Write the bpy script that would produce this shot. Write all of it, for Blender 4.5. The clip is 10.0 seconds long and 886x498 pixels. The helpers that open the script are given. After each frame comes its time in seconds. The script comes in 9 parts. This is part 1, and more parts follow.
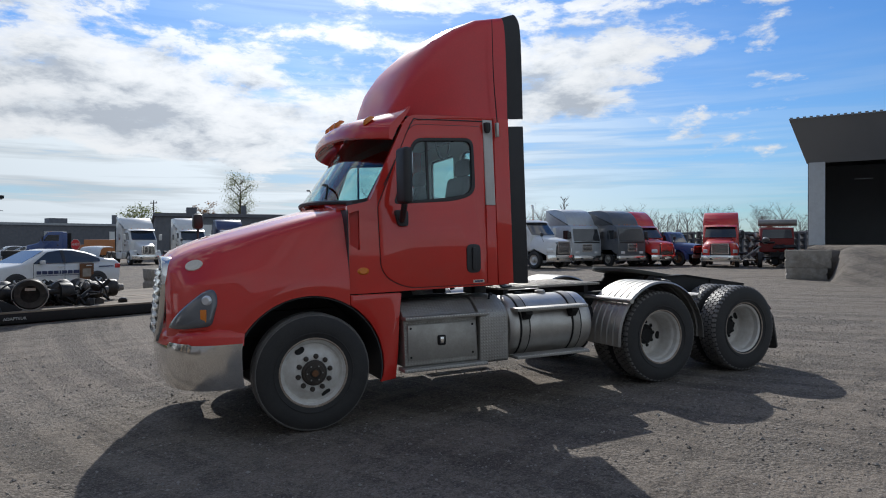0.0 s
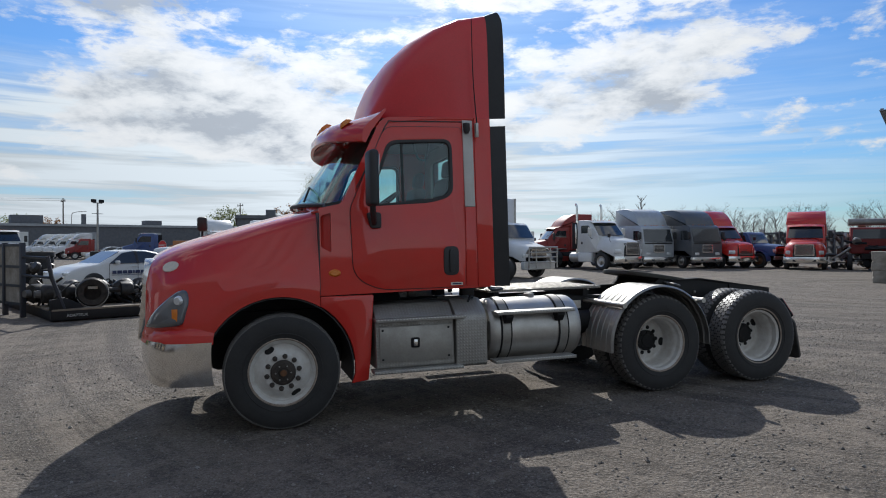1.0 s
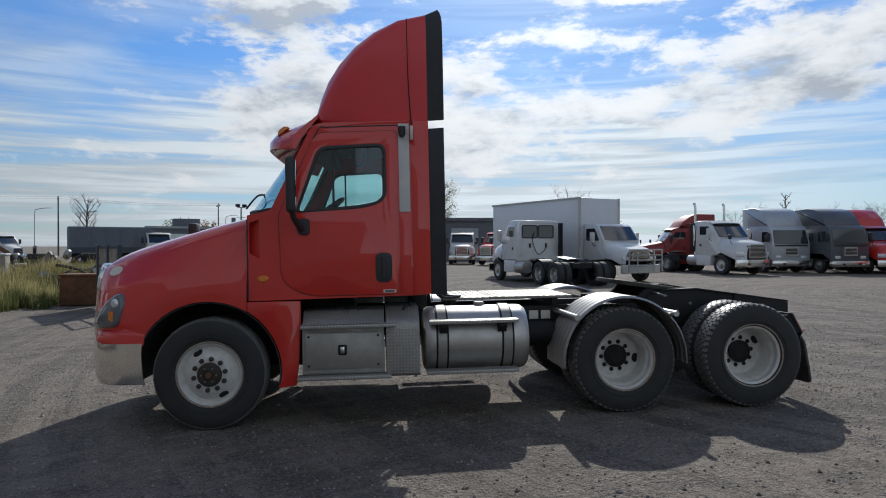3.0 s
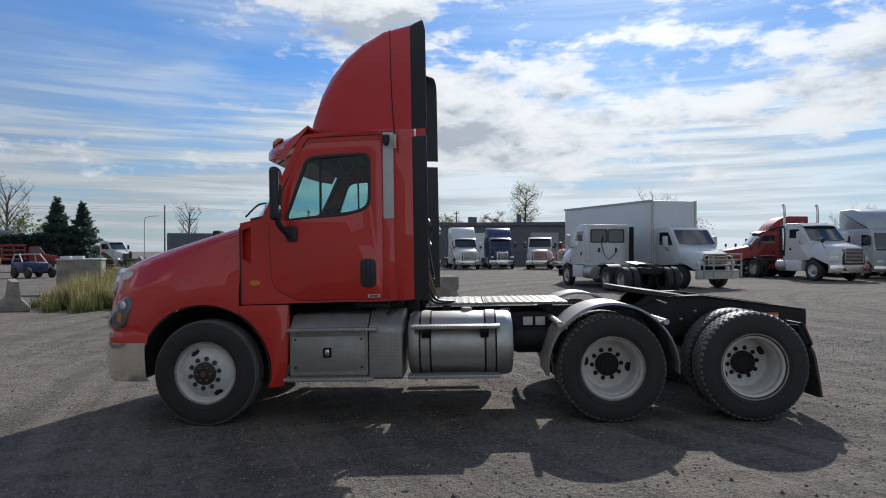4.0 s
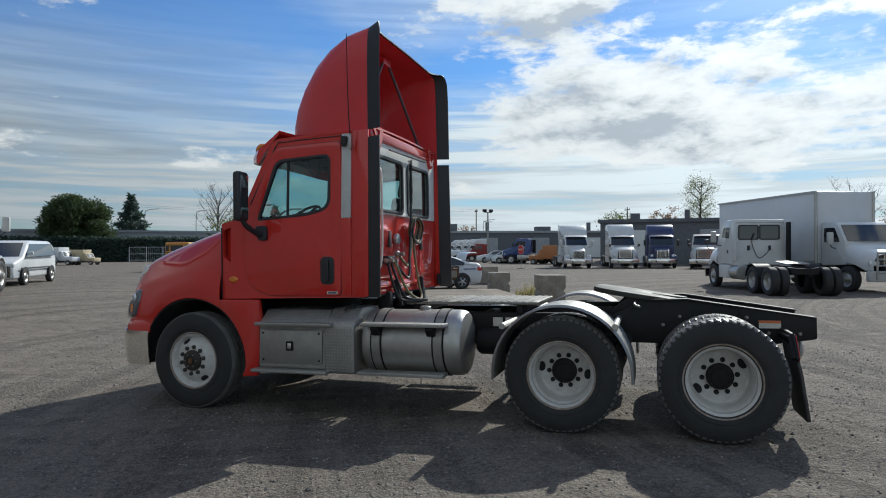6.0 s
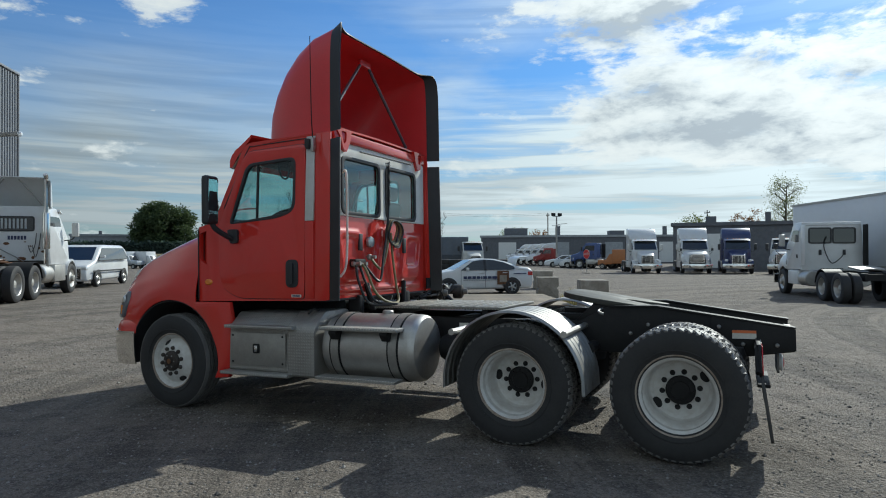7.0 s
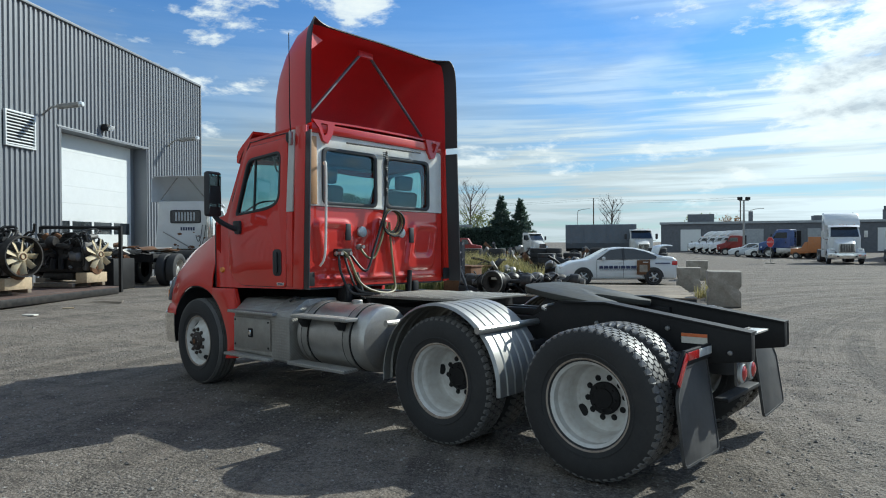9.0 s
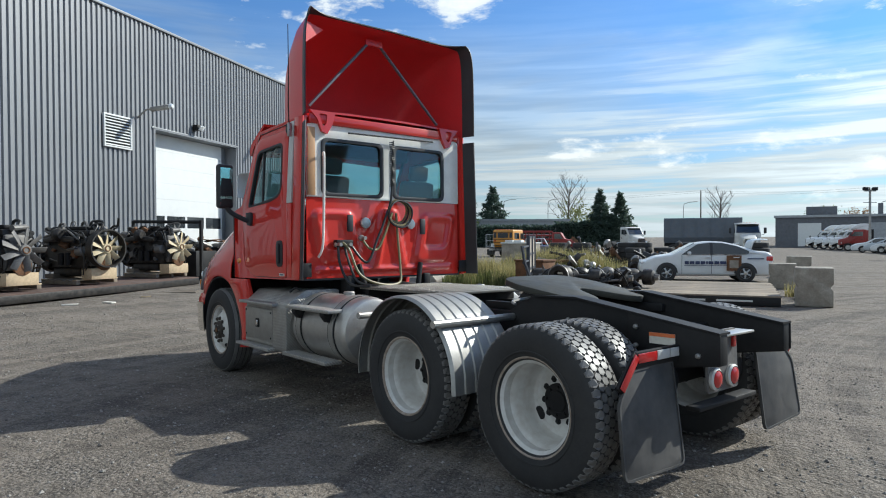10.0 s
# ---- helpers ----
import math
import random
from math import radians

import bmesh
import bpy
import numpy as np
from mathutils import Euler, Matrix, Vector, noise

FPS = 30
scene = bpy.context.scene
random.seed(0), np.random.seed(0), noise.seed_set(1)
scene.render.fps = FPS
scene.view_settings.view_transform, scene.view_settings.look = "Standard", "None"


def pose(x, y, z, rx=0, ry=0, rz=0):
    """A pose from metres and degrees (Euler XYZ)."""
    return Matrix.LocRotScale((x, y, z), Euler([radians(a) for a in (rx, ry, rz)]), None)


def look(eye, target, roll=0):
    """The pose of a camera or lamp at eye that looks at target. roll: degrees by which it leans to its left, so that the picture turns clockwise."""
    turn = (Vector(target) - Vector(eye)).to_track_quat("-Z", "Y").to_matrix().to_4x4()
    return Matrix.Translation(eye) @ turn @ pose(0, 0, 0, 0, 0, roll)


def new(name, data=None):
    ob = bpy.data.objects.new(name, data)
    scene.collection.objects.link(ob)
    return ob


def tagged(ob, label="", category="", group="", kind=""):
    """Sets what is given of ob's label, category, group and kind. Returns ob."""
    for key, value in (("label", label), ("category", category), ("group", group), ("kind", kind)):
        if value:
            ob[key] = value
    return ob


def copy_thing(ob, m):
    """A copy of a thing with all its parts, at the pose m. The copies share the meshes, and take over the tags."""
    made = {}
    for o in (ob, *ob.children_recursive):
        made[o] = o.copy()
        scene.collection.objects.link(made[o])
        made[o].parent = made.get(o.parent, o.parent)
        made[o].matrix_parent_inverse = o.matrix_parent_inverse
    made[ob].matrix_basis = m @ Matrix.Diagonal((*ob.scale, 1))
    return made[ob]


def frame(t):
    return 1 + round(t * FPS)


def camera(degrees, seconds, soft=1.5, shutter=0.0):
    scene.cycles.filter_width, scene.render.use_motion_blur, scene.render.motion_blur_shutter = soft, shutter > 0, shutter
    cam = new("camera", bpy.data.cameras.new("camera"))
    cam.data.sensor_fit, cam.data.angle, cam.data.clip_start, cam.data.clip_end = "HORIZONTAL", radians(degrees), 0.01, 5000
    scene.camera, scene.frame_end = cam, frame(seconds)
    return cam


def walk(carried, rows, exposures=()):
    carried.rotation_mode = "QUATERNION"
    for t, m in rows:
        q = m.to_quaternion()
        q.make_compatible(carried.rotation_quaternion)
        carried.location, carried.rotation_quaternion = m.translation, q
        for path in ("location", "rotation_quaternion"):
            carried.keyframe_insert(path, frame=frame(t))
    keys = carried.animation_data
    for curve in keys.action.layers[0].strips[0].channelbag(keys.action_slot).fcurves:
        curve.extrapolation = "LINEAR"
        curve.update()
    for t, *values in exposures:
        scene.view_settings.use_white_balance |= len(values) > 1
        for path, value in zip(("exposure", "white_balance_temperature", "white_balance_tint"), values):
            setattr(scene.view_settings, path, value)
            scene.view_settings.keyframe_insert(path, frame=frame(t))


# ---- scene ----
cam = camera(69.3, 10.0, 1.05)
PATH = [
    (0, (-1.326, -6.689, 1.645), (-0.486, -4.874, 1.627), -0.15),
    (0.5, (-0.863, -6.906, 1.64), (-0.144, -5.04, 1.634), -0.26),
    (1, (-0.381, -7.007, 1.655), (0.227, -5.102, 1.64), -0.17),
    (1.5, (0.096, -7.043, 1.665), (0.604, -5.109, 1.666), -0.19),
    (2, (0.594, -7.166, 1.704), (1.02, -5.212, 1.702), -0.1),
    (2.5, (1.076, -7.174, 1.702), (1.395, -5.199, 1.686), -0.02),
    (4, (2.559, -7.309, 1.713), (2.479, -5.31, 1.717), -0.21),
    (4.5, (3.108, -7.314, 1.738), (2.888, -5.326, 1.734), -0.15),
    (5, (3.621, -7.209, 1.73), (3.273, -5.239, 1.724), -0.09),
    (5.5, (4.166, -7.09, 1.72), (3.685, -5.148, 1.722), -0.24),
    (7, (5.665, -6.321, 1.689), (4.825, -4.506, 1.704), -0.19),
    (7.5, (6.155, -6.074, 1.697), (5.243, -4.295, 1.745), -0.23),
    (8, (6.592, -5.791, 1.697), (5.543, -4.088, 1.69), -0.2),
    (8.5, (6.97, -5.416, 1.686), (5.78, -3.809, 1.672), -0.28),
    (9, (7.337, -5.029, 1.698), (6.018, -3.526, 1.678), -0.26),
    (9.5, (7.619, -4.556, 1.674), (6.171, -3.176, 1.651), -0.25),
    (10, (7.915, -4.112, 1.656), (6.375, -2.836, 1.621), -0.22),
]
EXPOSURES = [(0, 0.14, 6220, 9), (2.5, 0.04, 6180, 8), (4.5, 0.03, 6200, 9), (5.5, 0.11, 6220, 7), (7, 0.2, 6100, 0), (7.5, 0.17, 6100, 0), (9, 0.48, 6020, -1), (10, 0.64, 6180, 3)]
walk(cam, [(t, look(eye, target, roll)) for t, eye, target, roll in PATH], EXPOSURES)

# ---- light ----
SUN_AZ, SUN_EL = 14.5, 34.5            # degrees clockwise from +y, degrees up
sun_dir = Vector((math.sin(radians(SUN_AZ)) * math.cos(radians(SUN_EL)), math.cos(radians(SUN_AZ)) * math.cos(radians(SUN_EL)), math.sin(radians(SUN_EL))))
sun = new("sun", bpy.data.lights.new("sun", "SUN"))
sun.data.energy, sun.data.angle, sun.data.color = 3.6, radians(0.53), (1.0, 0.95, 0.88)
sun.matrix_world = look(sun_dir * 80, (0, 0, 0))


def link(tree, a, b):
    tree.links.new(a, b)


class Nodes:
    """Short hand for a node tree."""

    def __init__(self, tree):
        self.tree = tree

    def put(self, kind, **values):
        node = self.tree.nodes.new("ShaderNode" + kind)
        inputs = values.pop("inputs", {})
        for key, value in values.items():
            setattr(node, key, value)
        for key, value in inputs.items():
            if isinstance(value, bpy.types.NodeSocket):
                self.tree.links.new(value, node.inputs[key])
            else:
                node.inputs[key].default_value = value
        return node

    def maths(self, operation, a, b=0.0, c=0.0, clamp=False):
        node = self.put("Math", operation=operation, use_clamp=clamp, inputs={0: a, 1: b, 2: c})
        return node.outputs[0]

    def ramp(self, value, stops, mode="LINEAR"):
        node = self.put("ValToRGB", inputs={0: value})
        node.color_ramp.interpolation = mode
        while len(node.color_ramp.elements) < len(stops):
            node.color_ramp.elements.new(0.5)
        for element, (place, colour) in zip(node.color_ramp.elements, stops):
            element.position = place
            element.color = (*colour, 1) if isinstance(colour, tuple) else (colour, colour, colour, 1)
        return node.outputs[0]

    def mix(self, factor, a, b, blend="MIX"):
        node = self.put("Mix", data_type="RGBA", blend_type=blend)
        for socket, value in ((node.inputs[0], factor), (node.inputs[6], a), (node.inputs[7], b)):
            if isinstance(value, bpy.types.NodeSocket):
                self.tree.links.new(value, socket)
            else:
                socket.default_value = (*value, 1) if isinstance(value, tuple) else value
        return node.outputs[2]

    def noise(self, vector, scale, detail=4.0, rough=0.55, distortion=0.0):
        return self.put("TexNoise", inputs={"Vector": vector, "Scale": scale, "Detail": detail, "Roughness": rough, "Distortion": distortion}).outputs[0]


def make_world():
    world = bpy.data.worlds.new("sky")
    scene.world = world
    world.use_nodes = True
    tree = world.node_tree
    tree.nodes.clear()
    n = Nodes(tree)
    sky = n.put("TexSky", sky_type="NISHITA", sun_disc=False, sun_elevation=radians(SUN_EL), sun_rotation=radians(SUN_AZ), air_density=1.25, dust_density=0.25, ozone_density=3.0, altitude=30)
    way = n.put("TexCoord").outputs["Generated"]
    xyz = n.put("SeparateXYZ", inputs={0: way})
    up = n.maths("MAXIMUM", xyz.outputs[2], 0.0)
    toward = n.put("VectorMath", operation="DOT_PRODUCT", inputs={0: way, 1: tuple(sun_dir)}).outputs["Value"]
    near_sun = n.maths("POWER", n.maths("MAXIMUM", toward, 0.0), 5.0)
    # heaped clouds, denser on the sun's side
    flat = n.put("VectorMath", operation="MULTIPLY", inputs={0: way, 1: (1.0, 1.0, 2.6)}).outputs[0]
    flat = n.put("VectorMath", operation="ADD", inputs={0: flat, 1: CLOUD_SEED}).outputs[0]

    # where banks and gaps stand: azimuth, elevation, their widths, slope, amount
    turn = n.maths("MULTIPLY", n.maths("ARCTAN2", xyz.outputs[0], xyz.outputs[1]), 57.296)
    rise = n.maths("MULTIPLY", n.maths("ARCSINE", xyz.outputs[2]), 57.296)
    banks = None
    for az, el, wide, tall, slope, amount in CLOUD_BANKS:
        da = n.maths("SUBTRACT", turn, az)
        de = n.maths("SUBTRACT", n.maths("SUBTRACT", rise, el), n.maths("MULTIPLY", da, slope))
        da, de = n.maths("DIVIDE", da, wide), n.maths("DIVIDE", de, tall)
        away = n.maths("ADD", n.maths("MULTIPLY", da, da), n.maths("MULTIPLY", de, de))
        lobe = n.maths("MULTIPLY", n.maths("EXPONENT", n.maths("MULTIPLY", away, -1.0)), amount)
        banks = lobe if banks is None else n.maths("ADD", banks, lobe)

    def heaps(lift):
        at = n.put("VectorMath", operation="ADD", inputs={0: flat, 1: lift}).outputs[0]
        big = n.noise(at, 3.0, 2.0, 0.5)
        puffs = n.noise(at, 8.0, 14.0, 0.62, 0.15)
        both = n.maths("ADD", n.maths("MULTIPLY", big, 0.5), n.maths("MULTIPLY", puffs, 0.5))
        both = n.maths("ADD", both, n.maths("SUBTRACT", banks, n.ramp(n.maths("DIVIDE", rise, 20.0), [(0.18, 0.14), (0.42, 0.0)])))
        return n.maths("ADD", both, n.maths("ADD", n.maths("MULTIPLY", near_sun, 0.06), n.maths("MULTIPLY", n.maths("MAXIMUM", n.maths("MULTIPLY", xyz.outputs[1], -1.0), 0.0), -0.35)))

    cover = heaps((0.0, 0.0, 0.0))
    above = heaps((0.01, 0.03, 0.075))
    mask = n.ramp(cover, [(0.522, 0.0), (0.545, 0.34), (0.566, 0.84), (0.61, 1.0)], "LINEAR")
    # thick parts and undersides turn grey
    thick = n.maths("ADD", n.maths("MULTIPLY", cover, -0.25), n.maths("MULTIPLY", above, 1.35))
    billow = n.noise(n.put("VectorMath", operation="MULTIPLY", inputs={0: way, 1: (1.0, 1.0, 2.2)}).outputs[0], 21.0, 7.0, 0.6, 0.4)
    thick = n.maths("ADD", thick, n.maths("MULTIPLY_ADD", billow, 0.30, -0.15))
    light = n.ramp(thick, [(0.58, (1.0, 1.0, 1.0)), (0.65, (0.93, 0.94, 0.955)), (0.71, (0.79, 0.815, 0.845)), (0.79, (0.52, 0.56, 0.62))], "LINEAR")
    glow = n.maths("POWER", n.maths("MAXIMUM", toward, 0.0), 9.0)
    cloud = n.mix(1.0, light, n.maths("ADD", n.maths("MULTIPLY", glow, 5.0), 6.4), "MULTIPLY")
    # thin high streaks and a milky band low down
    long = n.put("VectorMath", operation="MULTIPLY", inputs={0: way, 1: (1.1, 1.1, 5.0)}).outputs[0]
    streaks = n.noise(long, 1.5, 8.0, 0.55, 0.5)
    veil = n.ramp(streaks, [(0.42, 0.0), (0.68, 0.58)])
    low = n.maths("MULTIPLY", n.ramp(up, [(0.0, 0.84), (0.10, 0.62), (0.17, 0.34), (0.27, 0.0)]), n.maths("MULTIPLY_ADD", near_sun, 0.7, 0.75))
    fine = n.noise(n.put("VectorMath", operation="MULTIPLY", inputs={0: way, 1: (2.0, 2.0, 38.0)}).outputs[0], 1.6, 5.0, 0.55, 0.3)
    low = n.maths("MULTIPLY", low, n.ramp(fine, [(0.38, 0.35), (0.47, 0.95), (0.56, 1.8)]))
    veil = n.maths("ADD", veil, low, clamp=True)
    fade = n.ramp(up, [(0.26, 1.0), (0.44, 0.12)])
    veil = n.maths("MULTIPLY", veil, n.maths("ADD", fade, near_sun, clamp=True))
    veil = n.maths("MULTIPLY", veil, n.ramp(xyz.outputs[0], [(0.42, 1.0), (0.78, 0.30)]))
    # a thin overcast sheet far round from the sun
    da, de = n.maths("DIVIDE", n.maths("ADD", turn, 50.0), 21.0), n.maths("DIVIDE", n.maths("SUBTRACT", rise, 8.0), 9.0)
    sheet = n.maths("EXPONENT", n.maths("MULTIPLY", n.maths("ADD", n.maths("MULTIPLY", da, da), n.maths("MULTIPLY", de, de)), -1.0))
    veil = n.maths("MAXIMUM", veil, n.maths("MULTIPLY", sheet, n.ramp(streaks, [(0.36, 0.42), (0.60, 1.0)])))
    # unseen bright haze behind the view, added to lift the truck's shaded side
    veil = n.maths("MAXIMUM", veil, n.ramp(n.maths("MULTIPLY", xyz.outputs[1], -1.0), [(0.05, 0.0), (0.45, 0.78)]))
    bright = n.maths("MULTIPLY", n.maths("POWER", n.maths("MAXIMUM", toward, 0.0), 26.0), 0.8)
    veil = n.maths("MAXIMUM", veil, bright)
    # haze brightens towards the sun and, as added fill, behind the view
    haze = n.mix(1.0, (0.88, 0.95, 1.0), n.maths("ADD", n.maths("MULTIPLY", n.maths("POWER", n.maths("MAXIMUM", toward, 0.0), 3.0), 5.6), n.maths("MULTIPLY_ADD", n.maths("MAXIMUM", n.maths("MULTIPLY", xyz.outputs[1], -1.0), 0.0), 2.6, 3.3)), "MULTIPLY")
    haze = n.mix(1.0, haze, n.ramp(fine, [(0.36, 0.80), (0.48, 0.97), (0.58, 1.16)]), "MULTIPLY")
    blue = n.mix(1.0, sky.outputs[0], (0.41, 0.64, 0.95), "MULTIPLY")
    blue = n.mix(1.0, blue, n.ramp(toward, [(0.30, 0.90), (0.92, 1.0)]), "MULTIPLY")
    full = n.mix(mask, n.mix(veil, blue, haze), cloud)
    back = n.put("Background", inputs={"Color": full, "Strength": 0.105})
    out = n.put("OutputWorld")
    link(tree, back.outputs[0], out.inputs[0])


CLOUD_SEED = (0.0, 0.0, 0.0)
CLOUD_BANKS = [(6, 14, 14, 8, 0.0, 0.045), (30, 12.5, 18, 3.0, 0.28, 0.07), (30, 18.5, 9, 3.0, 0.28, -0.08), (38, 8.5, 12, 2.5, 0.28, -0.10), (2, 12, 14, 7, 0.0, 0.05), (-30, 15, 14, 5, 0.0, -0.06), (-10, 11, 5, 2.5, 0.0, 0.05), (-36, 16, 13, 8, 0.0, -0.09), (55, 20, 8, 4, 0.0, 0.06)]
make_world()

# ---- materials ----
MATS = {}


def material(name, colour, rough=0.5, metal=0.0, vary=0.12, grain=40.0, bump=0.0, coat=0.0, dirt=0.0, dirt_colour=(0.22, 0.19, 0.16), dirt_scale=2.5, spec=0.5, random_tint=0.0, coat_rough=0.06, coat_ior=1.5):
    """A painted, cast or moulded surface: two scales of variation, fine relief, optional dust."""
    mat = bpy.data.materials.new(name)
    mat.use_nodes = True
    tree = mat.node_tree
    n = Nodes(tree)
    shader = tree.nodes["Principled BSDF"]
    place = n.put("TexCoord").outputs["Object"]
    fine = n.noise(place, grain, 4.0, 0.6)
    broad = n.noise(place, dirt_scale, 5.0, 0.6)
    dark = tuple(c * (1 - vary) for c in colour)
    lite = tuple(min(1, c * (1 + vary)) for c in colour)
    col = n.mix(n.ramp(n.maths("ADD", n.maths("MULTIPLY", fine, 0.4), n.maths("MULTIPLY", broad, 0.6)), [(0.35, 0.0), (0.65, 1.0)]), dark, lite)
    if random_tint:
        info = n.put("ObjectInfo").outputs["Random"]
        col = n.mix(1.0, col, n.ramp(info, [(0.0, 1 - random_tint), (1.0, 1.0)]), "MULTIPLY")
    roughness = n.maths("ADD", n.maths("MULTIPLY", broad, 0.16), rough - 0.08, clamp=True)
    if dirt:
        where = n.maths("MULTIPLY", n.ramp(n.noise(place, dirt_scale * 1.7, 8.0, 0.65), [(0.38, 0.0), (0.72, 1.0)]), dirt)
        col = n.mix(where, col, dirt_colour)
        roughness = n.maths("ADD", roughness, n.maths("MULTIPLY", where, 0.4), clamp=True)
        link(tree, n.maths("MULTIPLY", n.maths("SUBTRACT", 1.0, where), metal), shader.inputs["Metallic"])
    else:
        shader.inputs["Metallic"].default_value = metal
    link(tree, col, shader.inputs["Base Color"])
    link(tree, roughness, shader.inputs["Roughness"])
    shader.inputs["Specular IOR Level"].default_value = spec
    if coat:
        shader.inputs["Coat Weight"].default_value = coat
        shader.inputs["Coat Roughness"].default_value = coat_rough
        shader.inputs["Coat IOR"].default_value = coat_ior
    if bump:
        b = n.put("Bump", inputs={"Strength": 1.0, "Distance": bump, "Height": fine})
        link(tree, b.outputs[0], shader.inputs["Normal"])
    MATS[name] = mat
    return mat


def glass(name, tint=(0.6, 0.75, 0.75), clear=0.8):
    """Window glass: mostly clear, with a mirror sheen."""
    mat = bpy.data.materials.new(name)
    mat.use_nodes = True
    tree = mat.node_tree
    tree.nodes.clear()
    n = Nodes(tree)
    through_ = n.put("BsdfTransparent", inputs={"Color": (*tint, 1)})
    gloss = n.put("BsdfGlossy", inputs={"Color": (1, 1, 1, 1), "Roughness": 0.03})
    edge = n.put("LayerWeight", inputs={"Blend": 0.5}).outputs["Facing"]
    both = n.put("MixShader", inputs={0: n.maths("ADD", n.maths("MULTIPLY", n.maths("POWER", edge, 4.0), 0.7), 0.05, clamp=True), 1: through_.outputs[0], 2: gloss.outputs[0]})
    out = n.put("OutputMaterial")
    link(tree, both.outputs[0], out.inputs[0])
    MATS[name] = mat
    return mat


RED = material("red_paint", (0.60, 0.026, 0.017), 0.48, 0.0, 0.06, 90, 0.0, 1.0, 0.10, (0.30, 0.13, 0.10), 1.8, spec=0.15, coat_rough=0.03, coat_ior=1.56)
RED_IN = material("red_moulding_inside", (0.66, 0.036, 0.042), 0.36, 0.0, 0.08, 60, 0.0006, 0.2, 0.08, (0.28, 0.12, 0.10), 2.0)
CHROME = material("chrome", (0.78, 0.77, 0.74), 0.13, 1.0, 0.04, 30, 0.0, 0.0, 0.10)
ALU = material("brushed_aluminium", (0.54, 0.525, 0.495), 0.40, 1.0, 0.10, 60, 0.0002, 0.0, 0.34, (0.24, 0.21, 0.175), 3.0)
DULLALU = material("dull_dusty_aluminium", (0.41, 0.395, 0.365), 0.48, 0.9, 0.12, 45, 0.0003, 0.0, 0.4, (0.17, 0.15, 0.125), 2.6)
STEEL = material("dull_steel", (0.36, 0.35, 0.33), 0.5, 0.9, 0.15, 50, 0.0004, 0.0, 0.3)
FENDM = material("dull_fender_aluminium", (0.42, 0.41, 0.385), 0.46, 0.85, 0.10, 40, 0.0003, 0.0, 0.35, (0.20, 0.175, 0.14), 2.5)
BLACK = material("black_frame_paint", (0.012, 0.012, 0.013), 0.58, 0.0, 0.25, 40, 0.0004, 0.0, 0.14, (0.07, 0.062, 0.053), 3.0, spec=0.28)
PLASTIC = material("black_plastic", (0.024, 0.025, 0.028), 0.5, 0.0, 0.2, 120, 0.0003, 0.0, 0.2, (0.08, 0.075, 0.07))
RUBBER = material("tyre_rubber", (0.024, 0.024, 0.025), 0.7, 0.0, 0.25, 60, 0.0004, 0.0, 0.22, (0.085, 0.078, 0.07), 4.0)
# worn, dusty blocks; base also paled over RUBBER to look sunlit
TREADM = material("worn_tread_paled_as_lit", (0.125, 0.12, 0.115), 0.40, 0.0, 0.3, 60, 0.0004, 0.0, 0.6, (0.19, 0.18, 0.165), 6.0)
RIM = material("white_rim_paint", (0.66, 0.65, 0.62), 0.42, 0.0, 0.05, 60, 0.0002, 0.1, 0.42, (0.36, 0.29, 0.22), 9.0)
LIPM = material("scuffed_rusty_rim_edge", (0.42, 0.36, 0.30), 0.6, 0.3, 0.25, 50, 0.0006, 0.0, 0.75, (0.15, 0.08, 0.045), 7.0)
HUBM = material("greasy_brown_hub", (0.045, 0.038, 0.033), 0.55, 0.3, 0.3, 40, 0.0006, 0.0, 0.4, (0.10, 0.075, 0.055), 8.0)
WHITE = material("white_vehicle_paint", (0.66, 0.67, 0.67), 0.32, 0.0, 0.04, 50, 0.0, 0.4, 0.22, (0.42, 0.40, 0.36), 1.6)
DIRTYW = material("dirty_white_paint", (0.60, 0.60, 0.58), 0.45, 0.0, 0.08, 40, 0.0, 0.1, 0.4, (0.36, 0.33, 0.28), 1.6)
BOXW = material("white_cargo_panel", (0.70, 0.715, 0.735), 0.40, 0.0, 0.03, 30, 0.0, 0.1, 0.15, (0.55, 0.53, 0.50), 1.2)
BONE = material("bone_white_primer", (0.84, 0.82, 0.75), 0.5, 0.0, 0.06, 50, 0.0002, 0.0, 0.25, (0.40, 0.36, 0.29), 3.0)
SILVER = material("silver_vehicle_paint", (0.42, 0.45, 0.48), 0.38, 0.3, 0.06, 50, 0.0, 0.3, 0.2)
GREYP = material("dark_grey_vehicle_paint", (0.085, 0.095, 0.11), 0.4, 0.1, 0.08, 50, 0.0, 0.3, 0.2)
BLUE = material("blue_vehicle_paint", (0.03, 0.07, 0.22), 0.4, 0.0, 0.08, 50, 0.0, 0.3, 0.2)
NAVY = material("navy_vehicle_paint", (0.02, 0.035, 0.12), 0.35, 0.0, 0.08, 50, 0.0, 0.4, 0.15)
BUSY = material("bus_yellow_paint", (0.60, 0.25, 0.02), 0.45, 0.0, 0.06, 50, 0.0, 0.2, 0.2)
RUST = material("rusty_steel", (0.16, 0.075, 0.035), 0.85, 0.1, 0.4, 30, 0.001, 0.0, 0.4, (0.06, 0.045, 0.035), 5.0)
OILY = material("oily_engine_iron", (0.022, 0.021, 0.021), 0.45, 0.5, 0.4, 30, 0.001, 0.0, 0.35, (0.12, 0.10, 0.08), 5.0)
CASTG = material("cast_grey_metal", (0.16, 0.155, 0.15), 0.6, 0.6, 0.3, 40, 0.0008, 0.0, 0.3)
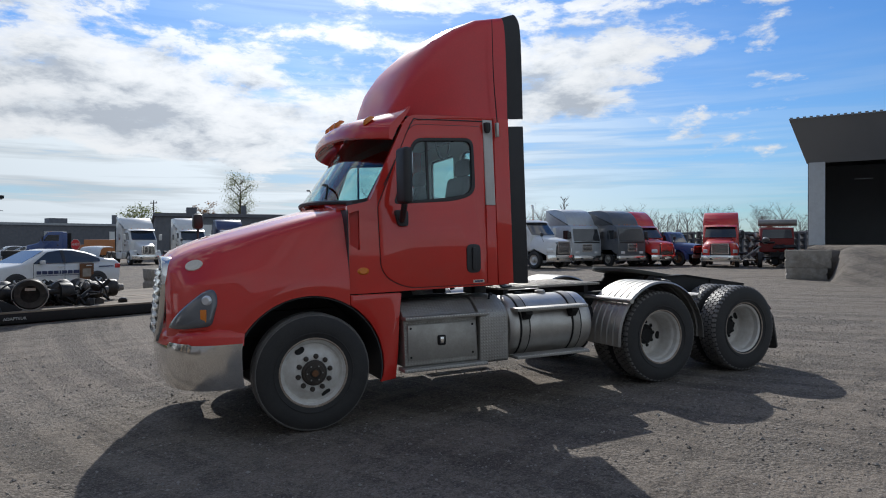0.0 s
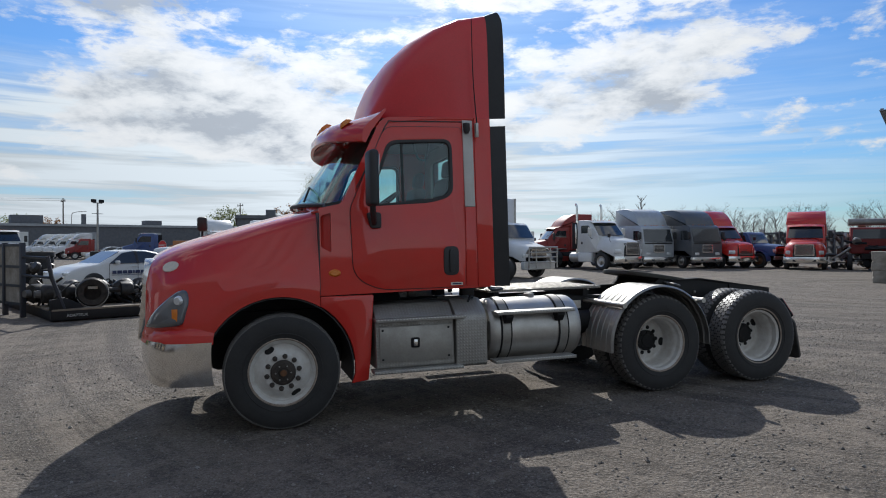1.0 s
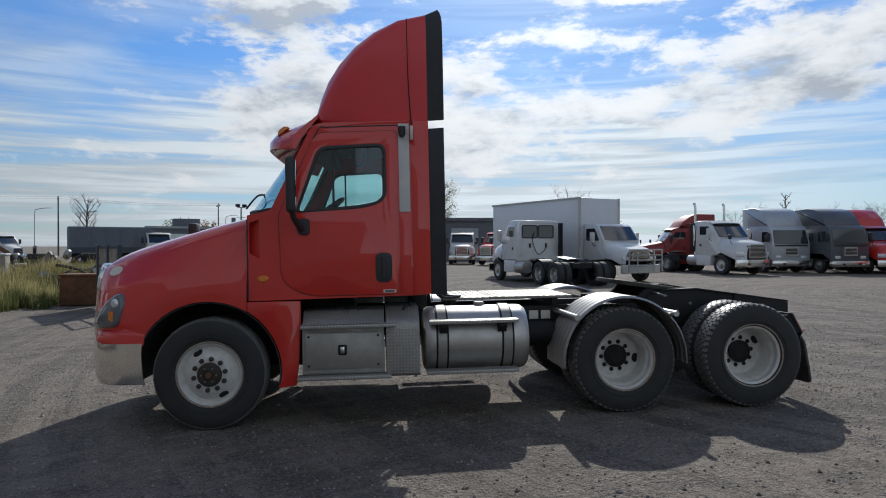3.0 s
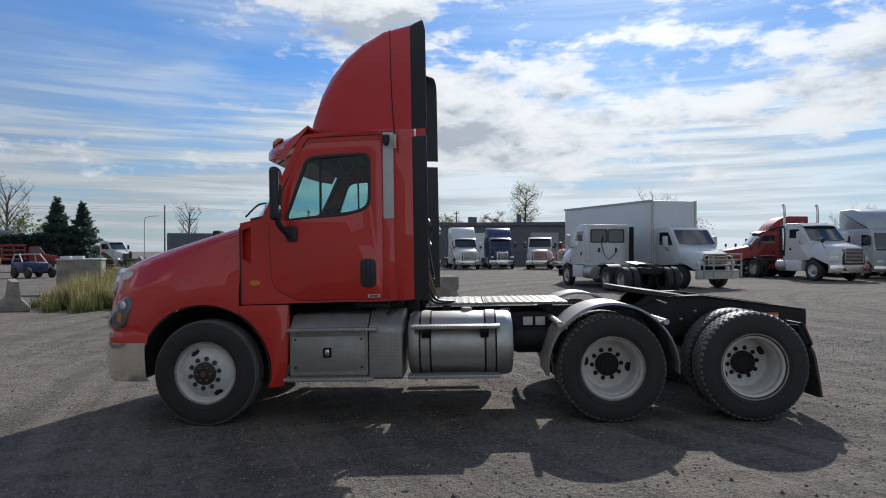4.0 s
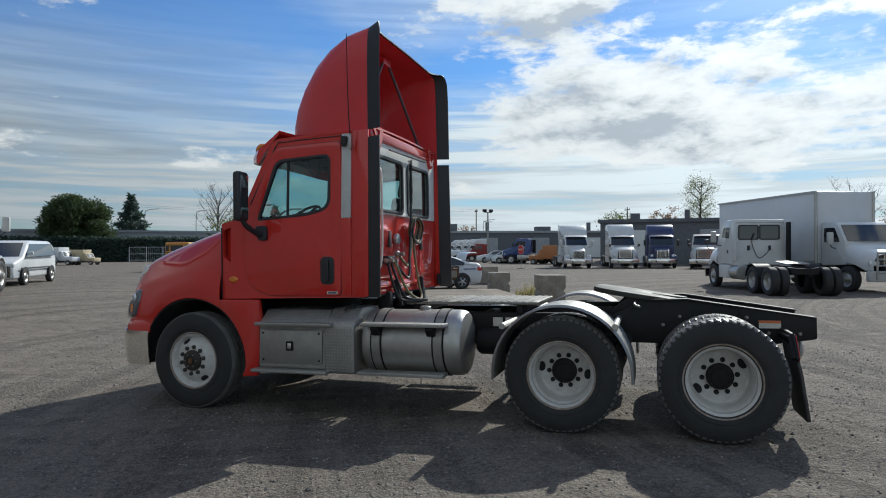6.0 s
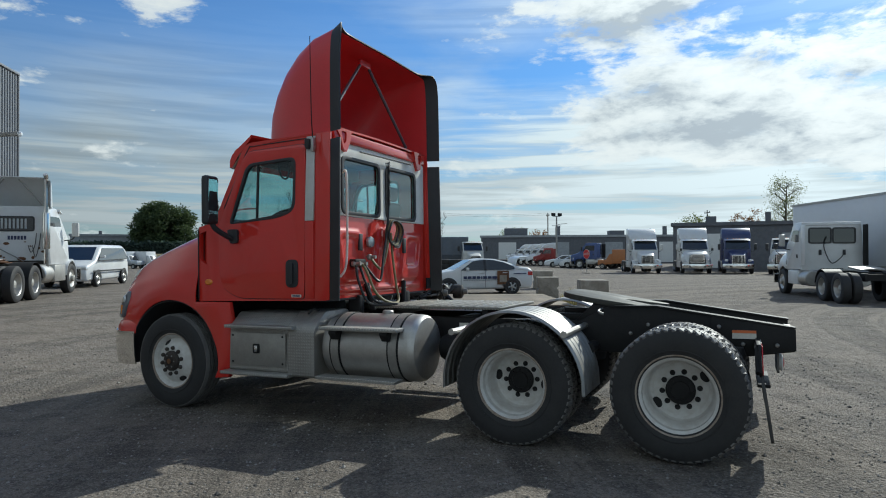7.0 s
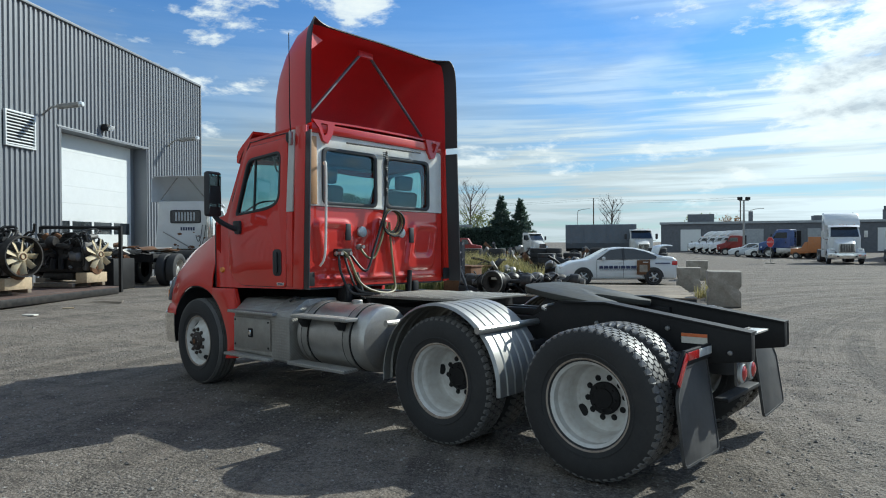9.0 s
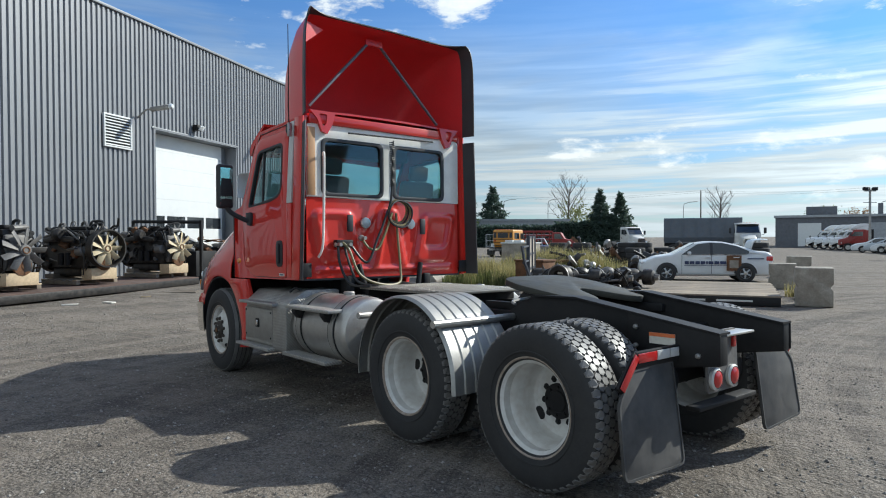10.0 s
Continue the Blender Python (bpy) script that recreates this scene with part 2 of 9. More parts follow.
FANC = material("cream_fan_plastic", (0.55, 0.45, 0.28), 0.6, 0.0, 0.12, 40, 0.0003, 0.0, 0.3)
WOOD = material("weathered_planks", (0.27, 0.22, 0.165), 0.85, 0.0, 0.3, 14, 0.003, 0.0, 0.4, (0.16, 0.14, 0.12), 2.0, random_tint=0.35)
PALEWOOD = material("pale_pine", (0.50, 0.38, 0.24), 0.8, 0.0, 0.2, 20, 0.001, 0.0, 0.25)
DARKRED = material("dull_dark_red_paint", (0.25, 0.022, 0.020), 0.5, 0.0, 0.15, 30, 0.0, 0.1, 0.22, (0.09, 0.06, 0.045), 2.0)
DARKBLUE = material("dark_blue_steel", (0.022, 0.028, 0.042), 0.5, 0.0, 0.2, 40, 0.0003, 0.0, 0.3, (0.10, 0.09, 0.08), 3.0)
ORANGE = material("orange_machine_paint", (0.42, 0.15, 0.04), 0.5, 0.0, 0.1, 40, 0.0, 0.1, 0.3)
SIGNRED = material("stop_sign_red", (0.55, 0.03, 0.03), 0.5, 0.0, 0.06, 40)
REDDECK = material("red_brown_deck", (0.085, 0.048, 0.038), 0.8, 0.0, 0.3, 10, 0.003, 0.0, 0.4, (0.17, 0.14, 0.12), 1.5, random_tint=0.3)
CONCRETE = material("rough_concrete", (0.34, 0.31, 0.265), 0.9, 0.0, 0.22, 25, 0.008, 0.0, 0.75, (0.17, 0.145, 0.115), 2.4)
WALLDARK = material("grey_corrugated_steel", (0.205, 0.212, 0.226), 0.45, 0.25, 0.05, 20, 0.0, 0.0, 0.12, (0.24, 0.24, 0.23), 0.6)
WALLPALE = material("pale_steel_cladding", (0.55, 0.57, 0.58), 0.5, 0.1, 0.05, 20, 0.0, 0.0, 0.15)
DOORW = material("white_door_panel", (0.68, 0.69, 0.68), 0.5, 0.0, 0.03, 20, 0.0, 0.0, 0.06)
FARWALL = material("far_building_wall", (0.115, 0.125, 0.145), 0.8, 0.0, 0.2, 2, 0.0, 0.0, 0.3)
FARPALE = material("far_building_pale", (0.34, 0.36, 0.38), 0.8, 0.0, 0.15, 2, 0.0, 0.0, 0.2)
AMBER = material("amber_lens", (0.75, 0.22, 0.02), 0.25, 0.0, 0.05, 60, 0.0, 0.5)
REDLENS = material("red_lens", (0.46, 0.022, 0.022), 0.22, 0.0, 0.05, 60, 0.0, 0.5)
WHITELENS = material("clear_lens", (0.75, 0.77, 0.78), 0.12, 0.3, 0.05, 60, 0.0, 0.5)
WORKLENS = material("ribbed_clear_lens", (0.42, 0.44, 0.45), 0.18, 0.5, 0.3, 160, 0.001, 0.5)
HEADLENS = material("smoked_headlight", (0.11, 0.115, 0.125), 0.12, 0.0, 0.05, 60, 0.0, 0.8)
REFLECT = material("reflective_white_tape", (0.60, 0.60, 0.58), 0.5, 0.0, 0.06, 80, 0.0, 0.0, 0.25)
BUFF = material("buff_fuel_tape", (0.55, 0.30, 0.14), 0.6, 0.0, 0.1, 30, 0.0, 0.0, 0.2)
INTERIOR = material("dark_grey_trim", (0.05, 0.052, 0.056), 0.7, 0.0, 0.15, 50, 0.0004)
HOSEY = material("olive_hose", (0.20, 0.17, 0.08), 0.5, 0.0, 0.1, 60)
HOSEB = material("black_hose", (0.015, 0.015, 0.015), 0.45, 0.0, 0.1, 60)
BARK = material("tree_bark", (0.10, 0.08, 0.065), 0.9, 0.0, 0.3, 20, 0.01)
DARKGLASS = material("dark_window_glass", (0.018, 0.022, 0.026), 0.08, 0.0, 0.05, 20, 0.0, 0.6, spec=0.8)
MIRROR = material("mirror_glass", (0.72, 0.76, 0.78), 0.03, 1.0, 0.0, 10)
INK = material("dark_blue_lettering", (0.03, 0.04, 0.10), 0.6)
PALEINK = material("pale_decal", (0.70, 0.66, 0.58), 0.6)
TAGORANGE = material("orange_warning_stripe", (0.70, 0.18, 0.06), 0.6)
FLAPM = material("scuffed_flap_rubber", (0.036, 0.036, 0.037), 0.55, 0.0, 0.3, 20, 0.0006, 0.0, 0.6, (0.13, 0.12, 0.11), 3.2)
GREASE = material("greasy_worn_steel", (0.046, 0.046, 0.038), 0.56, 0.30, 0.3, 25, 0.0006, 0.0, 0.5, (0.045, 0.042, 0.036), 4.0)
GLASS = glass("cab_glass", (0.72, 0.86, 0.86))


def leaves(name, low, high, rough=0.7, thin=0.45):
    mat = bpy.data.materials.new(name)
    mat.use_nodes = True
    tree = mat.node_tree
    n = Nodes(tree)
    shader = tree.nodes["Principled BSDF"]
    info = n.put("NewGeometry").outputs["Random Per Island"]
    col = n.ramp(info, [(0.0, low), (1.0, high)])
    link(tree, col, shader.inputs["Base Color"])
    shader.inputs["Roughness"].default_value = rough
    if thin:
        glow = n.put("BsdfTranslucent", inputs={"Color": col})
        both_ = n.put("MixShader", inputs={0: thin, 1: shader.outputs[0], 2: glow.outputs[0]})
        link(tree, both_.outputs[0], tree.nodes["Material Output"].inputs[0])
    MATS[name] = mat
    return mat


WILLOW = leaves("willow_leaves", (0.035, 0.060, 0.022), (0.095, 0.130, 0.048))
FIR = leaves("fir_needles", (0.032, 0.056, 0.044), (0.085, 0.125, 0.092))
POPLAR = leaves("autumn_poplar_leaves", (0.10, 0.13, 0.05), (0.26, 0.27, 0.10))
AUTUMN = leaves("orange_autumn_leaves", (0.14, 0.07, 0.03), (0.32, 0.16, 0.05))
GRASS = leaves("dry_grass", (0.20, 0.18, 0.075), (0.50, 0.43, 0.20))
SCRUB = leaves("brown_scrub", (0.07, 0.058, 0.045), (0.17, 0.135, 0.095))
WEED = leaves("green_weeds", (0.07, 0.09, 0.03), (0.20, 0.21, 0.07))


def gravel_material():
    mat = bpy.data.materials.new("gravel_yard")
    mat.use_nodes = True
    tree = mat.node_tree
    n = Nodes(tree)
    shader = tree.nodes["Principled BSDF"]
    place = n.put("TexCoord").outputs["Object"]
    sep = n.put("SeparateXYZ", inputs={0: place})
    stones = n.put("TexVoronoi", inputs={"Vector": place, "Scale": 38.0, "Randomness": 1.0})
    small = n.put("TexVoronoi", inputs={"Vector": place, "Scale": 95.0, "Randomness": 1.0})
    mid = n.noise(place, 3.0, 9.0, 0.68)
    patch = n.noise(place, 0.55, 7.0, 0.62, 0.8)
    broad = n.noise(place, 0.13, 5.0, 0.6, 0.8)

    def swathe(centre, width, stretch, seed):
        """Wheel marks: bands round a far centre, broken along their length."""
        away = n.put("VectorMath", operation="SUBTRACT", inputs={0: place, 1: centre}).outputs[0]
        ring = n.put("VectorMath", operation="LENGTH", inputs={0: away}).outputs["Value"]
        return n.noise(n.put("CombineXYZ", inputs={0: n.maths("MULTIPLY", ring, width), 1: n.maths("MULTIPLY", sep.outputs[0], stretch), 2: n.maths("MULTIPLY_ADD", sep.outputs[1], stretch, seed)}).outputs[0], 1.0, 5.0, 0.62, 0.35)

    ruts = swathe((9.0, -16.0, 0.0), 2.6, 0.07, 0.0)
    rings = swathe((24.0, 10.0, 0.0), 2.0, 0.06, 5.0)
    # packed earth, dust and darker damp soil
    tone = n.mix(n.ramp(broad, [(0.38, 0.0), (0.60, 1.0)], "EASE"), (0.123, 0.102, 0.082), (0.185, 0.154, 0.127))
    tone = n.mix(n.ramp(patch, [(0.42, 0.65), (0.56, 0.0)], "EASE"), tone, (0.090, 0.076, 0.063))
    tone = n.mix(n.ramp(ruts, [(0.49, 0.0), (0.55, 0.7)]), tone, (0.239, 0.202, 0.165))
    tone = n.mix(n.ramp(rings, [(0.51, 0.0), (0.55, 0.85)]), tone, (0.230, 0.194, 0.158))
    tone = n.mix(n.ramp(rings, [(0.40, 0.7), (0.46, 0.0)]), tone, (0.086, 0.074, 0.063))
    tone = n.mix(n.ramp(mid, [(0.36, 0.55), (0.50, 0.0)]), tone, (0.070, 0.059, 0.049))
    tone = n.mix(n.ramp(mid, [(0.54, 0.0), (0.68, 0.45)]), tone, (0.255, 0.220, 0.184))
    # loose stones lie in drifts between the packed tracks
    drift = n.maths("MULTIPLY", n.ramp(n.noise(place, 0.8, 7.0, 0.7, 0.4), [(0.42, 0.12), (0.60, 0.9)]), n.ramp(ruts, [(0.46, 1.0), (0.60, 0.45)]))
    shade = n.put("SeparateColor", inputs={0: stones.outputs["Color"]})
    pebble = n.mix(shade.outputs[0], (0.062, 0.054, 0.048), (0.345, 0.308, 0.265))
    col = n.mix(drift, tone, n.mix(0.6, tone, pebble))
    speck = n.put("SeparateColor", inputs={0: small.outputs["Color"]}).outputs[0]
    col = n.mix(n.ramp(speck, [(0.0, 0.55), (0.38, 0.0)]), col, (0.057, 0.050, 0.042))
    col = n.mix(n.ramp(speck, [(0.74, 0.0), (1.0, 0.6)]), col, (0.329, 0.296, 0.253))
    grit = n.noise(place, 24.0, 4.0, 0.75)
    col = n.mix(n.ramp(grit, [(0.36, 0.40), (0.48, 0.0)]), col, (0.053, 0.046, 0.040))
    link(tree, col, shader.inputs["Base Color"])
    shader.inputs["Roughness"].default_value = 0.92
    shader.inputs["Specular IOR Level"].default_value = 0.25
    knobs = n.maths("MULTIPLY", n.maths("SUBTRACT", 1.0, stones.outputs["Distance"]), n.maths("MULTIPLY_ADD", drift, 0.016, 0.004))
    high = n.maths("ADD", knobs, n.maths("ADD", n.maths("MULTIPLY", grit, 0.018), n.maths("MULTIPLY", n.maths("ADD", mid, n.maths("ADD", ruts, n.maths("MULTIPLY", rings, 1.7))), 0.045)))
    bump = n.put("Bump", inputs={"Strength": 1.0, "Distance": 1.0, "Height": high})
    link(tree, bump.outputs[0], shader.inputs["Normal"])
    MATS["gravel_yard"] = mat
    return mat


GRAVEL = gravel_material()


def diamond_material(name, tone, gap_dark):
    """Raised lozenges of chequer plate."""
    mat = material(name + "_base", tone, 0.46, 0.8, 0.12, 50, 0.0002, 0.0, 0.35, (0.22, 0.19, 0.15), 3.0).copy()
    mat.name = name
    tree = mat.node_tree
    n = Nodes(tree)
    shader = tree.nodes["Principled BSDF"]
    place = n.put("TexCoord").outputs["Object"]
    sep = n.put("SeparateXYZ", inputs={0: place})
    across = n.maths("ADD", sep.outputs[0], n.maths("ADD", sep.outputs[1], sep.outputs[2]))
    other = n.maths("SUBTRACT", sep.outputs[0], n.maths("ADD", sep.outputs[1], sep.outputs[2]))
    a = n.maths("SINE", n.maths("MULTIPLY", across, 105.0))
    b = n.maths("SINE", n.maths("MULTIPLY", other, 105.0))
    lump = n.ramp(n.maths("MULTIPLY", a, b), [(0.25, 0.0), (0.6, 1.0)])
    bump = n.put("Bump", inputs={"Strength": 1.0, "Distance": 0.004, "Height": lump})
    link(tree, bump.outputs[0], shader.inputs["Normal"])
    # the colour is darker between the raised lozenges
    was = shader.inputs["Base Color"].links[0].from_socket
    link(tree, n.mix(n.maths("MULTIPLY", n.maths("SUBTRACT", 1.0, lump), gap_dark), was, (0.10, 0.092, 0.08)), shader.inputs["Base Color"])
    return mat


CHEQUER = diamond_material("chequer_plate", (0.44, 0.425, 0.395), 0.14)
STEPM = diamond_material("step_tread", (0.60, 0.585, 0.55), 0.35)
DECKM = diamond_material("worn_deck_plate", (0.46, 0.44, 0.39), 0.62)

# ---- mesh helpers ----
def part(name, bm, mat, parent=None, label="", smooth=32.0, at=None):
    """Links a bmesh as one mesh object, under a thing or a part."""
    mesh = bpy.data.meshes.new(name)
    bmesh.ops.recalc_face_normals(bm, faces=bm.faces)
    bm.to_mesh(mesh)
    bm.free()
    mesh.materials.append(mat)
    if smooth:
        mesh.shade_smooth()
        mesh.set_sharp_from_angle(angle=radians(smooth))
    ob = new(name, mesh)
    if parent:
        ob.parent = parent
    if at is not None:
        ob.matrix_basis = at
    if label:
        ob["label"] = label
    return ob


def twin(ob, m, parent):
    """Another object on the same mesh, with its own children."""
    other = copy_thing(ob, m)
    other.parent = parent
    return other


def thing(name, label, category, at=None, group="", kind=""):
    ob = new(name)
    ob.empty_display_size = 0.2
    if at is not None:
        ob.matrix_basis = at
    return tagged(ob, label, category, group, kind)


def box(x0, x1, y0, y1, z0, z1, bevel=0.0, bm=None, segments=2):
    own = bmesh.new()
    vs = [own.verts.new((x, y, z)) for x in (x0, x1) for y in (y0, y1) for z in (z0, z1)]
    for a in ((0, 1, 3, 2), (4, 6, 7, 5), (0, 4, 5, 1), (2, 3, 7, 6), (0, 2, 6, 4), (1, 5, 7, 3)):
        own.faces.new([vs[i] for i in a])
    if bevel:
        bmesh.ops.bevel(own, geom=own.edges[:], offset=bevel, segments=segments, affect="EDGES", profile=0.5)
    return join(bm, own)


def join(bm, own):
    if bm is None:
        return own
    mesh = bpy.data.meshes.new("tmp")
    own.to_mesh(mesh)
    own.free()
    bm.from_mesh(mesh)
    bpy.data.meshes.remove(mesh)
    return bm


def moved(own, m):
    bmesh.ops.transform(own, matrix=m, verts=own.verts)
    return own


def rpoly(points, r, n=5):
    """A polygon with rounded corners; r a number or one for each corner."""
    out, count = [], len(points)
    for i in range(count):
        p, a, b = Vector(points[i]), Vector(points[i - 1]), Vector(points[(i + 1) % count])
        ri = r[i] if isinstance(r, (list, tuple)) else r
        u, v = (a - p), (b - p)
        ri = min(ri, u.length * 0.49, v.length * 0.49)
        if ri < 1e-4:
            out.append(tuple(p))
            continue
        s, e = p + u.normalized() * ri, p + v.normalized() * ri
        for k in range(n + 1):
            t = k / n
            q = s * (1 - t) ** 2 + p * 2 * t * (1 - t) + e * t * t
            out.append((q.x, q.y))
    return out


def plate(outer, holes, y0, y1, axes="xz", bevel=0.0, bm=None):
    """A plate cut from an outline with holes, from y0 to y1 along the axis that is left over."""
    own = bmesh.new()
    edges = []
    put = {"xz": lambda a, b, c: (a, c, b), "xy": lambda a, b, c: (a, b, c), "yz": lambda a, b, c: (c, a, b)}[axes]
    for loop in [outer, *holes]:
        vs = [own.verts.new(put(a, b, y0)) for a, b in loop]
        edges += [own.edges.new((vs[i - 1], vs[i])) for i in range(len(vs))]
    if holes:
        bmesh.ops.triangle_fill(own, use_beauty=True, use_dissolve=False, edges=edges)
    else:
        own.faces.new(own.verts[:])
    if abs(y1 - y0) > 1e-6:
        got = bmesh.ops.extrude_face_region(own, geom=own.faces[:])
        shift = Vector(put(0, 0, y1 - y0))
        bmesh.ops.translate(own, vec=shift, verts=[v for v in got["geom"] if isinstance(v, bmesh.types.BMVert)])
    bmesh.ops.recalc_face_normals(own, faces=own.faces)
    if bevel:
        rims = [e for e in own.edges if len(e.link_faces) == 2 and e.calc_face_angle(0) > 1.0]
        bmesh.ops.bevel(own, geom=rims, offset=bevel, segments=2, affect="EDGES", profile=0.5)
    return join(bm, own)


def loft(rings, closed=True, caps=True, bm=None):
    """A skin over rings of equally many points."""
    own = bmesh.new() if bm is None else bm
    rows = [[own.verts.new(p) for p in ring] for ring in rings]
    count = len(rows[0])
    for a, b in zip(rows, rows[1:]):
        for i in range(count if closed else count - 1):
            j = (i + 1) % count
            own.faces.new((a[i], a[j], b[j], b[i]))
    if caps and closed:
        own.faces.new(rows[0])
        own.faces.new(rows[-1][::-1])
    if bm is None:
        bmesh.ops.remove_doubles(own, verts=own.verts, dist=1e-5)
    return own


def thick(own, t):
    """Gives a skin a thickness, inwards."""
    bmesh.ops.recalc_face_normals(own, faces=own.faces)
    bmesh.ops.solidify(own, geom=own.faces[:], thickness=t)
    return own


def lathe(profile, segments=32, axis="y", bm=None, closed=False):
    """Turns (radius, along) round an axis."""
    own = bmesh.new()
    put = {"y": lambda r, a, h: (r * math.cos(a), h, r * math.sin(a)), "z": lambda r, a, h: (r * math.cos(a), r * math.sin(a), h), "x": lambda r, a, h: (h, r * math.cos(a), r * math.sin(a))}[axis]
    rows = []
    for r, h in profile:
        rows.append([own.verts.new(put(max(r, 1e-5), 2 * math.pi * k / segments, h)) for k in range(segments)])
    pairs = list(zip(rows, rows[1:])) + ([(rows[-1], rows[0])] if closed else [])
    for a, b in pairs:
        for i in range(segments):
            j = (i + 1) % segments
            own.faces.new((a[i], a[j], b[j], b[i]))
    bmesh.ops.remove_doubles(own, verts=own.verts, dist=1e-4)
    return join(bm, own)


def smooth_line(points, steps=6):
    """A soft curve through the points."""
    pts = [Vector(p) for p in points]
    if len(pts) < 3:
        return pts
    out = []
    for i in range(len(pts) - 1):
        a, b, c, d = pts[max(i - 1, 0)], pts[i], pts[i + 1], pts[min(i + 2, len(pts) - 1)]
        for k in range(steps):
            t = k / steps
            out.append(0.5 * (2 * b + (c - a) * t + (2 * a - 5 * b + 4 * c - d) * t * t + (3 * b - a - 3 * c + d) * t ** 3))
    return out + [pts[-1]]


def tube(points, r, sides=8, soft=True, steps=6, bm=None):
    """A round rod or hose along points; r a number or one for each end."""
    pts = smooth_line(points, steps) if soft else [Vector(p) for p in points]
    rings, ref = [], Vector((0.3, 0.2, 1)).normalized()
    for i, p in enumerate(pts):
        d = (pts[min(i + 1, len(pts) - 1)] - pts[max(i - 1, 0)]).normalized()
        u = d.cross(ref)
        u = u.normalized() if u.length > 1e-3 else d.cross(Vector((1, 0, 0))).normalized()
        v = d.cross(u)
        ref = u.cross(d) if u.cross(d).length > 0.1 else ref
        t = i / max(1, len(pts) - 1)
        rr = r if not isinstance(r, tuple) else r[0] * (1 - t) + r[1] * t
        rings.append([p + rr * (u * math.cos(2 * math.pi * k / sides) + v * math.sin(2 * math.pi * k / sides)) for k in range(sides)])
    return loft(rings, bm=bm)


# the truck stands on a slight slope that levels out over the yard
SLOPE = (0.0159, -0.0092)


def ease(t):
    t = max(0.0, min(1.0, t))
    return t * t * (3 - 2 * t)


def ground_z(x, y):
    r = math.hypot(x - 3.0, y + 2.0)
    tilt = (SLOPE[0] * x + SLOPE[1] * y) * (1 - ease((r - 7.0) / 9.0))
    # the land lifts a little towards the steel shed
    s = (x + 14.15) * -0.562 + y * 0.827
    away = (x + 14.15) * 0.827 + y * 0.562
    lift = 0.38 * (1 - ease((away - 4.2) / 6.0))
    return tilt + lift * (1 - ease((abs(s - 6) - 12.5) / 6.0))

# ---- ground ----
def axis_steps(near0, near1, step, far):
    line = list(np.arange(near0, near1 + 1e-6, step))
    d, out_low, out_high = step, [], []
    a, b = near0, near1
    while a > -far:
        d *= 1.35
        a, b = a - d, b + d
        out_low.append(a)
        out_high.append(b)
    return out_low[::-1] + line + out_high


def make_ground():
    xs, ys = axis_steps(-22, 26, 0.4, 2500), axis_steps(-12, 30, 0.4, 2500)
    verts = []
    for y in ys:
        for x in xs:
            z = ground_z(x, y)
            if abs(x) < 60 and abs(y) < 80:
                z += 0.012 * noise.noise(Vector((x * 0.9, y * 0.9, 3.0))) + 0.02 * noise.noise(Vector((x * 0.25, y * 0.25, 7.0)))
                # keep the ground flat under the wheels
            verts.append((x, y, z))
    w = len(xs)
    faces = [(j * w + i, j * w + i + 1, (j + 1) * w + i + 1, (j + 1) * w + i) for j in range(len(ys) - 1) for i in range(w - 1)]
    mesh = bpy.data.meshes.new("ground")
    mesh.from_pydata(verts, [], faces)
    mesh.materials.append(GRAVEL)
    mesh.shade_smooth()
    tagged(new("ground", mesh), "grey-brown gravel yard with tyre marks", "ground", kind="structure")


make_ground()

# ---- the red tractor unit: +x runs to its tail, y to its right side ----
truck_tilt = Vector((-SLOPE[0], -SLOPE[1], 1)).normalized()
truck = thing("semi_truck", "red day cab tractor unit with tall roof fairing on gravel", "truck", Vector((0, 0, 1)).rotation_difference(truck_tilt).to_matrix().to_4x4())
TYRE_R = 0.515


def flip(own):
    """Mirror a mesh to the truck's other side."""
    bmesh.ops.transform(own, matrix=Matrix.Diagonal((1, -1, 1, 1)), verts=own.verts)
    bmesh.ops.reverse_faces(own, faces=own.faces)
    return own


def both(make, name, mat, parent, label="", smooth=32.0):
    """The same part on the two sides."""
    near = part(name, make(), mat, parent, label, smooth)
    far = part(name, flip(make()), mat, parent, label, smooth)
    return near, far


def tyre_profile(w, r, rim):
    h = w / 2
    return [(rim, -h * 0.72), (rim + 0.012, -h * 0.86), (rim + 0.06, -h), (rim + 0.13, -h * 1.02), (r - 0.05, -h * 0.97), (r - 0.018, -h * 0.90), (r - 0.002, -h * 0.80), (r, -h * 0.4), (r + 0.002, 0), (r, h * 0.4), (r - 0.002, h * 0.80), (r - 0.018, h * 0.90), (r - 0.05, h * 0.97), (rim + 0.13, h * 1.02), (rim + 0.06, h), (rim + 0.012, h * 0.86), (rim, h * 0.72)]


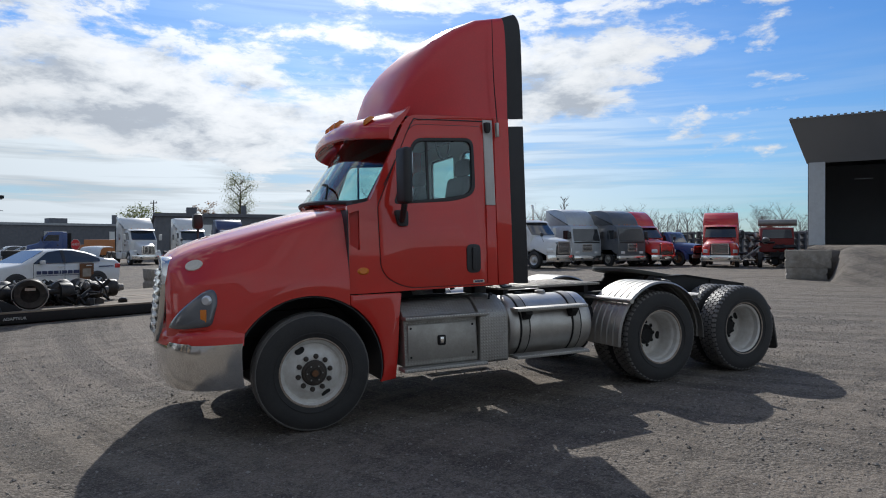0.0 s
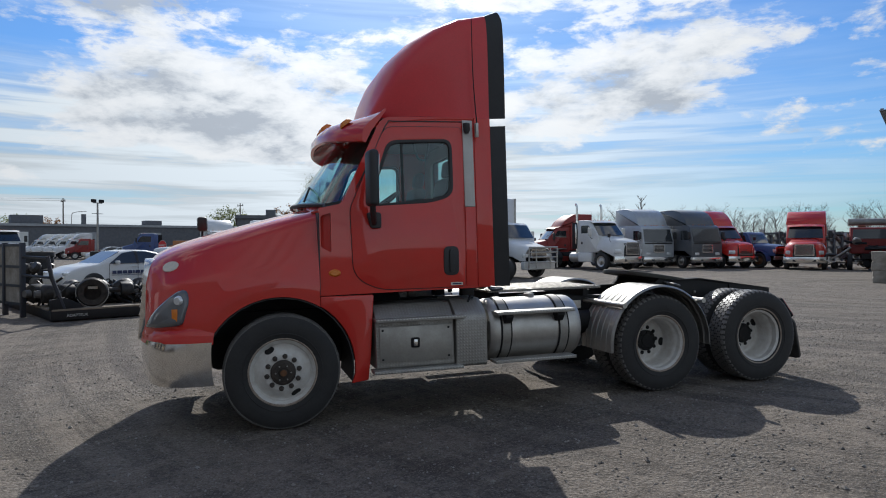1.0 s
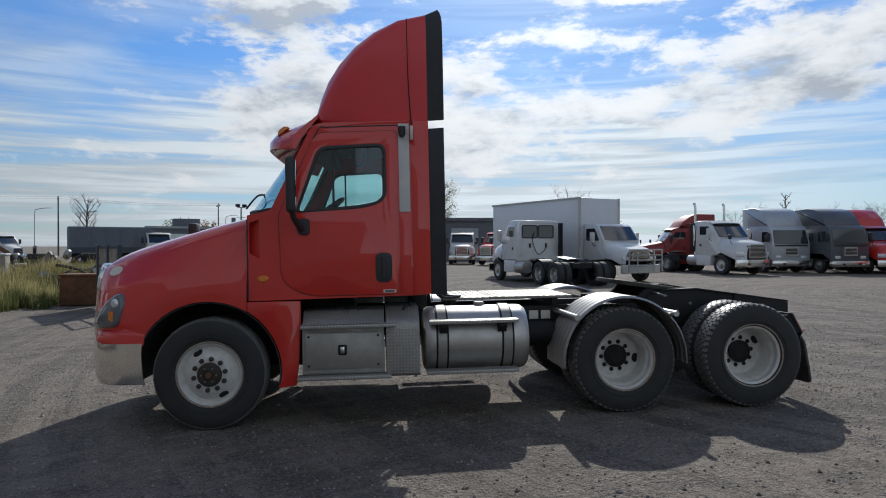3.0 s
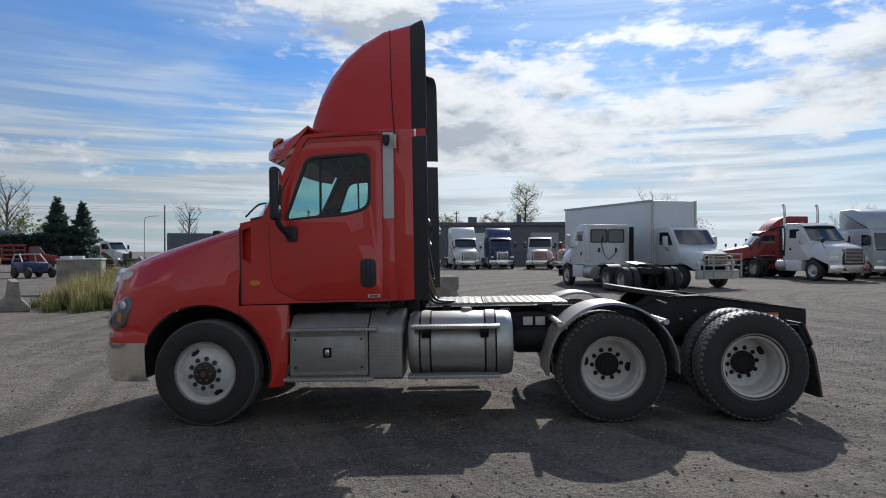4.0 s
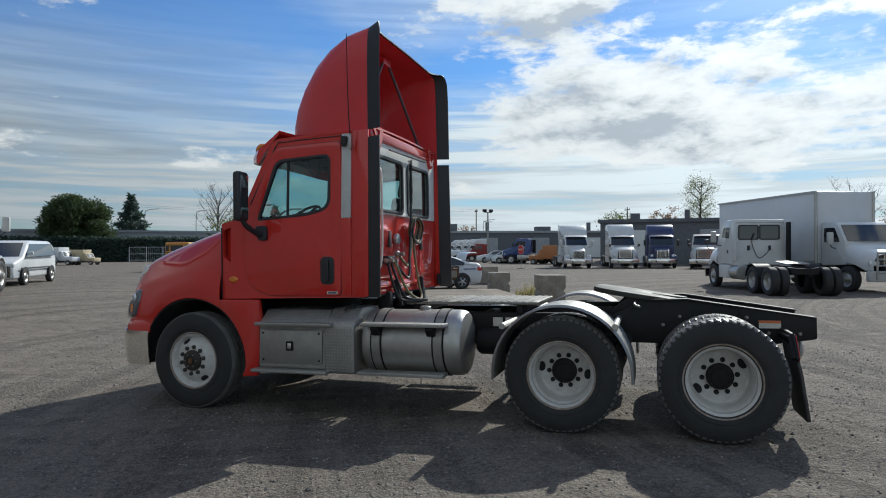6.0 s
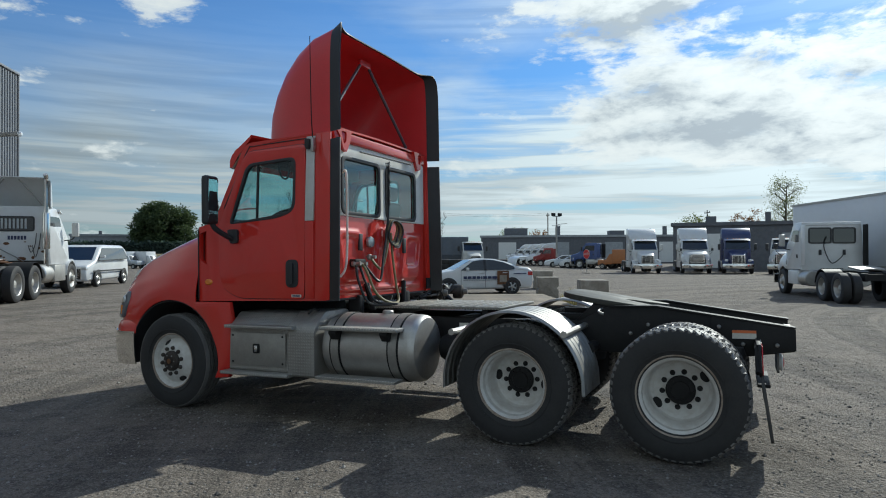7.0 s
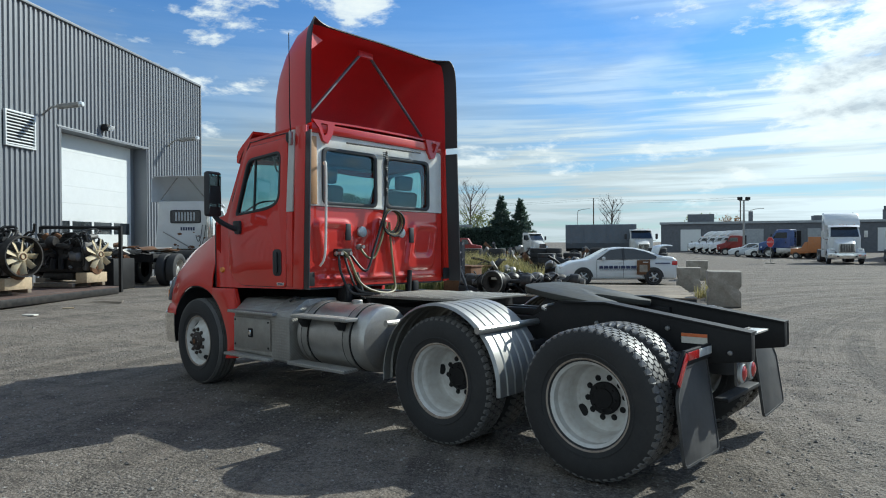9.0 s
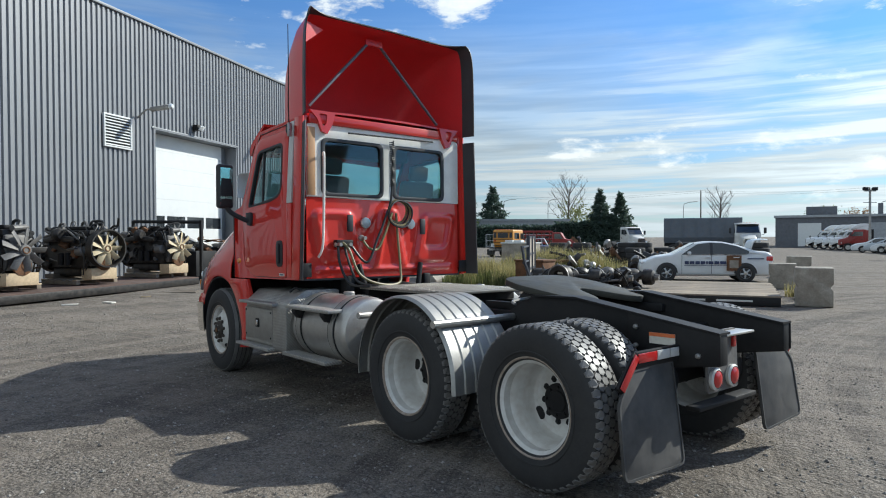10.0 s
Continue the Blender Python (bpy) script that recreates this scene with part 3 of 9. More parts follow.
def tread_lugs(w, r, kind):
    """Tread blocks standing on the tyre's crown."""
    own = bmesh.new()
    rows = [-0.365, -0.183, 0.0, 0.183, 0.365] if kind == "drive" else [-0.36, -0.18, 0.0, 0.18, 0.36]
    count = 54 if kind == "drive" else 40
    for j, c in enumerate(rows):
        y = c * w
        for k in range(count):
            a = 2 * math.pi * (k + (0.5 if j % 2 else 0.0)) / count
            da = 2 * math.pi / count * (0.40 if kind == "drive" else 0.497)
            hw = w * (0.098 if kind == "drive" else 0.078)
            if kind == "drive":
                ring = [(-1.0, 0.0), (-0.55, -1.0), (0.55, -1.0), (1.0, 0.0), (0.55, 1.0), (-0.55, 1.0)]
            else:
                ring = [(-1.0, -1.0), (1.0, -1.0), (1.0, 1.0), (-1.0, 1.0)]
            top, low = [], []
            for u, v in ring:
                ang, yy = a + u * da * 1.12, y + v * hw * 0.86
                drop = (0.018 if kind == "drive" else 0.014) if abs(yy) > w * 0.42 else 0.0
                for rr, lst in ((r + (0.010 if kind == "drive" else 0.013) - drop, top), (r - 0.006 - drop, low)):
                    lst.append(own.verts.new((rr * math.cos(ang), yy, rr * math.sin(ang))))
            own.faces.new(top)
            for i in range(len(ring)):
                own.faces.new((top[i - 1], top[i], low[i], low[i - 1]))
    return own


def wheel(name, parent, x, y, z, steer, side, turn=0.0):
    """A tyre with its rim, hub and nuts. side: -1 near, 1 far; the outer face looks to side."""
    group = part("tyre", lathe(tyre_profile(0.275, TYRE_R - 0.012, 0.285), 56), RUBBER, parent, "worn black truck tyre")
    group.name = name
    group.matrix_basis = Matrix.Translation((x, y, z)) @ pose(0, 0, 0, 0, turn, 0) @ (Matrix.Identity(4) if side < 0 else pose(0, 0, 0, 0, 0, 180))
    return group


def rim_mesh(steer, wide=1.0):
    """Rim seen from -y: a shallow bowed disc in front, a deep dish on the drive axles."""
    if steer:
        prof = [(0.292, 0.11), (0.270, 0.10), (0.268, -0.09), (0.286, -0.112), (0.290, -0.112), (0.280, -0.096), (0.262, -0.088), (0.255, -0.066), (0.247, -0.058), (0.232, -0.066), (0.205, -0.090), (0.180, -0.110), (0.166, -0.119), (0.155, -0.121), (0.105, -0.121), (0.10, -0.10)]
        return lathe(prof, 56)
    lip, seat = [(0.286 * wide, -0.112), (0.290 * wide, -0.112)], [(0.280 * wide, -0.098), (0.268 * wide, -0.088), (0.264 * wide, -0.040), (0.252 * wide, -0.024)]
    return lathe([(0.292, 0.11), (0.270, 0.10), (0.268, -0.09), *lip, *seat, (0.247, 0.0), (0.246, 0.120), (0.242, 0.148), (0.232, 0.162), (0.205, 0.171), (0.170, 0.175), (0.105, 0.175), (0.10, 0.185)], 56)


def lip_mesh(wide=1.0):
    """The rolled flange that grips the tyre."""
    return lathe([(0.286 * wide, -0.110), (0.288 * wide, -0.119), (0.296 * wide, -0.126), (0.304 * wide, -0.124), (0.305 * wide, -0.112), (0.298 * wide, -0.104)], 56)


def hub_mesh(steer):
    if steer:
        return lathe([(0.112, -0.115), (0.110, -0.138), (0.100, -0.148), (0.086, -0.150), (0.082, -0.158), (0.050, -0.160), (0.047, -0.152), (0.034, -0.152), (0.032, -0.166), (0.0, -0.168)], 30)
    return lathe([(0.112, 0.178), (0.110, 0.150), (0.114, 0.146), (0.114, 0.132), (0.098, 0.124), (0.072, 0.122), (0.068, 0.114), (0.0, 0.113)], 30)


def nut_mesh():
    own = lathe([(0.023, 0.002), (0.022, -0.014), (0.016, -0.018), (0.013, -0.026), (0.0, -0.027)], 10)
    return own


def slot_mesh():
    """A closed black plug on the rim, the shade in a hand hole as colour."""
    own = bmesh.new()
    ring = [own.verts.new((0.046 * math.cos(a), 0, 0.034 * math.sin(a))) for a in [2 * math.pi * k / 14 for k in range(14)]]
    low = [own.verts.new((0.044 * math.cos(a), 0.02, 0.032 * math.sin(a))) for a in [2 * math.pi * k / 14 for k in range(14)]]
    for i in range(14):
        own.faces.new((ring[i - 1], ring[i], low[i], low[i - 1]))
    own.faces.new(low)
    own.faces.new(ring[::-1])
    return own


TREAD = {}


def build_wheel(x, y, z, steer, side, turn, outer=True, wide=1.0):
    w = wheel("wheel", truck, x, y, z, steer, side, turn)
    kind = "steer" if steer else "drive"
    if kind not in TREAD:
        TREAD[kind] = part("tread", tread_lugs(0.275, TYRE_R - 0.013, kind), TREADM, w, "worn tread blocks, coloured paler as if sunlit", 0)
        TREAD[kind].parent = w
    else:
        twin(TREAD[kind], Matrix.Identity(4), w)
    # raised rings moulded on the sidewall
    for r in (0.345,):
        part("sidewall_ring", lathe([(r - 0.006, -0.1385), (r - 0.003, -0.1425), (r + 0.003, -0.1425), (r + 0.006, -0.1370)], 56), RUBBER, w)
    if not outer:
        part("rim", rim_mesh(False), RIM, w)
        return w
    rim = part("rim", rim_mesh(steer, wide), RIM, w, "white painted steel disc rim")
    part("rim_flange", lip_mesh(wide), LIPM, rim, "scuffed rusty rim edge")
    hub = part("hub", hub_mesh(steer), HUBM if steer else BLACK, w, "greasy brown hub" if steer else "greasy black hub cap")
    face = -0.121 if steer else 0.175
    if steer:
        part("hub_cap", lathe([(0.030, -0.160), (0.028, -0.172), (0.0, -0.174)], 16), RUST, hub, "rusty hub plug")
        for k in range(6):
            a = 2 * math.pi * k / 6
            part("cap_bolt", lathe([(0.008, 0.0), (0.007, -0.008), (0.0, -0.009)], 6), STEEL, hub, at=Matrix.Translation((0.067 * math.cos(a), -0.157, 0.067 * math.sin(a))))
    else:
        for k in range(8):
            a = 2 * math.pi * (k + 0.2) / 8
            part("cap_bolt", lathe([(0.011, 0.0), (0.010, -0.014), (0.0, -0.016)], 6), BLACK, hub, at=Matrix.Translation((0.090 * math.cos(a), 0.126, 0.090 * math.sin(a))))
    for k in range(10):
        a = 2 * math.pi * (k + 0.3) / 10
        r = 0.1425
        part("wheel_nut", nut_mesh(), HUBM if steer else BLACK, w, "", at=Matrix.Translation((r * math.cos(a), face, r * math.sin(a))))
    for k in range(2):
        a = math.pi * k + (2.1 if steer else 0.0)
        r = 0.224 if steer else 0.212
        part("hand_hole", slot_mesh(), BLACK, w, "black oval plug standing for a hand hole's shade", at=Matrix.Translation((r * math.cos(a), -0.0755 if steer else 0.1590, r * math.sin(a))) @ pose(0, 0, 0, 0, -math.degrees(a) + 90, 0) @ pose(0, 0, 0, -40 if steer else 0, 0, 0))
    return w


AX1, AX2 = 3.926, 5.244
for side in (-1, 1):
    build_wheel(0.0, side * 1.05, 0.512, True, side, 0 if side < 0 else 75)
    for x, turn, wide in ((AX1, 8, 1.0), (AX2, -32, 1.04)):
        build_wheel(x, side * 1.075, 0.515, False, side, turn, True, wide)
        build_wheel(x, side * 0.735, 0.515, False, -side, turn + 31, False)

# -- chassis
def rail(y):
    outline = [(-0.95, 0.78), (-0.95, 1.0), (4.35, 1.0), (4.60, 1.13), (5.0, 1.135), (6.08, 0.975), (6.08, 0.79), (5.75, 0.74), (5.2, 0.72)]
    return plate(outline, [], y - 0.045, y + 0.045, "xz", 0.008)


for y in (-0.43, 0.43):
    part("frame_rail", rail(y), BLACK, truck, "black painted steel frame rail")
for s in (-1, 1):
    part("ramp_flange", loft([[(x, s * 0.365, z), (x, s * 0.495, z), (x, s * 0.495, z + 0.014), (x, s * 0.365, z + 0.014)] for x, z in ((4.62, 1.128), (5.02, 1.134), (5.50, 1.062), (6.085, 0.974))]), BLACK, truck, "worn sloping guide flange on the frame")
    part("rail_end", plate([(5.46, 1.066), (6.086, 0.972), (6.086, 0.80), (5.80, 0.755), (5.46, 0.735)], [], min(s * 0.476, s * 0.490), max(s * 0.476, s * 0.490), "xz", 0.004), BLACK, truck, "black doubler plate on the rail's end")
    for x, z in ((5.52, 0.98), (5.52, 0.86), (5.70, 0.84), (5.95, 0.84), (4.95, 0.98), (4.80, 0.90), (4.20, 0.90), (4.20, 0.80)):
        part("frame_bolt", lathe([(0.018, 0.0), (0.017, -0.012), (0.010, -0.02), (0.0, -0.021)], 8), STEEL, truck, at=Matrix.Translation((x, s * (0.490 if x > 5.4 else 0.476), z)) @ (Matrix.Identity(4) if s < 0 else pose(0, 0, 0, 0, 0, 180)))
for x, z0, z1 in ((-0.85, 0.78, 0.98), (1.2, 0.8, 0.98), (3.0, 0.75, 0.98), (4.55, 0.74, 1.0), (5.5, 0.76, 0.94)):
    part("crossmember", box(x - 0.05, x + 0.05, -0.385, 0.385, z0, z1, 0.01), BLACK, truck)
for x in (AX1, AX2):
    part("axle", lathe([(0.0, -0.86), (0.07, -0.86), (0.075, -0.35), (0.16, -0.22), (0.21, -0.05), (0.21, 0.12), (0.15, 0.24), (0.075, 0.36), (0.07, 0.86), (0.0, 0.86)], 20), BLACK, truck, at=Matrix.Translation((x, 0, 0.51)))
    for y in (-0.52, 0.52):
        part("air_spring", lathe([(0.0, 0.52), (0.12, 0.52), (0.13, 0.56), (0.14, 0.64), (0.13, 0.70), (0.14, 0.76), (0.12, 0.82), (0.0, 0.82)], 18, "z"), RUBBER, truck, at=Matrix.Translation((x + 0.34, y, 0.0)))
part("steer_axle", box(-0.06, 0.06, -0.9, 0.9, 0.40, 0.50, 0.02), BLACK, truck)
part("engine_sump", box(-0.65, 1.3, -0.36, 0.36, 0.42, 1.15, 0.08), BLACK, truck, "dark engine and gearbox under the cab")
part("drive_shaft", tube([(1.3, 0, 0.75), (3.6, 0, 0.62)], 0.06, 12, False), BLACK, truck)
part("cross_tube", tube([(AX1 + 0.55, -0.7, 0.78), (AX1 + 0.55, 0.7, 0.78)], 0.05, 10, False), BLACK, truck)

# -- fifth wheel and ramps
def fifth_plate():
    outline = [(4.05, -0.26), (4.13, -0.40), (4.34, -0.47), (4.80, -0.44), (5.00, -0.31), (4.92, -0.18), (4.66, -0.07), (4.58, 0.0), (4.66, 0.07), (4.92, 0.18), (5.00, 0.31), (4.80, 0.44), (4.34, 0.47), (4.13, 0.40), (4.05, 0.26)]
    own = plate(rpoly(outline, 0.09, 4), [], 1.21, 1.26, "xy", 0.008)
    return moved(own, Matrix.Translation((4.56, 0, 1.195)) @ pose(0, 0, 0, 0, 9.0, 0) @ Matrix.Translation((-4.47, 0, -1.26)))


fifth = part("fifth_wheel", fifth_plate(), GREASE, truck, "greasy grey fifth wheel coupling plate, tilted back")
for y in (-0.40, 0.40):
    part("pivot_bracket", plate([(4.30, 1.0), (4.80, 1.0), (4.68, 1.13), (4.48, 1.17)], [], y - 0.04, y + 0.04, "xz", 0.01), BLACK, fifth)
part("release_handle", tube([(4.55, -0.3, 1.12), (4.55, -0.62, 1.10), (4.6, -0.66, 1.08)], 0.012, 6), STEEL, fifth)
part("slide_rail", box(4.0, 5.2, -0.40, -0.34, 1.0, 1.06, 0.006), BLACK, truck)
part("slide_rail", box(4.0, 5.2, 0.34, 0.40, 1.0, 1.06, 0.006), BLACK, truck)

# -- deck plate behind the cab
for x0, x1 in ((2.22, 2.72), (2.73, 3.62)):
    plate_ = part("deck_plate", box(x0, x1, -0.52, 0.52, 1.085, 1.11, 0.004), DECKM, truck, "bright chequer-plate deck")
    count = int((x1 - x0 - 0.04) / 0.075)
    for k in range(count):
        xr = x0 + 0.045 + k * 0.075
        part("deck_rib", box(xr, xr + 0.038, -0.50, 0.50, 1.109, 1.115, 0.002), DECKM, plate_)
part("deck_support", box(2.3, 2.36, -0.5, 0.5, 1.0, 1.085), BLACK, truck)
part("deck_support", box(3.4, 3.46, -0.5, 0.5, 1.0, 1.085), BLACK, truck)

# -- quarter fenders over the first drive axle
def fender():
    rings = []
    for k in range(27):
        a = math.radians(181 - 181 * k / 26)
        r = 0.625
        x, z = AX1 + r * math.cos(a), 0.515 + r * math.sin(a)
        if k == 0:
            z -= 0.05
        if k == 26:
            z -= 0.05
        row = []
        for j in range(57):
            y = -1.235 + 0.63 * j / 56
            # pressed ribs along the arc
            rib = -0.009 if j % 9 == 1 else 0.0
            edge = -0.02 if j in (0, 56) else 0.0
            rr = 1 + (rib + edge) / r
            row.append((AX1 + (x - AX1) * rr, y, 0.515 + (z - 0.515) * rr))
        rings.append(row)
    return thick(loft(rings, closed=False), 0.006)


both(fender, "fender", FENDM, truck, "ribbed aluminium half fender", 22)
for dx, dz in ((-0.49, 0.49), (0.47, 0.50)):
    both(lambda: tube([(AX1 + dx, -0.44, 0.52 + dz - 0.06), (AX1 + dx * 1.02, -1.30, 0.52 + dz - 0.06)], 0.028, 10, False), "fender_tube", ALU, truck, "round alloy fender bracket")

# -- fuel tank
def tank():
    prof = [(0.0, 1.975), (0.24, 1.975), (0.292, 1.99), (0.312, 2.02), (0.318, 2.06), (0.318, 2.92), (0.312, 2.96), (0.290, 2.99), (0.24, 3.0), (0.0, 3.0)]
    return lathe(prof, 44, "x")


tank_part = [part("fuel_tank", tank(), ALU, truck, "satin aluminium fuel tank", at=Matrix.Translation((0, s * 0.87, 0.74))) for s in (-1, 1)]
for tk in tank_part:
    for x in (2.15, 2.78):
        part("tank_strap", lathe([(0.321, x - 0.042), (0.328, x - 0.042), (0.328, x + 0.042), (0.321, x + 0.042)], 44, "x"), DULLALU, tk, "dull metal strap with rubber edge")
        part("strap_liner", lathe([(0.3185, x - 0.060), (0.3225, x - 0.060), (0.3225, x + 0.060), (0.3185, x + 0.060)], 44, "x"), BLACK, tk)
    part("filler_cap", lathe([(0.0, 0.36), (0.045, 0.36), (0.055, 0.35), (0.055, 0.31), (0.04, 0.30)], 18, "z"), STEEL, tk, at=Matrix.Translation((2.55, 0.02, -0.01)))


def step(x0, x1, z, depth=0.17, y0=-1.30):
    own = box(x0, x1, y0, y0 + depth, z - 0.016, z + 0.016, 0.005)
    return own


for x0, x1, z, y0 in ((0.83, 1.70, 0.925, -1.26), (0.80, 1.66, 0.455, -1.29), (2.02, 2.87, 0.935, -1.27), (1.99, 2.86, 0.470, -1.29)):
    near, far = both(lambda: step(x0, x1, z, 0.17, y0), "step", STEPM, truck, "serrated alloy step tread")
for x in (2.16, 2.72):
    both(lambda: plate([(-1.25, 0.915), (-1.25, 0.89), (-1.205, 0.83), (-1.165, 0.83), (-1.08, 0.915)], [], x - 0.04, x + 0.04, "yz", 0.004), "step_hanger", BLACK, truck, "black steel step bracket")

# -- battery box and exhaust after-treatment cover
def battery():
    own = plate(rpoly([(-1.19, 0.47), (-0.60, 0.47), (-0.60, 1.06), (-1.02, 1.06), (-1.17, 0.93)], 0.03, 3), [], 0.84, 1.60, "yz", 0.004)
    return own


bat = both(battery, "battery_box", CHEQUER, truck, "alloy battery box with quilted tread-plate lid")
part("lid_panel", box(0.87, 1.575, -1.202, -1.19, 0.53, 0.86, 0.006), DULLALU, bat[0], "dull alloy battery door")
part("latch", box(1.17, 1.25, -1.212, -1.20, 0.655, 0.75, 0.012), BLACK, bat[0], "black paddle latch")
part("latch_lever", box(1.19, 1.23, -1.222, -1.21, 0.67, 0.735, 0.006), CHROME, bat[0])
for x, z in ((0.90, 0.56), (1.54, 0.56), (0.90, 0.83), (1.54, 0.83)):
    part("rivet", lathe([(0.012, -0.0), (0.010, -0.006), (0.0, -0.008)], 8), BLACK, bat[0], at=Matrix.Translation((x, -1.202, z)))


def treat():
    return plate(rpoly([(-1.215, 0.44), (-0.60, 0.44), (-0.60, 1.08), (-1.0, 1.08), (-1.18, 0.96), (-1.215, 0.90)], 0.035, 3), [], 1.615, 1.93, "yz", 0.006)


both(treat, "side_box", CHEQUER, truck, "tread-plate storage box between battery box and tank")
part("box_latch", tube([(1.78, -1.10, 1.055), (1.82, -1.06, 1.10), (1.86, -1.02, 1.085)], 0.012, 6), BLACK, truck)


def table(x, rows):
    """Straight-line look-up: rows of (x, value...)."""
    if x <= rows[0][0]:
        return rows[0][1:]
    for a, b in zip(rows, rows[1:]):
        if x <= b[0]:
            t = (x - a[0]) / (b[0] - a[0])
            return tuple(p * (1 - t) + q * t for p, q in zip(a[1:], b[1:]))
    return rows[-1][1:]


def curve_table(x, rows):
    """Smooth look-up through the rows."""
    x = min(max(x, rows[0][0]), rows[-1][0])
    k = next(i for i in range(len(rows) - 1) if x <= rows[i + 1][0])
    a, b = rows[k], rows[k + 1]
    before, after = rows[max(k - 1, 0)], rows[min(k + 2, len(rows) - 1)]
    h = b[0] - a[0]
    t = (x - a[0]) / h
    out = []
    for p, q, pb, qa in zip(a[1:], b[1:], before[1:], after[1:]):
        m0 = (q - pb) / (b[0] - before[0]) * h
        m1 = (qa - p) / (after[0] - a[0]) * h
        out.append((2 * t ** 3 - 3 * t * t + 1) * p + (t ** 3 - 2 * t * t + t) * m0 + (3 * t * t - 2 * t ** 3) * q + (t ** 3 - t * t) * m1)
    return tuple(out)


# x, outer width, crease width, crease height, shoulder width, shoulder height, crown height
HOOD = [(-1.16, 0.76, 0.70, 1.22, 0.60, 1.46, 1.545), (-1.10, 0.88, 0.80, 1.25, 0.66, 1.51, 1.60), (-0.95, 1.03, 0.94, 1.30, 0.74, 1.575, 1.67), (-0.75, 1.115, 1.025, 1.34, 0.80, 1.645, 1.735), (-0.45, 1.16, 1.075, 1.39, 0.85, 1.735, 1.82), (-0.05, 1.175, 1.10, 1.46, 0.90, 1.85, 1.925), (0.34, 1.165, 1.105, 1.52, 0.95, 1.945, 2.02)]
ARCH_R = 0.665


def hood_low(x):
    d = ARCH_R ** 2 - (x + 0.02) ** 2
    arch = 0.515 + math.sqrt(d) if d > 0 else 0.0
    return max(0.835, arch) if x < 0.6 else arch


def hood_skin():
    xs = [-1.16, -1.13, -1.10, -1.02, -0.95, -0.85, -0.75] + [-0.66 + 0.04 * k for k in range(26)]
    xs = [x for x in xs if x <= 0.341]
    rings = []
    for x in xs:
        w, ws, zs, wt, zt, zc = curve_table(x, HOOD)
        z0 = hood_low(x)
        # flat lower wing, soft crease, leaning upper side, tight shoulder, low crown
        ctrl = [(-w, z0), (-w - 0.004, z0 + (zs - z0) * 0.45), (-ws - 0.006, zs), (-wt, zt), (-wt * 0.45, zc - 0.006), (0.0, zc)]
        soft = rpoly([*ctrl, (0.0, z0 - 1.0)], [0.0, 0.20, 0.045, 0.13, 0.30, 0.0, 0.0], 7)
        half = soft[:-1]
        rings.append([(x, a, b) for a, b in half] + [(x, -a, b) for a, b in half[-2::-1]])
    own = loft(rings, closed=False)
    return thick(own, 0.012)


hood = part("hood", hood_skin(), RED, truck, "glossy dusty red bonnet and wings", 40)
part("nose_backing", plate([(-0.62, 0.86), (0.62, 0.86), (0.66, 1.2), (0.52, 1.42), (-0.52, 1.42), (-0.66, 1.2)], [], -1.145, -1.12, "yz"), PLASTIC, hood)


# grille: chrome surround with bars
def grille_frame():
    outer = rpoly([(-0.60, 0.80), (0.60, 0.80), (0.67, 1.38), (0.56, 1.545), (-0.56, 1.545), (-0.67, 1.38)], 0.08, 4)
    inner = rpoly([(-0.54, 0.86), (0.54, 0.86), (0.60, 1.36), (0.51, 1.485), (-0.51, 1.485), (-0.60, 1.36)], 0.06, 4)
    own = plate(outer, [inner], -1.285, -1.205, "yz", 0.008)
    for v in own.verts:
        v.co.x += (v.co.z - 0.8) * 0.10 + 0.10 * v.co.y ** 2
    return own


grille = part("grille", grille_frame(), CHROME, truck, "bright chrome grille with horizontal bars")
for k in range(8):
    z = 0.90 + 0.072 * k
    rings = []
    for j in range(13):
        y = -0.575 + 1.15 * j / 12
        x = -1.30 + (z - 0.8) * 0.10 + 0.10 * y * y
        rings.append([(x, y, z - 0.016), (x + 0.03, y, z - 0.016), (x + 0.045, y, z + 0.016), (x + 0.015, y, z + 0.014)])
    part("grille_bar", loft(rings), CHROME, grille)
part("grille_backing", moved(box(-1.17, -1.15, -0.58, 0.58, 0.86, 1.48), Matrix.Identity(4)), PLASTIC, grille)


# bumper: a chrome wrap-round sheet
def bumper_skin():
    path = [(-0.60, -1.175), (-0.80, -1.17), (-0.97, -1.11), (-1.09, -0.98), (-1.18, -0.76), (-1.24, -0.42), (-1.26, 0.0)]
    line = smooth_line([(x, y, 0) for x, y in path], 5)
    pts = [(p.x, p.y) for p in line] + [(p.x, -p.y) for p in line[-2::-1]]
    rings = []
    for k in range(9):
        t = k / 8
        z = 0.440 + 0.375 * t
        swell = 1.0 - 0.018 * (2 * t - 1) ** 4 - 0.02 * (1 - t) ** 2
        rings.append([(0.0 + (x * swell), y * (1.0 - 0.01 * (1 - t) ** 2), z + (0.012 if x < -1.0 else 0.0) * t) for x, y in pts])
    return thick(loft(rings, closed=False), 0.010)


bumper = part("bumper", bumper_skin(), CHROME, truck, "polished chrome front bumper", 50)
part("fog_lamp_recess", box(-1.177, -1.12, -0.74, -0.60, 0.56, 0.68, 0.015), PLASTIC, bumper)
part("fog_lamp_recess", box(-1.177, -1.12, 0.60, 0.74, 0.56, 0.68, 0.015), PLASTIC, bumper)


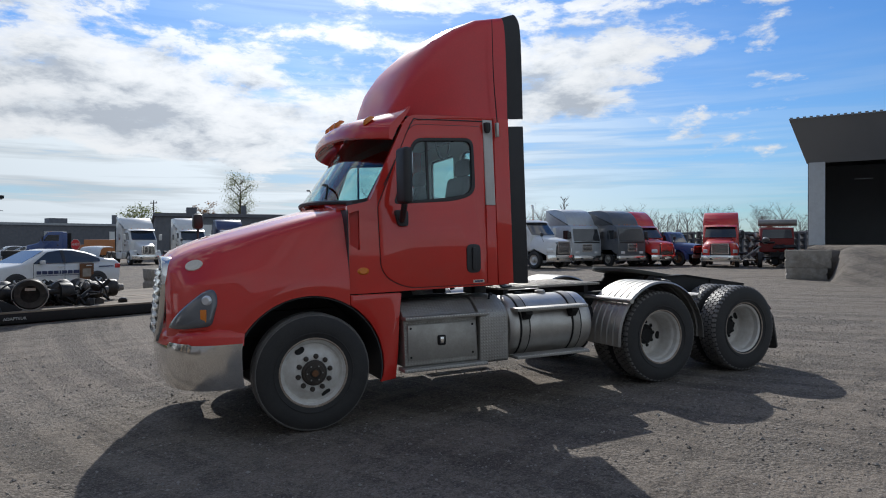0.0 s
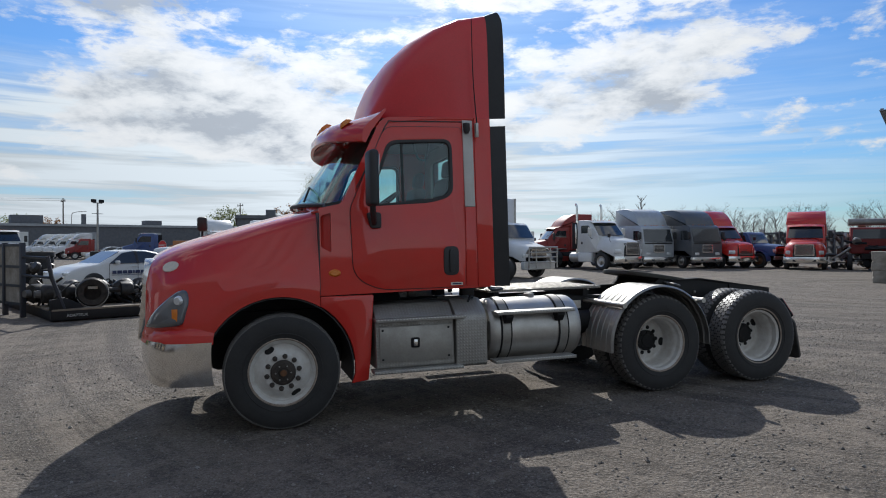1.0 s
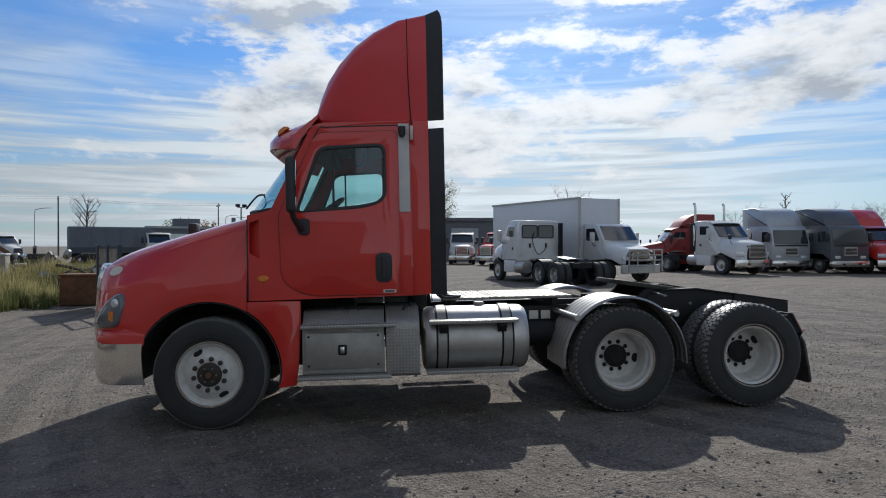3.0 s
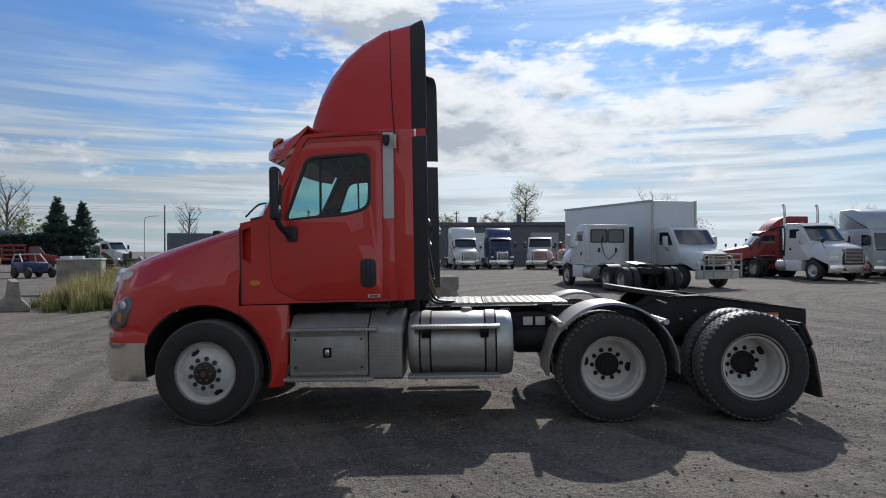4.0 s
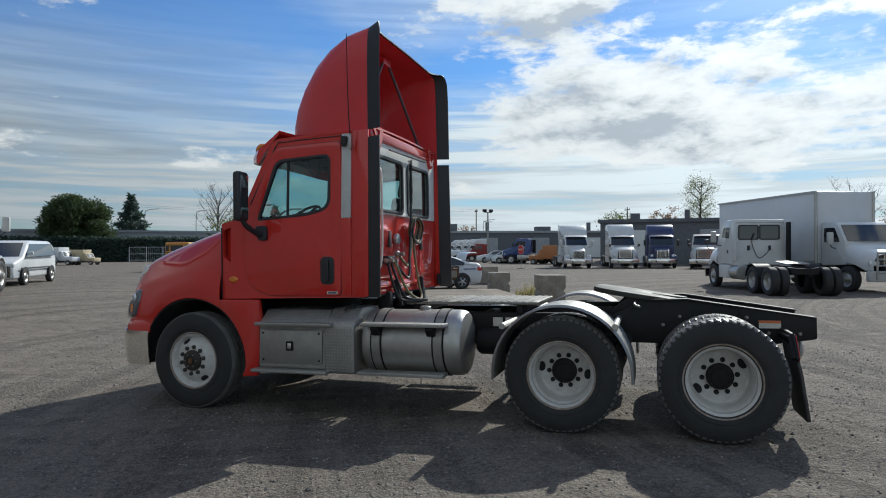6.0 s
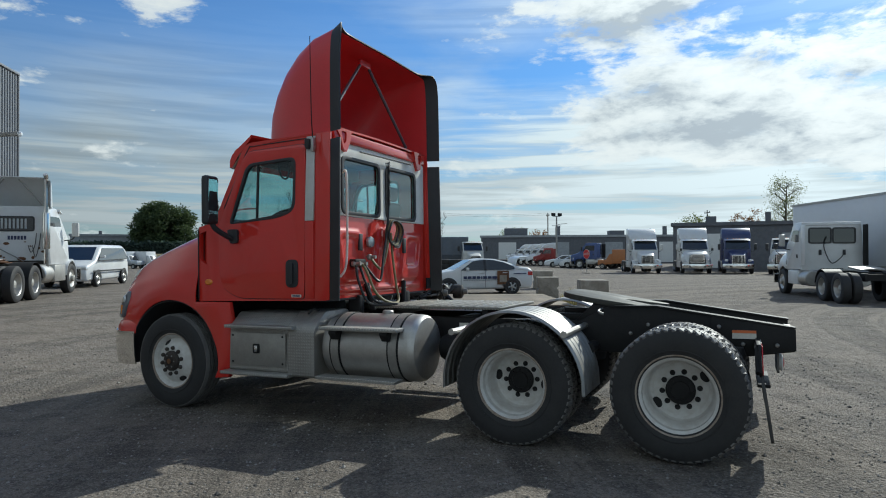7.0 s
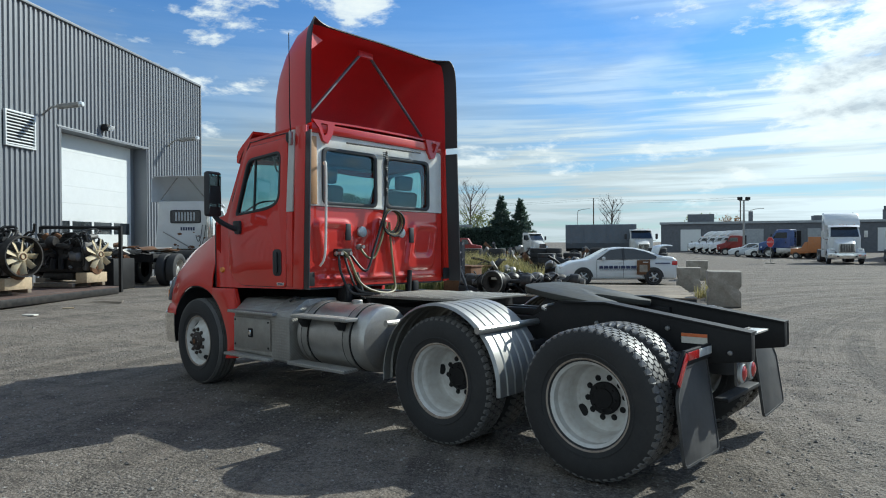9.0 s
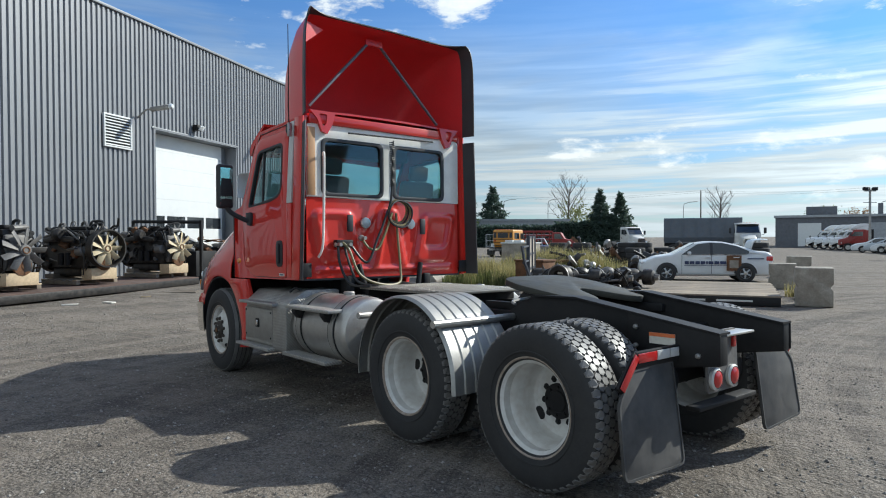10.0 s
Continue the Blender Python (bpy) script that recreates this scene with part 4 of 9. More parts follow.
# valance between bumper and headlights
def valance():
    rings = []
    for x, y in ((-0.58, -1.165), (-0.80, -1.16), (-0.96, -1.09), (-1.08, -0.96), (-1.19, -0.72), (-1.24, -0.5)):
        rings.append([(x, y, 0.795), (x + 0.004, y + 0.004, 0.86), (x + 0.02, y + 0.03, 0.925), (x + 0.06, y + 0.07, 0.955)])
    return thick(loft(rings, closed=False), 0.008)


both(valance, "valance", RED, truck, "red panel under the headlight", 50)


# headlight: a leaf-shaped lens lying on the wing's corner
def wing_point(x, t, out=0.0):
    """A point on the wing at x; t from the low edge (0) to the crease (1)."""
    w, ws, zs, wt, zt, zc = curve_table(x, HOOD)
    z0 = hood_low(x)
    z = z0 + (zs - z0) * t
    y = -w * (1 - t ** 1.6) - ws * t ** 1.6
    return (x - out * 0.5, y - out, z)


def headlight_ring(out, shrink=0.0):
    ring = []
    shape = [(-1.14, 0.27), (-1.04, 0.24), (-0.92, 0.25), (-0.825, 0.28), (-0.79, 0.45), (-0.765, 0.66), (-0.785, 0.84), (-0.845, 0.88), (-0.94, 0.78), (-1.05, 0.60), (-1.12, 0.40)]
    cx, ct = -0.90, 0.42
    for x, t in shape:
        ring.append(wing_point(cx + (x - cx) * (1 - shrink), ct + (t - ct) * (1 - shrink), out))
    return [tuple(p) for p in smooth_line([*ring, ring[0]], 3)[:-1]]


def headlight():
    return loft([headlight_ring(0.0), headlight_ring(0.028, 0.03), headlight_ring(0.040, 0.14), headlight_ring(0.046, 0.5), headlight_ring(0.047, 0.97)])


for sidef in (False, True):
    own = headlight()
    lamp = part("headlight", flip(own) if sidef else own, HEADLENS, truck, "smoked headlight with orange side marker", 60)
    p = Vector(wing_point(-0.84, 0.70, 0.046))
    own = lathe([(0.0, -0.012), (0.03, -0.012), (0.04, -0.004), (0.045, 0.01)], 18)
    moved(own, Matrix.Translation(p) @ pose(0, 0, 0, 0, 0, -32))
    part("lamp_bowl", flip(own) if sidef else own, WHITELENS, lamp, "bright reflector bowl")
    p = Vector(wing_point(-0.865, 0.46, 0.046))
    own = box(-0.026, 0.026, -0.006, 0.006, -0.055, 0.05, 0.004)
    moved(own, Matrix.Translation(p) @ pose(0, 0, 0, 0, 0, -28))
    part("side_marker", flip(own) if sidef else own, AMBER, lamp, "orange reflector")

# oval maker's badge on the wing, as a plain disc
own = lathe([(0.0, -0.007), (0.056, -0.006), (0.060, 0.004)], 24)
moved(own, Matrix.Translation((-0.935, -0.834, 1.47)) @ Vector((0, -1, 0)).rotation_difference(Vector((-0.57, -1.0, 0.745)).normalized()).to_matrix().to_4x4() @ Matrix.Diagonal((1.3, 1, 0.9, 1)))
part("badge", own, PALEINK, hood, "pale oval badge")


# -- wheel-arch lining and the skirt behind the front wheel
def arch_liner():
    rings = []
    for k in range(19):
        a = math.radians(186 - 198 * k / 18)
        rings.append([(-0.02 + (ARCH_R - 0.005) * math.cos(a), y, 0.515 + (ARCH_R - 0.005) * math.sin(a)) for y in (-1.155, -0.9, -0.45)])
    return thick(loft(rings, closed=False), 0.01)


both(arch_liner, "arch_liner", PLASTIC, truck, "black plastic wheel arch lining", 60)


def skirt():
    arc = [(-0.02 + (ARCH_R + 0.004) * math.cos(math.radians(a)), 0.515 + (ARCH_R + 0.004) * math.sin(math.radians(a))) for a in range(-6, 58, 7)]
    own = plate([(0.342, 1.165), (0.83, 1.165), (0.825, 0.95), (0.805, 0.62), (0.775, 0.37), (0.61, 0.36), *arc], [], -1.175, -1.12, "xz", 0.012)
    for v in own.verts:
        v.co.y += 0.05 * ease((v.co.x - 0.55) / 0.28) * ease((1.165 - v.co.z) / 0.25)
    return own


both(skirt, "skirt", RED, truck, "red panel behind the front wheel")

# -- cab sides
SIDE_Y = -1.115


def lean(own, y_ref=SIDE_Y):
    """The cab's sides lean in above the sill."""
    for v in own.verts:
        k = max(0.0, v.co.z - 1.95)
        v.co.y += 0.045 * k + 0.02 * max(0.0, v.co.z - 2.55)
    return own


WINDOW = rpoly([(1.015, 2.605), (1.635, 2.635), (1.635, 2.095), (1.43, 2.035), (0.795, 1.99)], [0.09, 0.09, 0.12, 0.10, 0.05], 5)
DOOR = rpoly([(0.985, 2.745), (1.752, 2.765), (1.752, 1.205), (0.90, 1.205), (0.655, 1.33), (0.635, 1.97)], [0.10, 0.06, 0.05, 0.12, 0.16, 0.05], 6)
SIDE = rpoly([(0.96, 2.84), (2.02, 2.87), (2.02, 1.19), (0.345, 1.17), (0.345, 1.97), (0.56, 2.015)], [0.10, 0.02, 0.02, 0.01, 0.01, 0.04], 4)


def grow(loop, d):
    cx, cz = sum(p[0] for p in loop) / len(loop), sum(p[1] for p in loop) / len(loop)
    out = []
    for x, z in loop:
        v = Vector((x - cx, z - cz))
        v = v * (1 + d / v.length)
        out.append((cx + v.x, cz + v.y))
    return out


RECESS = rpoly([(0.362, 1.90), (0.455, 1.93), (0.455, 1.56), (0.362, 1.62)], 0.015, 2)
both(lambda: lean(plate(SIDE, [grow(WINDOW, 0.02), RECESS], SIDE_Y, SIDE_Y + 0.05, "xz")), "cab_side", RED, truck, "red cab side", 25)
doors = both(lambda: lean(plate(DOOR, [WINDOW], SIDE_Y - 0.014, SIDE_Y + 0.004, "xz", 0.005)), "door", RED, truck, "closed red cab door", 25)
both(lambda: lean(plate(grow(DOOR, 0.006), [grow(DOOR, -0.02)], SIDE_Y - 0.003, SIDE_Y + 0.003, "xz")), "door_seal", PLASTIC, truck)
frames = both(lambda: lean(plate(grow(WINDOW, 0.012), [grow(WINDOW, -0.024)], SIDE_Y - 0.017, SIDE_Y + 0.02, "xz", 0.003)), "window_frame", PLASTIC, truck, "black rubber window surround")
panes = both(lambda: lean(plate(grow(WINDOW, -0.03), [], SIDE_Y + 0.006, SIDE_Y + 0.010, "xz")), "side_window", GLASS, truck, "clear side window")
for pane in panes:
    pane.visible_shadow = False
both(lambda: lean(box(1.135, 1.155, SIDE_Y - 0.004, SIDE_Y + 0.016, 2.02, 2.60)), "window_bar", PLASTIC, truck, "slim black quarter-light bar")
both(lambda: lean(tube([(0.70, SIDE_Y - 0.004, 2.16), (0.86, SIDE_Y - 0.004, 2.47), (1.01, SIDE_Y - 0.004, 2.775), (1.12, SIDE_Y - 0.004, 2.80), (1.86, SIDE_Y - 0.004, 2.822)], 0.005, 6)), "drip_rail", PLASTIC, truck, "dark drip rail over the door")
# handles
for d, sgn in zip(doors, (1, -1)):
    own = plate(rpoly([(1.53, 1.60), (1.685, 1.60), (1.685, 1.32), (1.53, 1.32)], 0.06, 5), [], SIDE_Y - 0.022, SIDE_Y - 0.012, "xz", 0.006)
    h = part("handle_cup", own if sgn > 0 else flip(own), PLASTIC, d, "black recessed door handle")
    own = plate(rpoly([(1.585, 1.57), (1.63, 1.57), (1.63, 1.35), (1.585, 1.35)], 0.02, 4), [], SIDE_Y - 0.042, SIDE_Y - 0.022, "xz", 0.006)
    part("handle_grip", own if sgn > 0 else flip(own), PLASTIC, d)
    own = box(1.60, 1.72, SIDE_Y - 0.017, SIDE_Y - 0.013, 1.222, 1.25)
    part("decal", own if sgn > 0 else flip(own), PALEINK, d, "small pale lettering decal as a plain bar")
    own = box(1.615, 1.705, SIDE_Y - 0.019, SIDE_Y - 0.0165, 1.229, 1.243)
    part("decal_bar", own if sgn > 0 else flip(own), INK, d)
# hood-to-cowl gap and the recess on the cowl
both(lambda: box(0.340, 0.350, -1.125, -0.9, 1.18, 1.93), "cowl_gap", PLASTIC, truck, "dark gap behind the bonnet")
both(lambda: loft([[(0.35, SIDE_Y + 0.075, z), (0.35, SIDE_Y + 0.09, z), (0.47, SIDE_Y + 0.05, z), (0.47, SIDE_Y + 0.035, z)] for z in (1.54, 1.95)]), "cowl_vent", RED, truck, "recess pressed in the cowl")
both(lambda: moved(lathe([(0.0, -0.014), (0.03, -0.014), (0.045, 0.0)], 18), Matrix.Translation((0.483, SIDE_Y, 1.375)) @ Matrix.Diagonal((1.25, 1, 0.75, 1))), "turn_signal", AMBER, truck, "amber side repeater")
# strips behind the door
both(lambda: lean(box(1.765, 1.868, SIDE_Y - 0.012, SIDE_Y + 0.01, 1.985, 2.835, 0.003)), "reflective_strip", REFLECT, truck, "white reflective strip")
both(lambda: lean(box(1.765, 1.868, SIDE_Y - 0.012, SIDE_Y + 0.01, 1.21, 1.98, 0.003)), "door_post_panel", RED, truck)
both(lambda: lean(moved(lathe([(0.0, 0.0), (0.02, 0.002), (0.034, 0.03), (0.036, 0.10), (0.0, 0.11)], 10, "z"), Matrix.Translation((1.80, SIDE_Y - 0.03, 2.70)))), "roof_lamp", PLASTIC, truck, "black teardrop marker")


def flare(own):
    """The extenders' rear edge stands out a little."""
    for v in own.verts:
        if v.co.x > 2.1:
            v.co.y -= 0.05
    return own


# side extenders: red flange and black rubber edge
def extender(x0, x1, z0, z1, y):
    return lean(box(x0, x1, y, y + 0.018, z0, z1, 0.004))


both(lambda: lean(box(1.885, 2.055, SIDE_Y - 0.018, SIDE_Y + 0.004, 1.20, 2.86, 0.004)), "side_extender", RED, truck, "red side extender panel")
both(lambda: flare(lean(box(2.055, 2.20, SIDE_Y - 0.014, SIDE_Y + 0.006, 1.195, 2.785, 0.004))), "extender_edge", PLASTIC, truck, "black rubber extender edge")
both(lambda: box(2.05, 2.066, SIDE_Y, SIDE_Y + 0.12, 1.22, 1.36, 0.003), "extender_hinge", BLACK, truck)


# -- roof, screen and pillars
def roof_skin():
    rings = []
    for k in range(9):
        x = 0.90 + 1.12 * k / 8
        z = 2.955 - 0.10 * (1 - k / 8) ** 3
        row = []
        for j in range(17):
            u = -1 + 2 * j / 16
            row.append((x, 1.075 * u, z - 0.02 * u * u - 0.085 * abs(u) ** 7))
        rings.append(row)
    return thick(loft(rings, closed=False), 0.02)


roof = part("roof", roof_skin(), RED, truck, "red cab roof", 50)


def screen_row(t, inset=0.0):
    row = []
    for j in range(17):
        u = -1 + 2 * j / 16
        bx, by, bz = 0.20 + 0.36 * u * u, (1.02 - inset) * u, 2.045 - 0.045 * u * u
        tx, ty, tz = 0.74 + 0.27 * u * u, (0.97 - inset) * u, 2.80 - 0.03 * u * u
        row.append((bx + (tx - bx) * t, by + (ty - by) * t, bz + (tz - bz) * t))
    return row


screen = part("windscreen", thick(loft([screen_row(k / 6, 0.03) for k in range(7)], closed=False), 0.006), GLASS, truck, "curved raked windscreen", 60)
screen.visible_shadow = False
# rubber round the screen
edge = screen_row(0.0) + [screen_row(k / 6)[-1] for k in range(1, 7)] + screen_row(1.0)[::-1] + [screen_row(k / 6)[0] for k in range(5, -1, -1)]
part("screen_seal", tube(edge, 0.022, 6, False), PLASTIC, truck, "black windscreen seal")
for s in (-1, 1):
    part("pillar", loft([[(x + 0.0, s * (y - 0.045), z), (x - 0.035, s * (y - 0.02), z), (x - 0.02, s * (y + 0.03), z), (x + 0.07, s * (y + 0.06), z), (x + 0.10, s * (y + 0.0), z)] for x, y, z in ((0.57, 1.055, 1.98), (0.72, 1.045, 2.25), (0.86, 1.03, 2.5), (1.01, 1.01, 2.80))]), RED, truck, "red windscreen pillar")
part("cowl_top", thick(loft([[(0.30, u * 0.9, 2.012 - 0.06 * u * u) for u in [-1 + j / 6 for j in range(13)]], [(0.20 + 0.36 * u * u, u * 1.02, 2.035 - 0.045 * u * u) for u in [-1 + j / 6 for j in range(13)]], [(0.60, u * 1.05, 2.0) for u in [-1 + j / 6 for j in range(13)]]], closed=False), 0.02), RED, truck, "red cowl under the windscreen", 50)
for y in (-0.55, 0.15):
    part("wiper", tube([(0.26, y - 0.15, 2.06), (0.33, y + 0.05, 2.20), (0.36, y + 0.35, 2.24)], 0.010, 6), BLACK, truck)


# sun visor over the windscreen, blending into the roof
def visor_at(u):
    """Lip and top edge at u, from -1 (near end) to 1."""
    lip = Vector((0.43 + 0.14 * u * u + 0.20 * abs(u) ** 6, 1.045 * u + 0.045 * u ** 5, 2.685 - 0.085 * u * u))
    top = Vector((1.01, 1.03 * u, 2.955 - 0.02 * u * u))
    return lip, top


def visor_skin():
    rings = []
    for j in range(29):
        u = -1 + 2 * j / 28
        lip, top = visor_at(u)
        run = top - lip
        side = 1 - 0.45 * u * u
        rings.append([tuple(p) for p in (lip, lip + Vector((0.0, 0, 0.07)), lip + run * 0.16 + Vector((-0.02, 0, 0.10 * side + 0.02)), lip + run * 0.42 + Vector((-0.02, 0, 0.10 * side)), lip + run * 0.72 + Vector((0, 0, 0.055 * side)), top, top - Vector((0.0, 0, 0.03)), lip + run * 0.6 + Vector((0.02, 0, 0.0)), lip + run * 0.25 + Vector((0.03, 0, 0.02)), lip + Vector((0.03, 0, -0.012)))])
    return loft(rings)


visor = part("sun_visor", visor_skin(), RED, truck, "red drop visor over the windscreen", 45)
for u in (-0.80, -0.17, 0.0, 0.17, 0.80):
    lip, top = visor_at(u)
    own = lathe([(0.0, 0.045), (0.03, 0.042), (0.05, 0.02), (0.055, 0.0)], 14, "z")
    spot = lip + (top - lip) * 0.26 + Vector((-0.025, 0, 0.115 * (1 - 0.45 * u * u)))
    moved(own, Matrix.Translation(spot) @ pose(0, 0, 0, 0, -38, 0) @ Matrix.Diagonal((1.3, 0.8, 1, 1)))
    part("marker_lamp", own, AMBER, visor, "amber roof marker lamp")


# -- roof fairing: x, half width, crown height, corner height
FAIR = [(0.93, 0.50, 2.99, 2.95), (0.95, 0.61, 3.10, 3.00), (1.00, 0.69, 3.26, 3.10), (1.08, 0.77, 3.43, 3.25), (1.20, 0.85, 3.59, 3.41), (1.36, 0.925, 3.74, 3.57), (1.55, 0.985, 3.85, 3.71), (1.78, 1.035, 3.925, 3.825), (2.05, 1.070, 3.935, 3.88)]


def fairing_ring(x, w, zc, zk):
    base = 2.86 - 0.0 * x
    ctrl = [(-w - 0.01, base), (-w - 0.008, base + (zk - base) * 0.45), (-w + 0.004, base + (zk - base) * 0.82), (-w + 0.05, zk - 0.015 + 0.02), (-w + 0.16, zk + (zc - zk) * 0.45 + 0.015), (-w * 0.55, zk + (zc - zk) * 0.85), (-w * 0.25, zc - 0.004), (0.0, zc)]
    half = [(p.x, p.y) for p in smooth_line([(a, b, 0) for a, b in ctrl], 4)]
    return [(x, a, b) for a, b in half] + [(x, -a, b) for a, b in half[-2::-1]]


def fairing_rows():
    xs = [0.93, 0.94, 0.95, 0.975, 1.0, 1.04, 1.08, 1.14, 1.2, 1.28, 1.36, 1.45, 1.55, 1.66, 1.78, 1.90, 2.05]
    return [fairing_ring(x, *table(x, FAIR)) for x in xs]


fairing = part("roof_fairing", thick(loft(fairing_rows(), closed=False), 0.012), RED_IN, truck, "tall red roof fairing, hollow at the back", 45)
front_ring = fairing_ring(0.93, *table(0.93, FAIR))
own = bmesh.new()
own.faces.new([own.verts.new(p) for p in front_ring])
part("fairing_nose", thick(own, 0.01), RED, fairing)


# black edge round the fairing's back, rising to horns at the corners
def fairing_edge():
    w, zc, zk = FAIR[-1][1:]
    ring = fairing_ring(2.05, w, zc, zk)
    count = len(ring)
    rows = []
    for i, (x, y, z) in enumerate(ring):
        u = abs(i - (count - 1) / 2) / ((count - 1) / 2)
        wide = 0.14 if u > 0.50 else (0.14 * max(0.0, (u - 0.36) / 0.14))
        lift = 0.055 * math.exp(-((u - 0.50) / 0.11) ** 2)
        rows.append(((x, y, max(z, 2.81)), (x + max(wide, 0.012) * (1 - 0.25 * math.exp(-((u - 0.5) / 0.08) ** 2)), y * 1.004, max(z, 2.81) + lift * 0.6)))
    rows = [(a, (b[0] + 0.01, b[1] + (0.05 if b[1] > 0 else -0.05) * min(1.0, abs(b[1]) / 1.0), b[2])) for a, b in rows]
    return thick(loft([[a, b] for a, b in rows], closed=False), 0.012)


part("fairing_edge", fairing_edge(), PLASTIC, fairing, "black rubber edge with raised corners", 60)
for s in (-1, 1):
    part("fairing_strut", tube([(1.83, s * 0.08 - 0.07, 3.82), (1.90, s * 0.86 - 0.07, 3.0)], 0.018, 6, False), GREYP, fairing, "grey steel brace")
part("strut_clip", box(1.81, 1.85, -0.18, 0.04, 3.80, 3.87, 0.006), RED_IN, fairing)
own = bmesh.new()
own.faces.new([own.verts.new(p) for p in ((2.04, -1.03, 3.83), (2.04, -1.05, 3.60), (1.97, -0.80, 3.80))])
part("corner_gusset", thick(own, 0.008), RED_IN, fairing)
for s in (-1, 1):
    bracket = plate([(s * 1.0, 2.93), (s * 0.70, 2.93), (s * 0.74, 2.80), (s * 0.80, 2.70), (s * 0.86, 2.72), (s * 0.92, 2.85)], [rpoly([(s * 0.90, 2.90), (s * 0.80, 2.90), (s * 0.81, 2.80), (s * 0.85, 2.77)], 0.02, 2)], 2.02, 2.06, "yz")
    part("fairing_bracket", bracket, RED, fairing, "red pressed bracket")

# -- cab back: frame with two windows, ribbed lower panel
def back_wall():
    outer = rpoly([(-1.02, 1.20), (1.02, 1.20), (1.03, 2.86), (-1.03, 2.86)], 0.03, 2)
    w1 = rpoly([(-0.84, 2.65), (-0.10, 2.65), (-0.10, 2.075), (-0.84, 2.075)], 0.075, 5)
    w2 = rpoly([(0.06, 2.65), (0.77, 2.65), (0.77, 2.075), (0.06, 2.075)], 0.075, 5)
    return outer, w1, w2


outer, w1, w2 = back_wall()
low = [(-1.02, 1.20), (1.02, 1.20), (1.02, 2.04), (-1.02, 2.04)]
high = rpoly([(-1.02, 2.045), (1.02, 2.045), (1.02, 2.80), (-1.02, 2.80)], [0.0, 0.0, 0.05, 0.05], 3)
part("back_panel_upper", plate(high, [w1, w2], 1.985, 2.02, "yz", 0.003), BONE, truck, "bone-white upper cab back")


def pressed_height(y, z):
    """How far the pressing stands out at a place on the panel."""
    def field(cy, cz, hy, hz, r, shear=0.0):
        dy, dz = abs(y - cy - shear * (z - cz)) - hy + r, abs(z - cz) - hz + r
        d = math.hypot(max(dy, 0.0), max(dz, 0.0)) + min(max(dy, dz), 0.0) - r
        return 1 - ease((d + 0.03) / 0.03)
    out = 0.0
    for s in (-1, 1):
        out = max(out, field(s * 0.66, 1.63, 0.26, 0.29, 0.10, s * 0.20))
        out = min(out, 1 - 0.75 * field(s * 0.68, 1.68, 0.16, 0.18, 0.08, s * 0.22))
        out = max(out, field(s * 0.12, 1.62, 0.07, 0.34, 0.06, s * -0.22))
    out = max(out, 0.8 * field(0.0, 1.285, 0.92, 0.035, 0.03))
    return 0.028 * out


def pressed_sheet():
    ys, zs = [-1.02 + 2.04 * k / 84 for k in range(85)], [1.20 + 0.84 * k / 42 for k in range(43)]
    front = [[(2.008 + pressed_height(y, z), y, z) for y in ys] for z in zs]
    return thick(loft(front, closed=False), 0.012)


part("back_panel_lower", pressed_sheet(), RED, truck, "bright red pressed lower cab back", 60)
part("back_top_rail", box(1.97, 2.045, -1.0, 1.0, 2.80, 2.90, 0.012), RED, truck)


for w in (w1, w2):
    part("back_window_seal", plate(grow(w, 0.022), [grow(w, -0.028)], 2.012, 2.034, "yz", 0.004), PLASTIC, truck, "black rubber window seal")
    g = part("back_window", plate(grow(w, -0.02), [], 2.004, 2.008, "yz"), GLASS, truck, "tinted rear cab window")
    g.visible_shadow = False
for y, z in ((-0.33, 1.785), (0.275, 1.785)):
    part("work_lamp", moved(lathe([(0.058, 0.0), (0.062, 0.03), (0.055, 0.042), (0.0, 0.046)], 20, "x"), Matrix.Translation((2.02, y, z))), WORKLENS, truck, "round clear work lamp")
for y, z in ((-0.52, 1.78), (0.46, 1.76)):
    part("cab_vent", box(2.02, 2.045, y - 0.035, y + 0.035, z - 0.09, z + 0.09, 0.008), PLASTIC, truck, "black cab vent")
part("buff_panel", box(2.02, 2.034, -1.015, -0.93, 2.06, 2.76, 0.003), BUFF, truck, "faded buff strip on the corner")
part("grab_rail", tube([(2.03, -0.84, 2.48), (2.09, -0.86, 2.46), (2.10, -0.87, 2.0), (2.09, -0.88, 1.55), (2.03, -0.90, 1.42)], 0.013, 8), BONE, truck, "white painted grab rail")
part("hose_rail", tube([(2.06, -0.55, 2.735), (2.06, 0.60, 2.755)], 0.010, 6, False), BLACK, truck)
for s in (-1, 1):
    part("cab_mount", box(1.9, 2.05, s * 0.52 - 0.05, s * 0.52 + 0.05, 1.0, 1.22, 0.02), BLACK, truck)
    part("shock", tube([(2.08, s * 0.35, 1.05), (2.04, s * 0.42, 1.34)], 0.03, 10, False), BLACK, truck)

